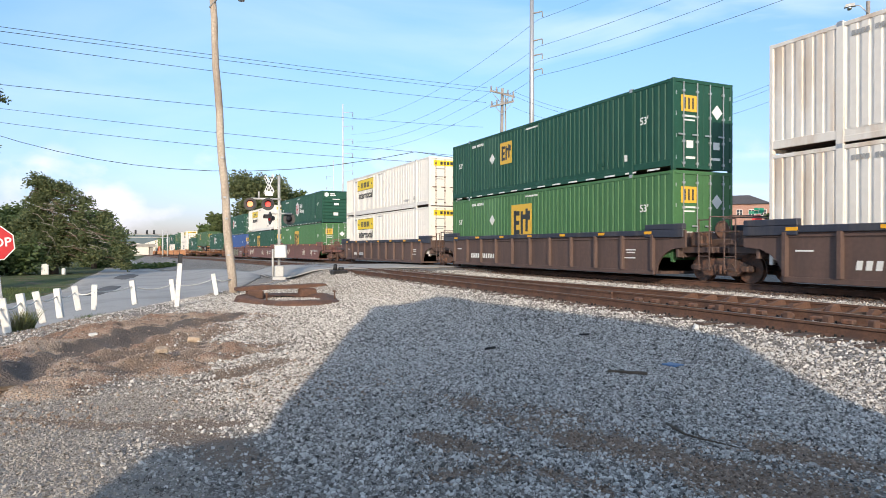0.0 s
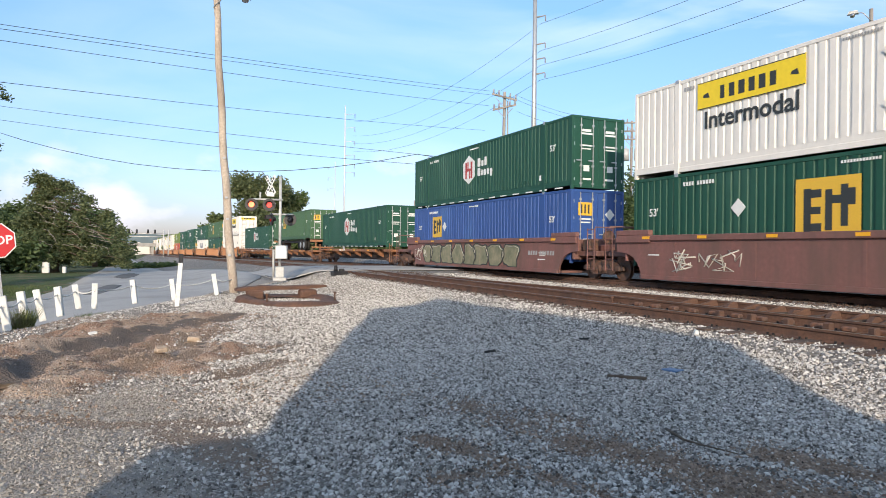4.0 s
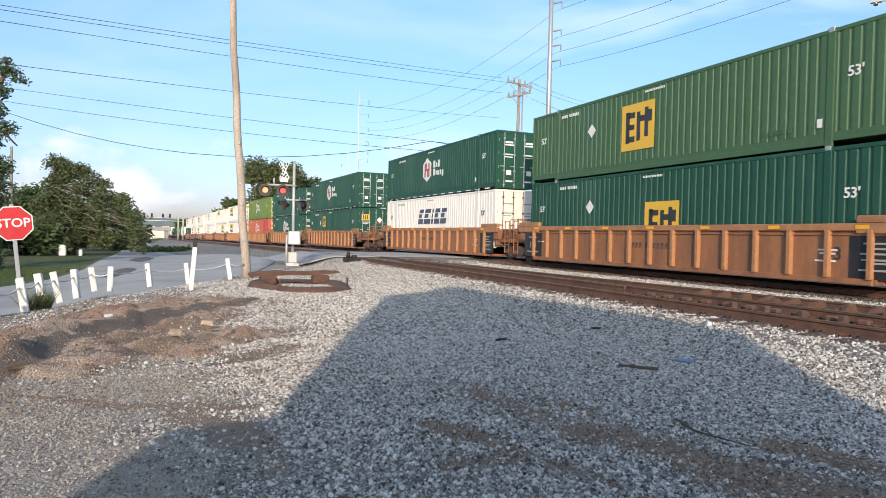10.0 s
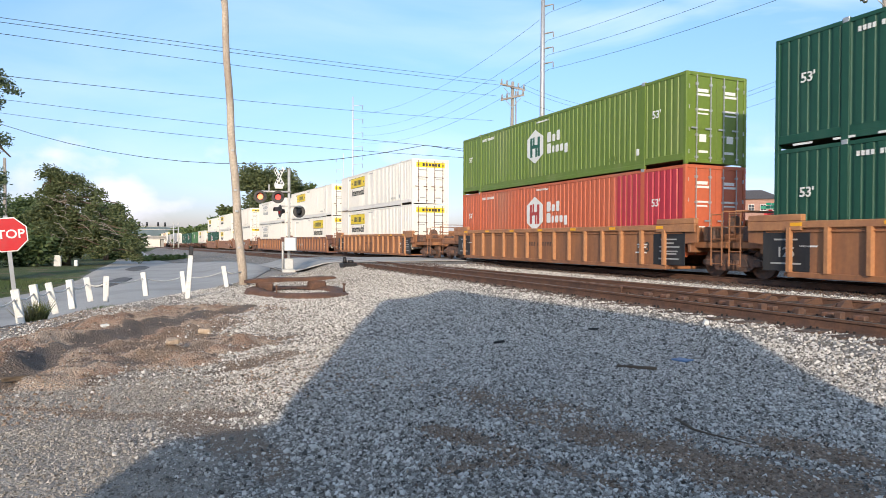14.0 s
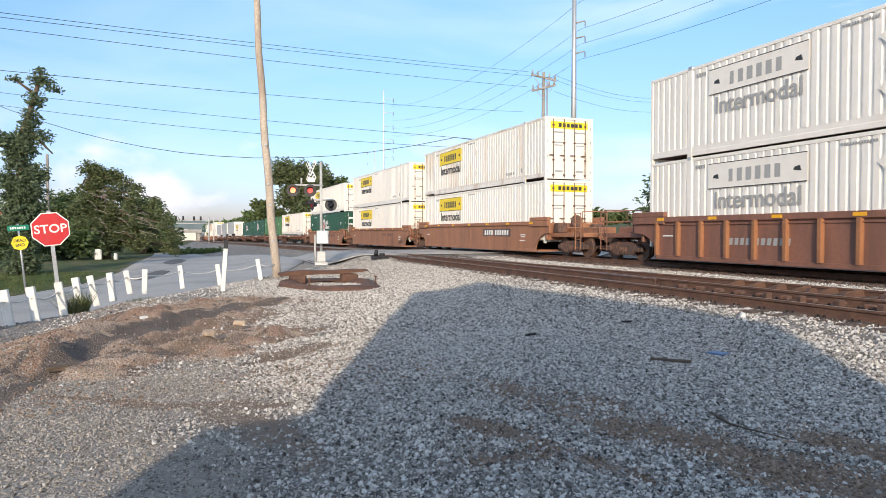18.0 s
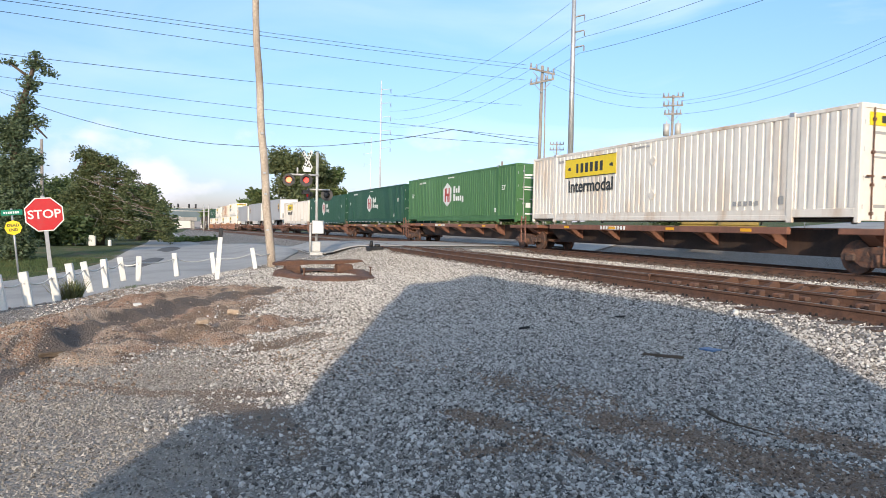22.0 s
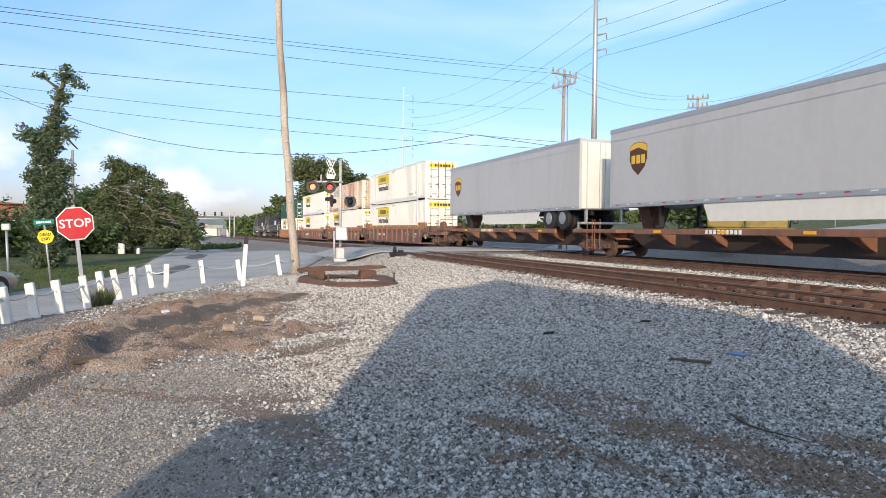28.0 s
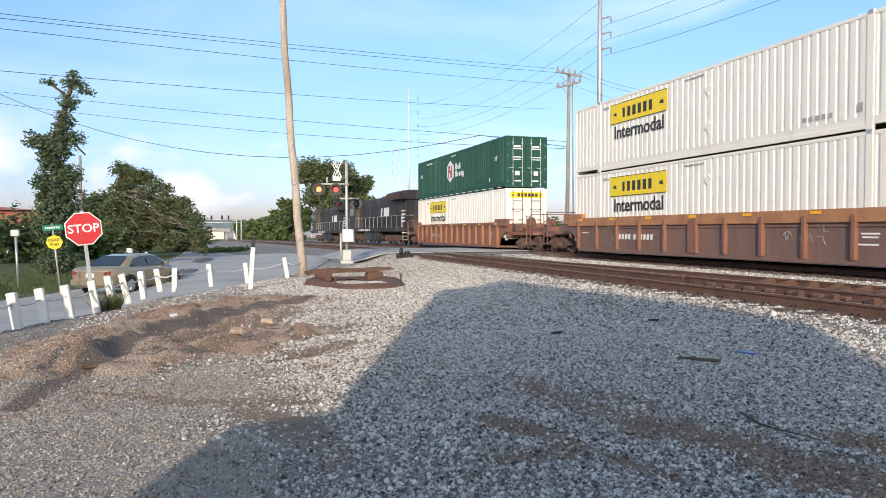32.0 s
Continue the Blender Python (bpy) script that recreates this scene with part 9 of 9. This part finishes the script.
blades("grass_tuft", [(-1.75, 17.3, 0.32), (-1.5, 17.9, 0.28), (-1.9, 17.0, 0.2)], 2200, 0.17, "grass", 61, "green grass tuft at the foot of the posts")
blades("grass_tuft", [(-2.38, 14.4, 0.14), (-2.30, 14.8, 0.12)], 420, 0.42, "weed", 62, "tall dry weeds beside the stop sign")
blades("lawn_grass", [(float(np.interp(19 + j * 2.6, [19, 24, 28, 33, 40], [-10.0, -8.4, -6.7, -5.4, -4.6])) - 1.8 - i * 0.9, 19 + j * 2.6, 1.6) for i in range(5) for j in range(9)], 24000, 0.14, "grass", 63, "mown grass beyond the road")


def scrap(name, x, y, w, d, h, mat, label, turn=0.0, cat="debris"):
    random.seed(int(x * 100 + y * 10))
    bm = bmesh.new()
    box(bm, -w / 2, w / 2, -d / 2, d / 2, 0, h, min(w, d, h) * 0.25)
    for v in bm.verts:
        v.co += Vector((random.uniform(-1, 1), random.uniform(-1, 1), random.uniform(-1, 1))) * min(w, d, h) * 0.22
    return solid(name, bm, mat, label, cat, m=pose(x, y, float(height(x, y)) + 0.01, 0, 0, turn))


scrap("wood_scrap", 5.12, 6.28, 0.46, 0.05, 0.035, "bark", "charred stick lying on the gravel", -46)
bm = bmesh.new()
tube(bm, [(x, y, float(height(x, y)) + 0.018) for x, y in ((4.03, 4.42), (3.99, 4.28), (3.94, 4.12), (3.95, 3.96), (3.99, 3.80), (4.03, 3.66))], 0.014, 6, 0.005)
solid("wood_scrap", bm, "bark", "long dark bent branch lying on the gravel", "debris")
scrap("wood_scrap", 4.44, 8.47, 0.22, 0.04, 0.03, "char", "small dark stick on the gravel", 20)
scrap("wood_scrap", 6.48, 9.03, 0.18, 0.04, 0.03, "char", "small dark scrap on the gravel", -10)
scrap("plastic_scrap", 6.06, 6.54, 0.20, 0.20, 0.02, "blue_scrap", "crumpled blue plastic scrap on gravel", 15)
scrap("pale_chip", 7.5, 7.6, 0.14, 0.07, 0.06, "trim", "pale concrete chip on the ballast", 50)
scrap("pale_rock", 0.05, 9.6, 0.16, 0.12, 0.07, "tan_rock", "pale tan broken rock on the earth", 20, "rock")
scrap("pale_rock", 0.55, 11.2, 0.19, 0.13, 0.08, "tan_rock", "tan broken rock on the earth", -15, "rock")
scrap("pale_chip", -0.9, 11.3, 0.12, 0.06, 0.04, "trim", "small white chip on the earth", 30)
scrap("bark_scrap", -1.42, 7.75, 0.24, 0.09, 0.05, "bark", "dark slab of bark on the earth", 20)


# ---- what moves ----
def run(t):
    """How far the train has come after t seconds."""
    u = t / 32.0
    return t * (19.357 - 1.6385 * u + 1.8468 * u * u - 0.7037 * u ** 3)


def train_pose(s, z):
    return pose(TRAIN_X + bend(s), s, RAIL + drop(s) + z, 0, 0, math.degrees(math.atan(0.0008 * min(max(s, 0.0), 70.0))))


CAR_WAY = ((0.0, -17.4, 12.6, -40), (22.0, -16.6, 13.5, -40), (26.0, -11.2, 21.2, -34), (28.0, -8.5, 24.3, -32), (29.0, -7.62, 25.05, -31), (30.0, -6.4, 26.3, -30), (31.0, -4.95, 27.4, -29), (32.0, -3.7, 28.3, -29))


def motions():
    for ob, s, z in RIDERS:
        walk(ob, [(float(t), train_pose(s - run(t), z)) for t in range(33)])
    walk(car, [(t, pose(x, y, float(height(x, y)) + 0.02, 0, 0, a)) for t, x, y, a in CAR_WAY])


motions()
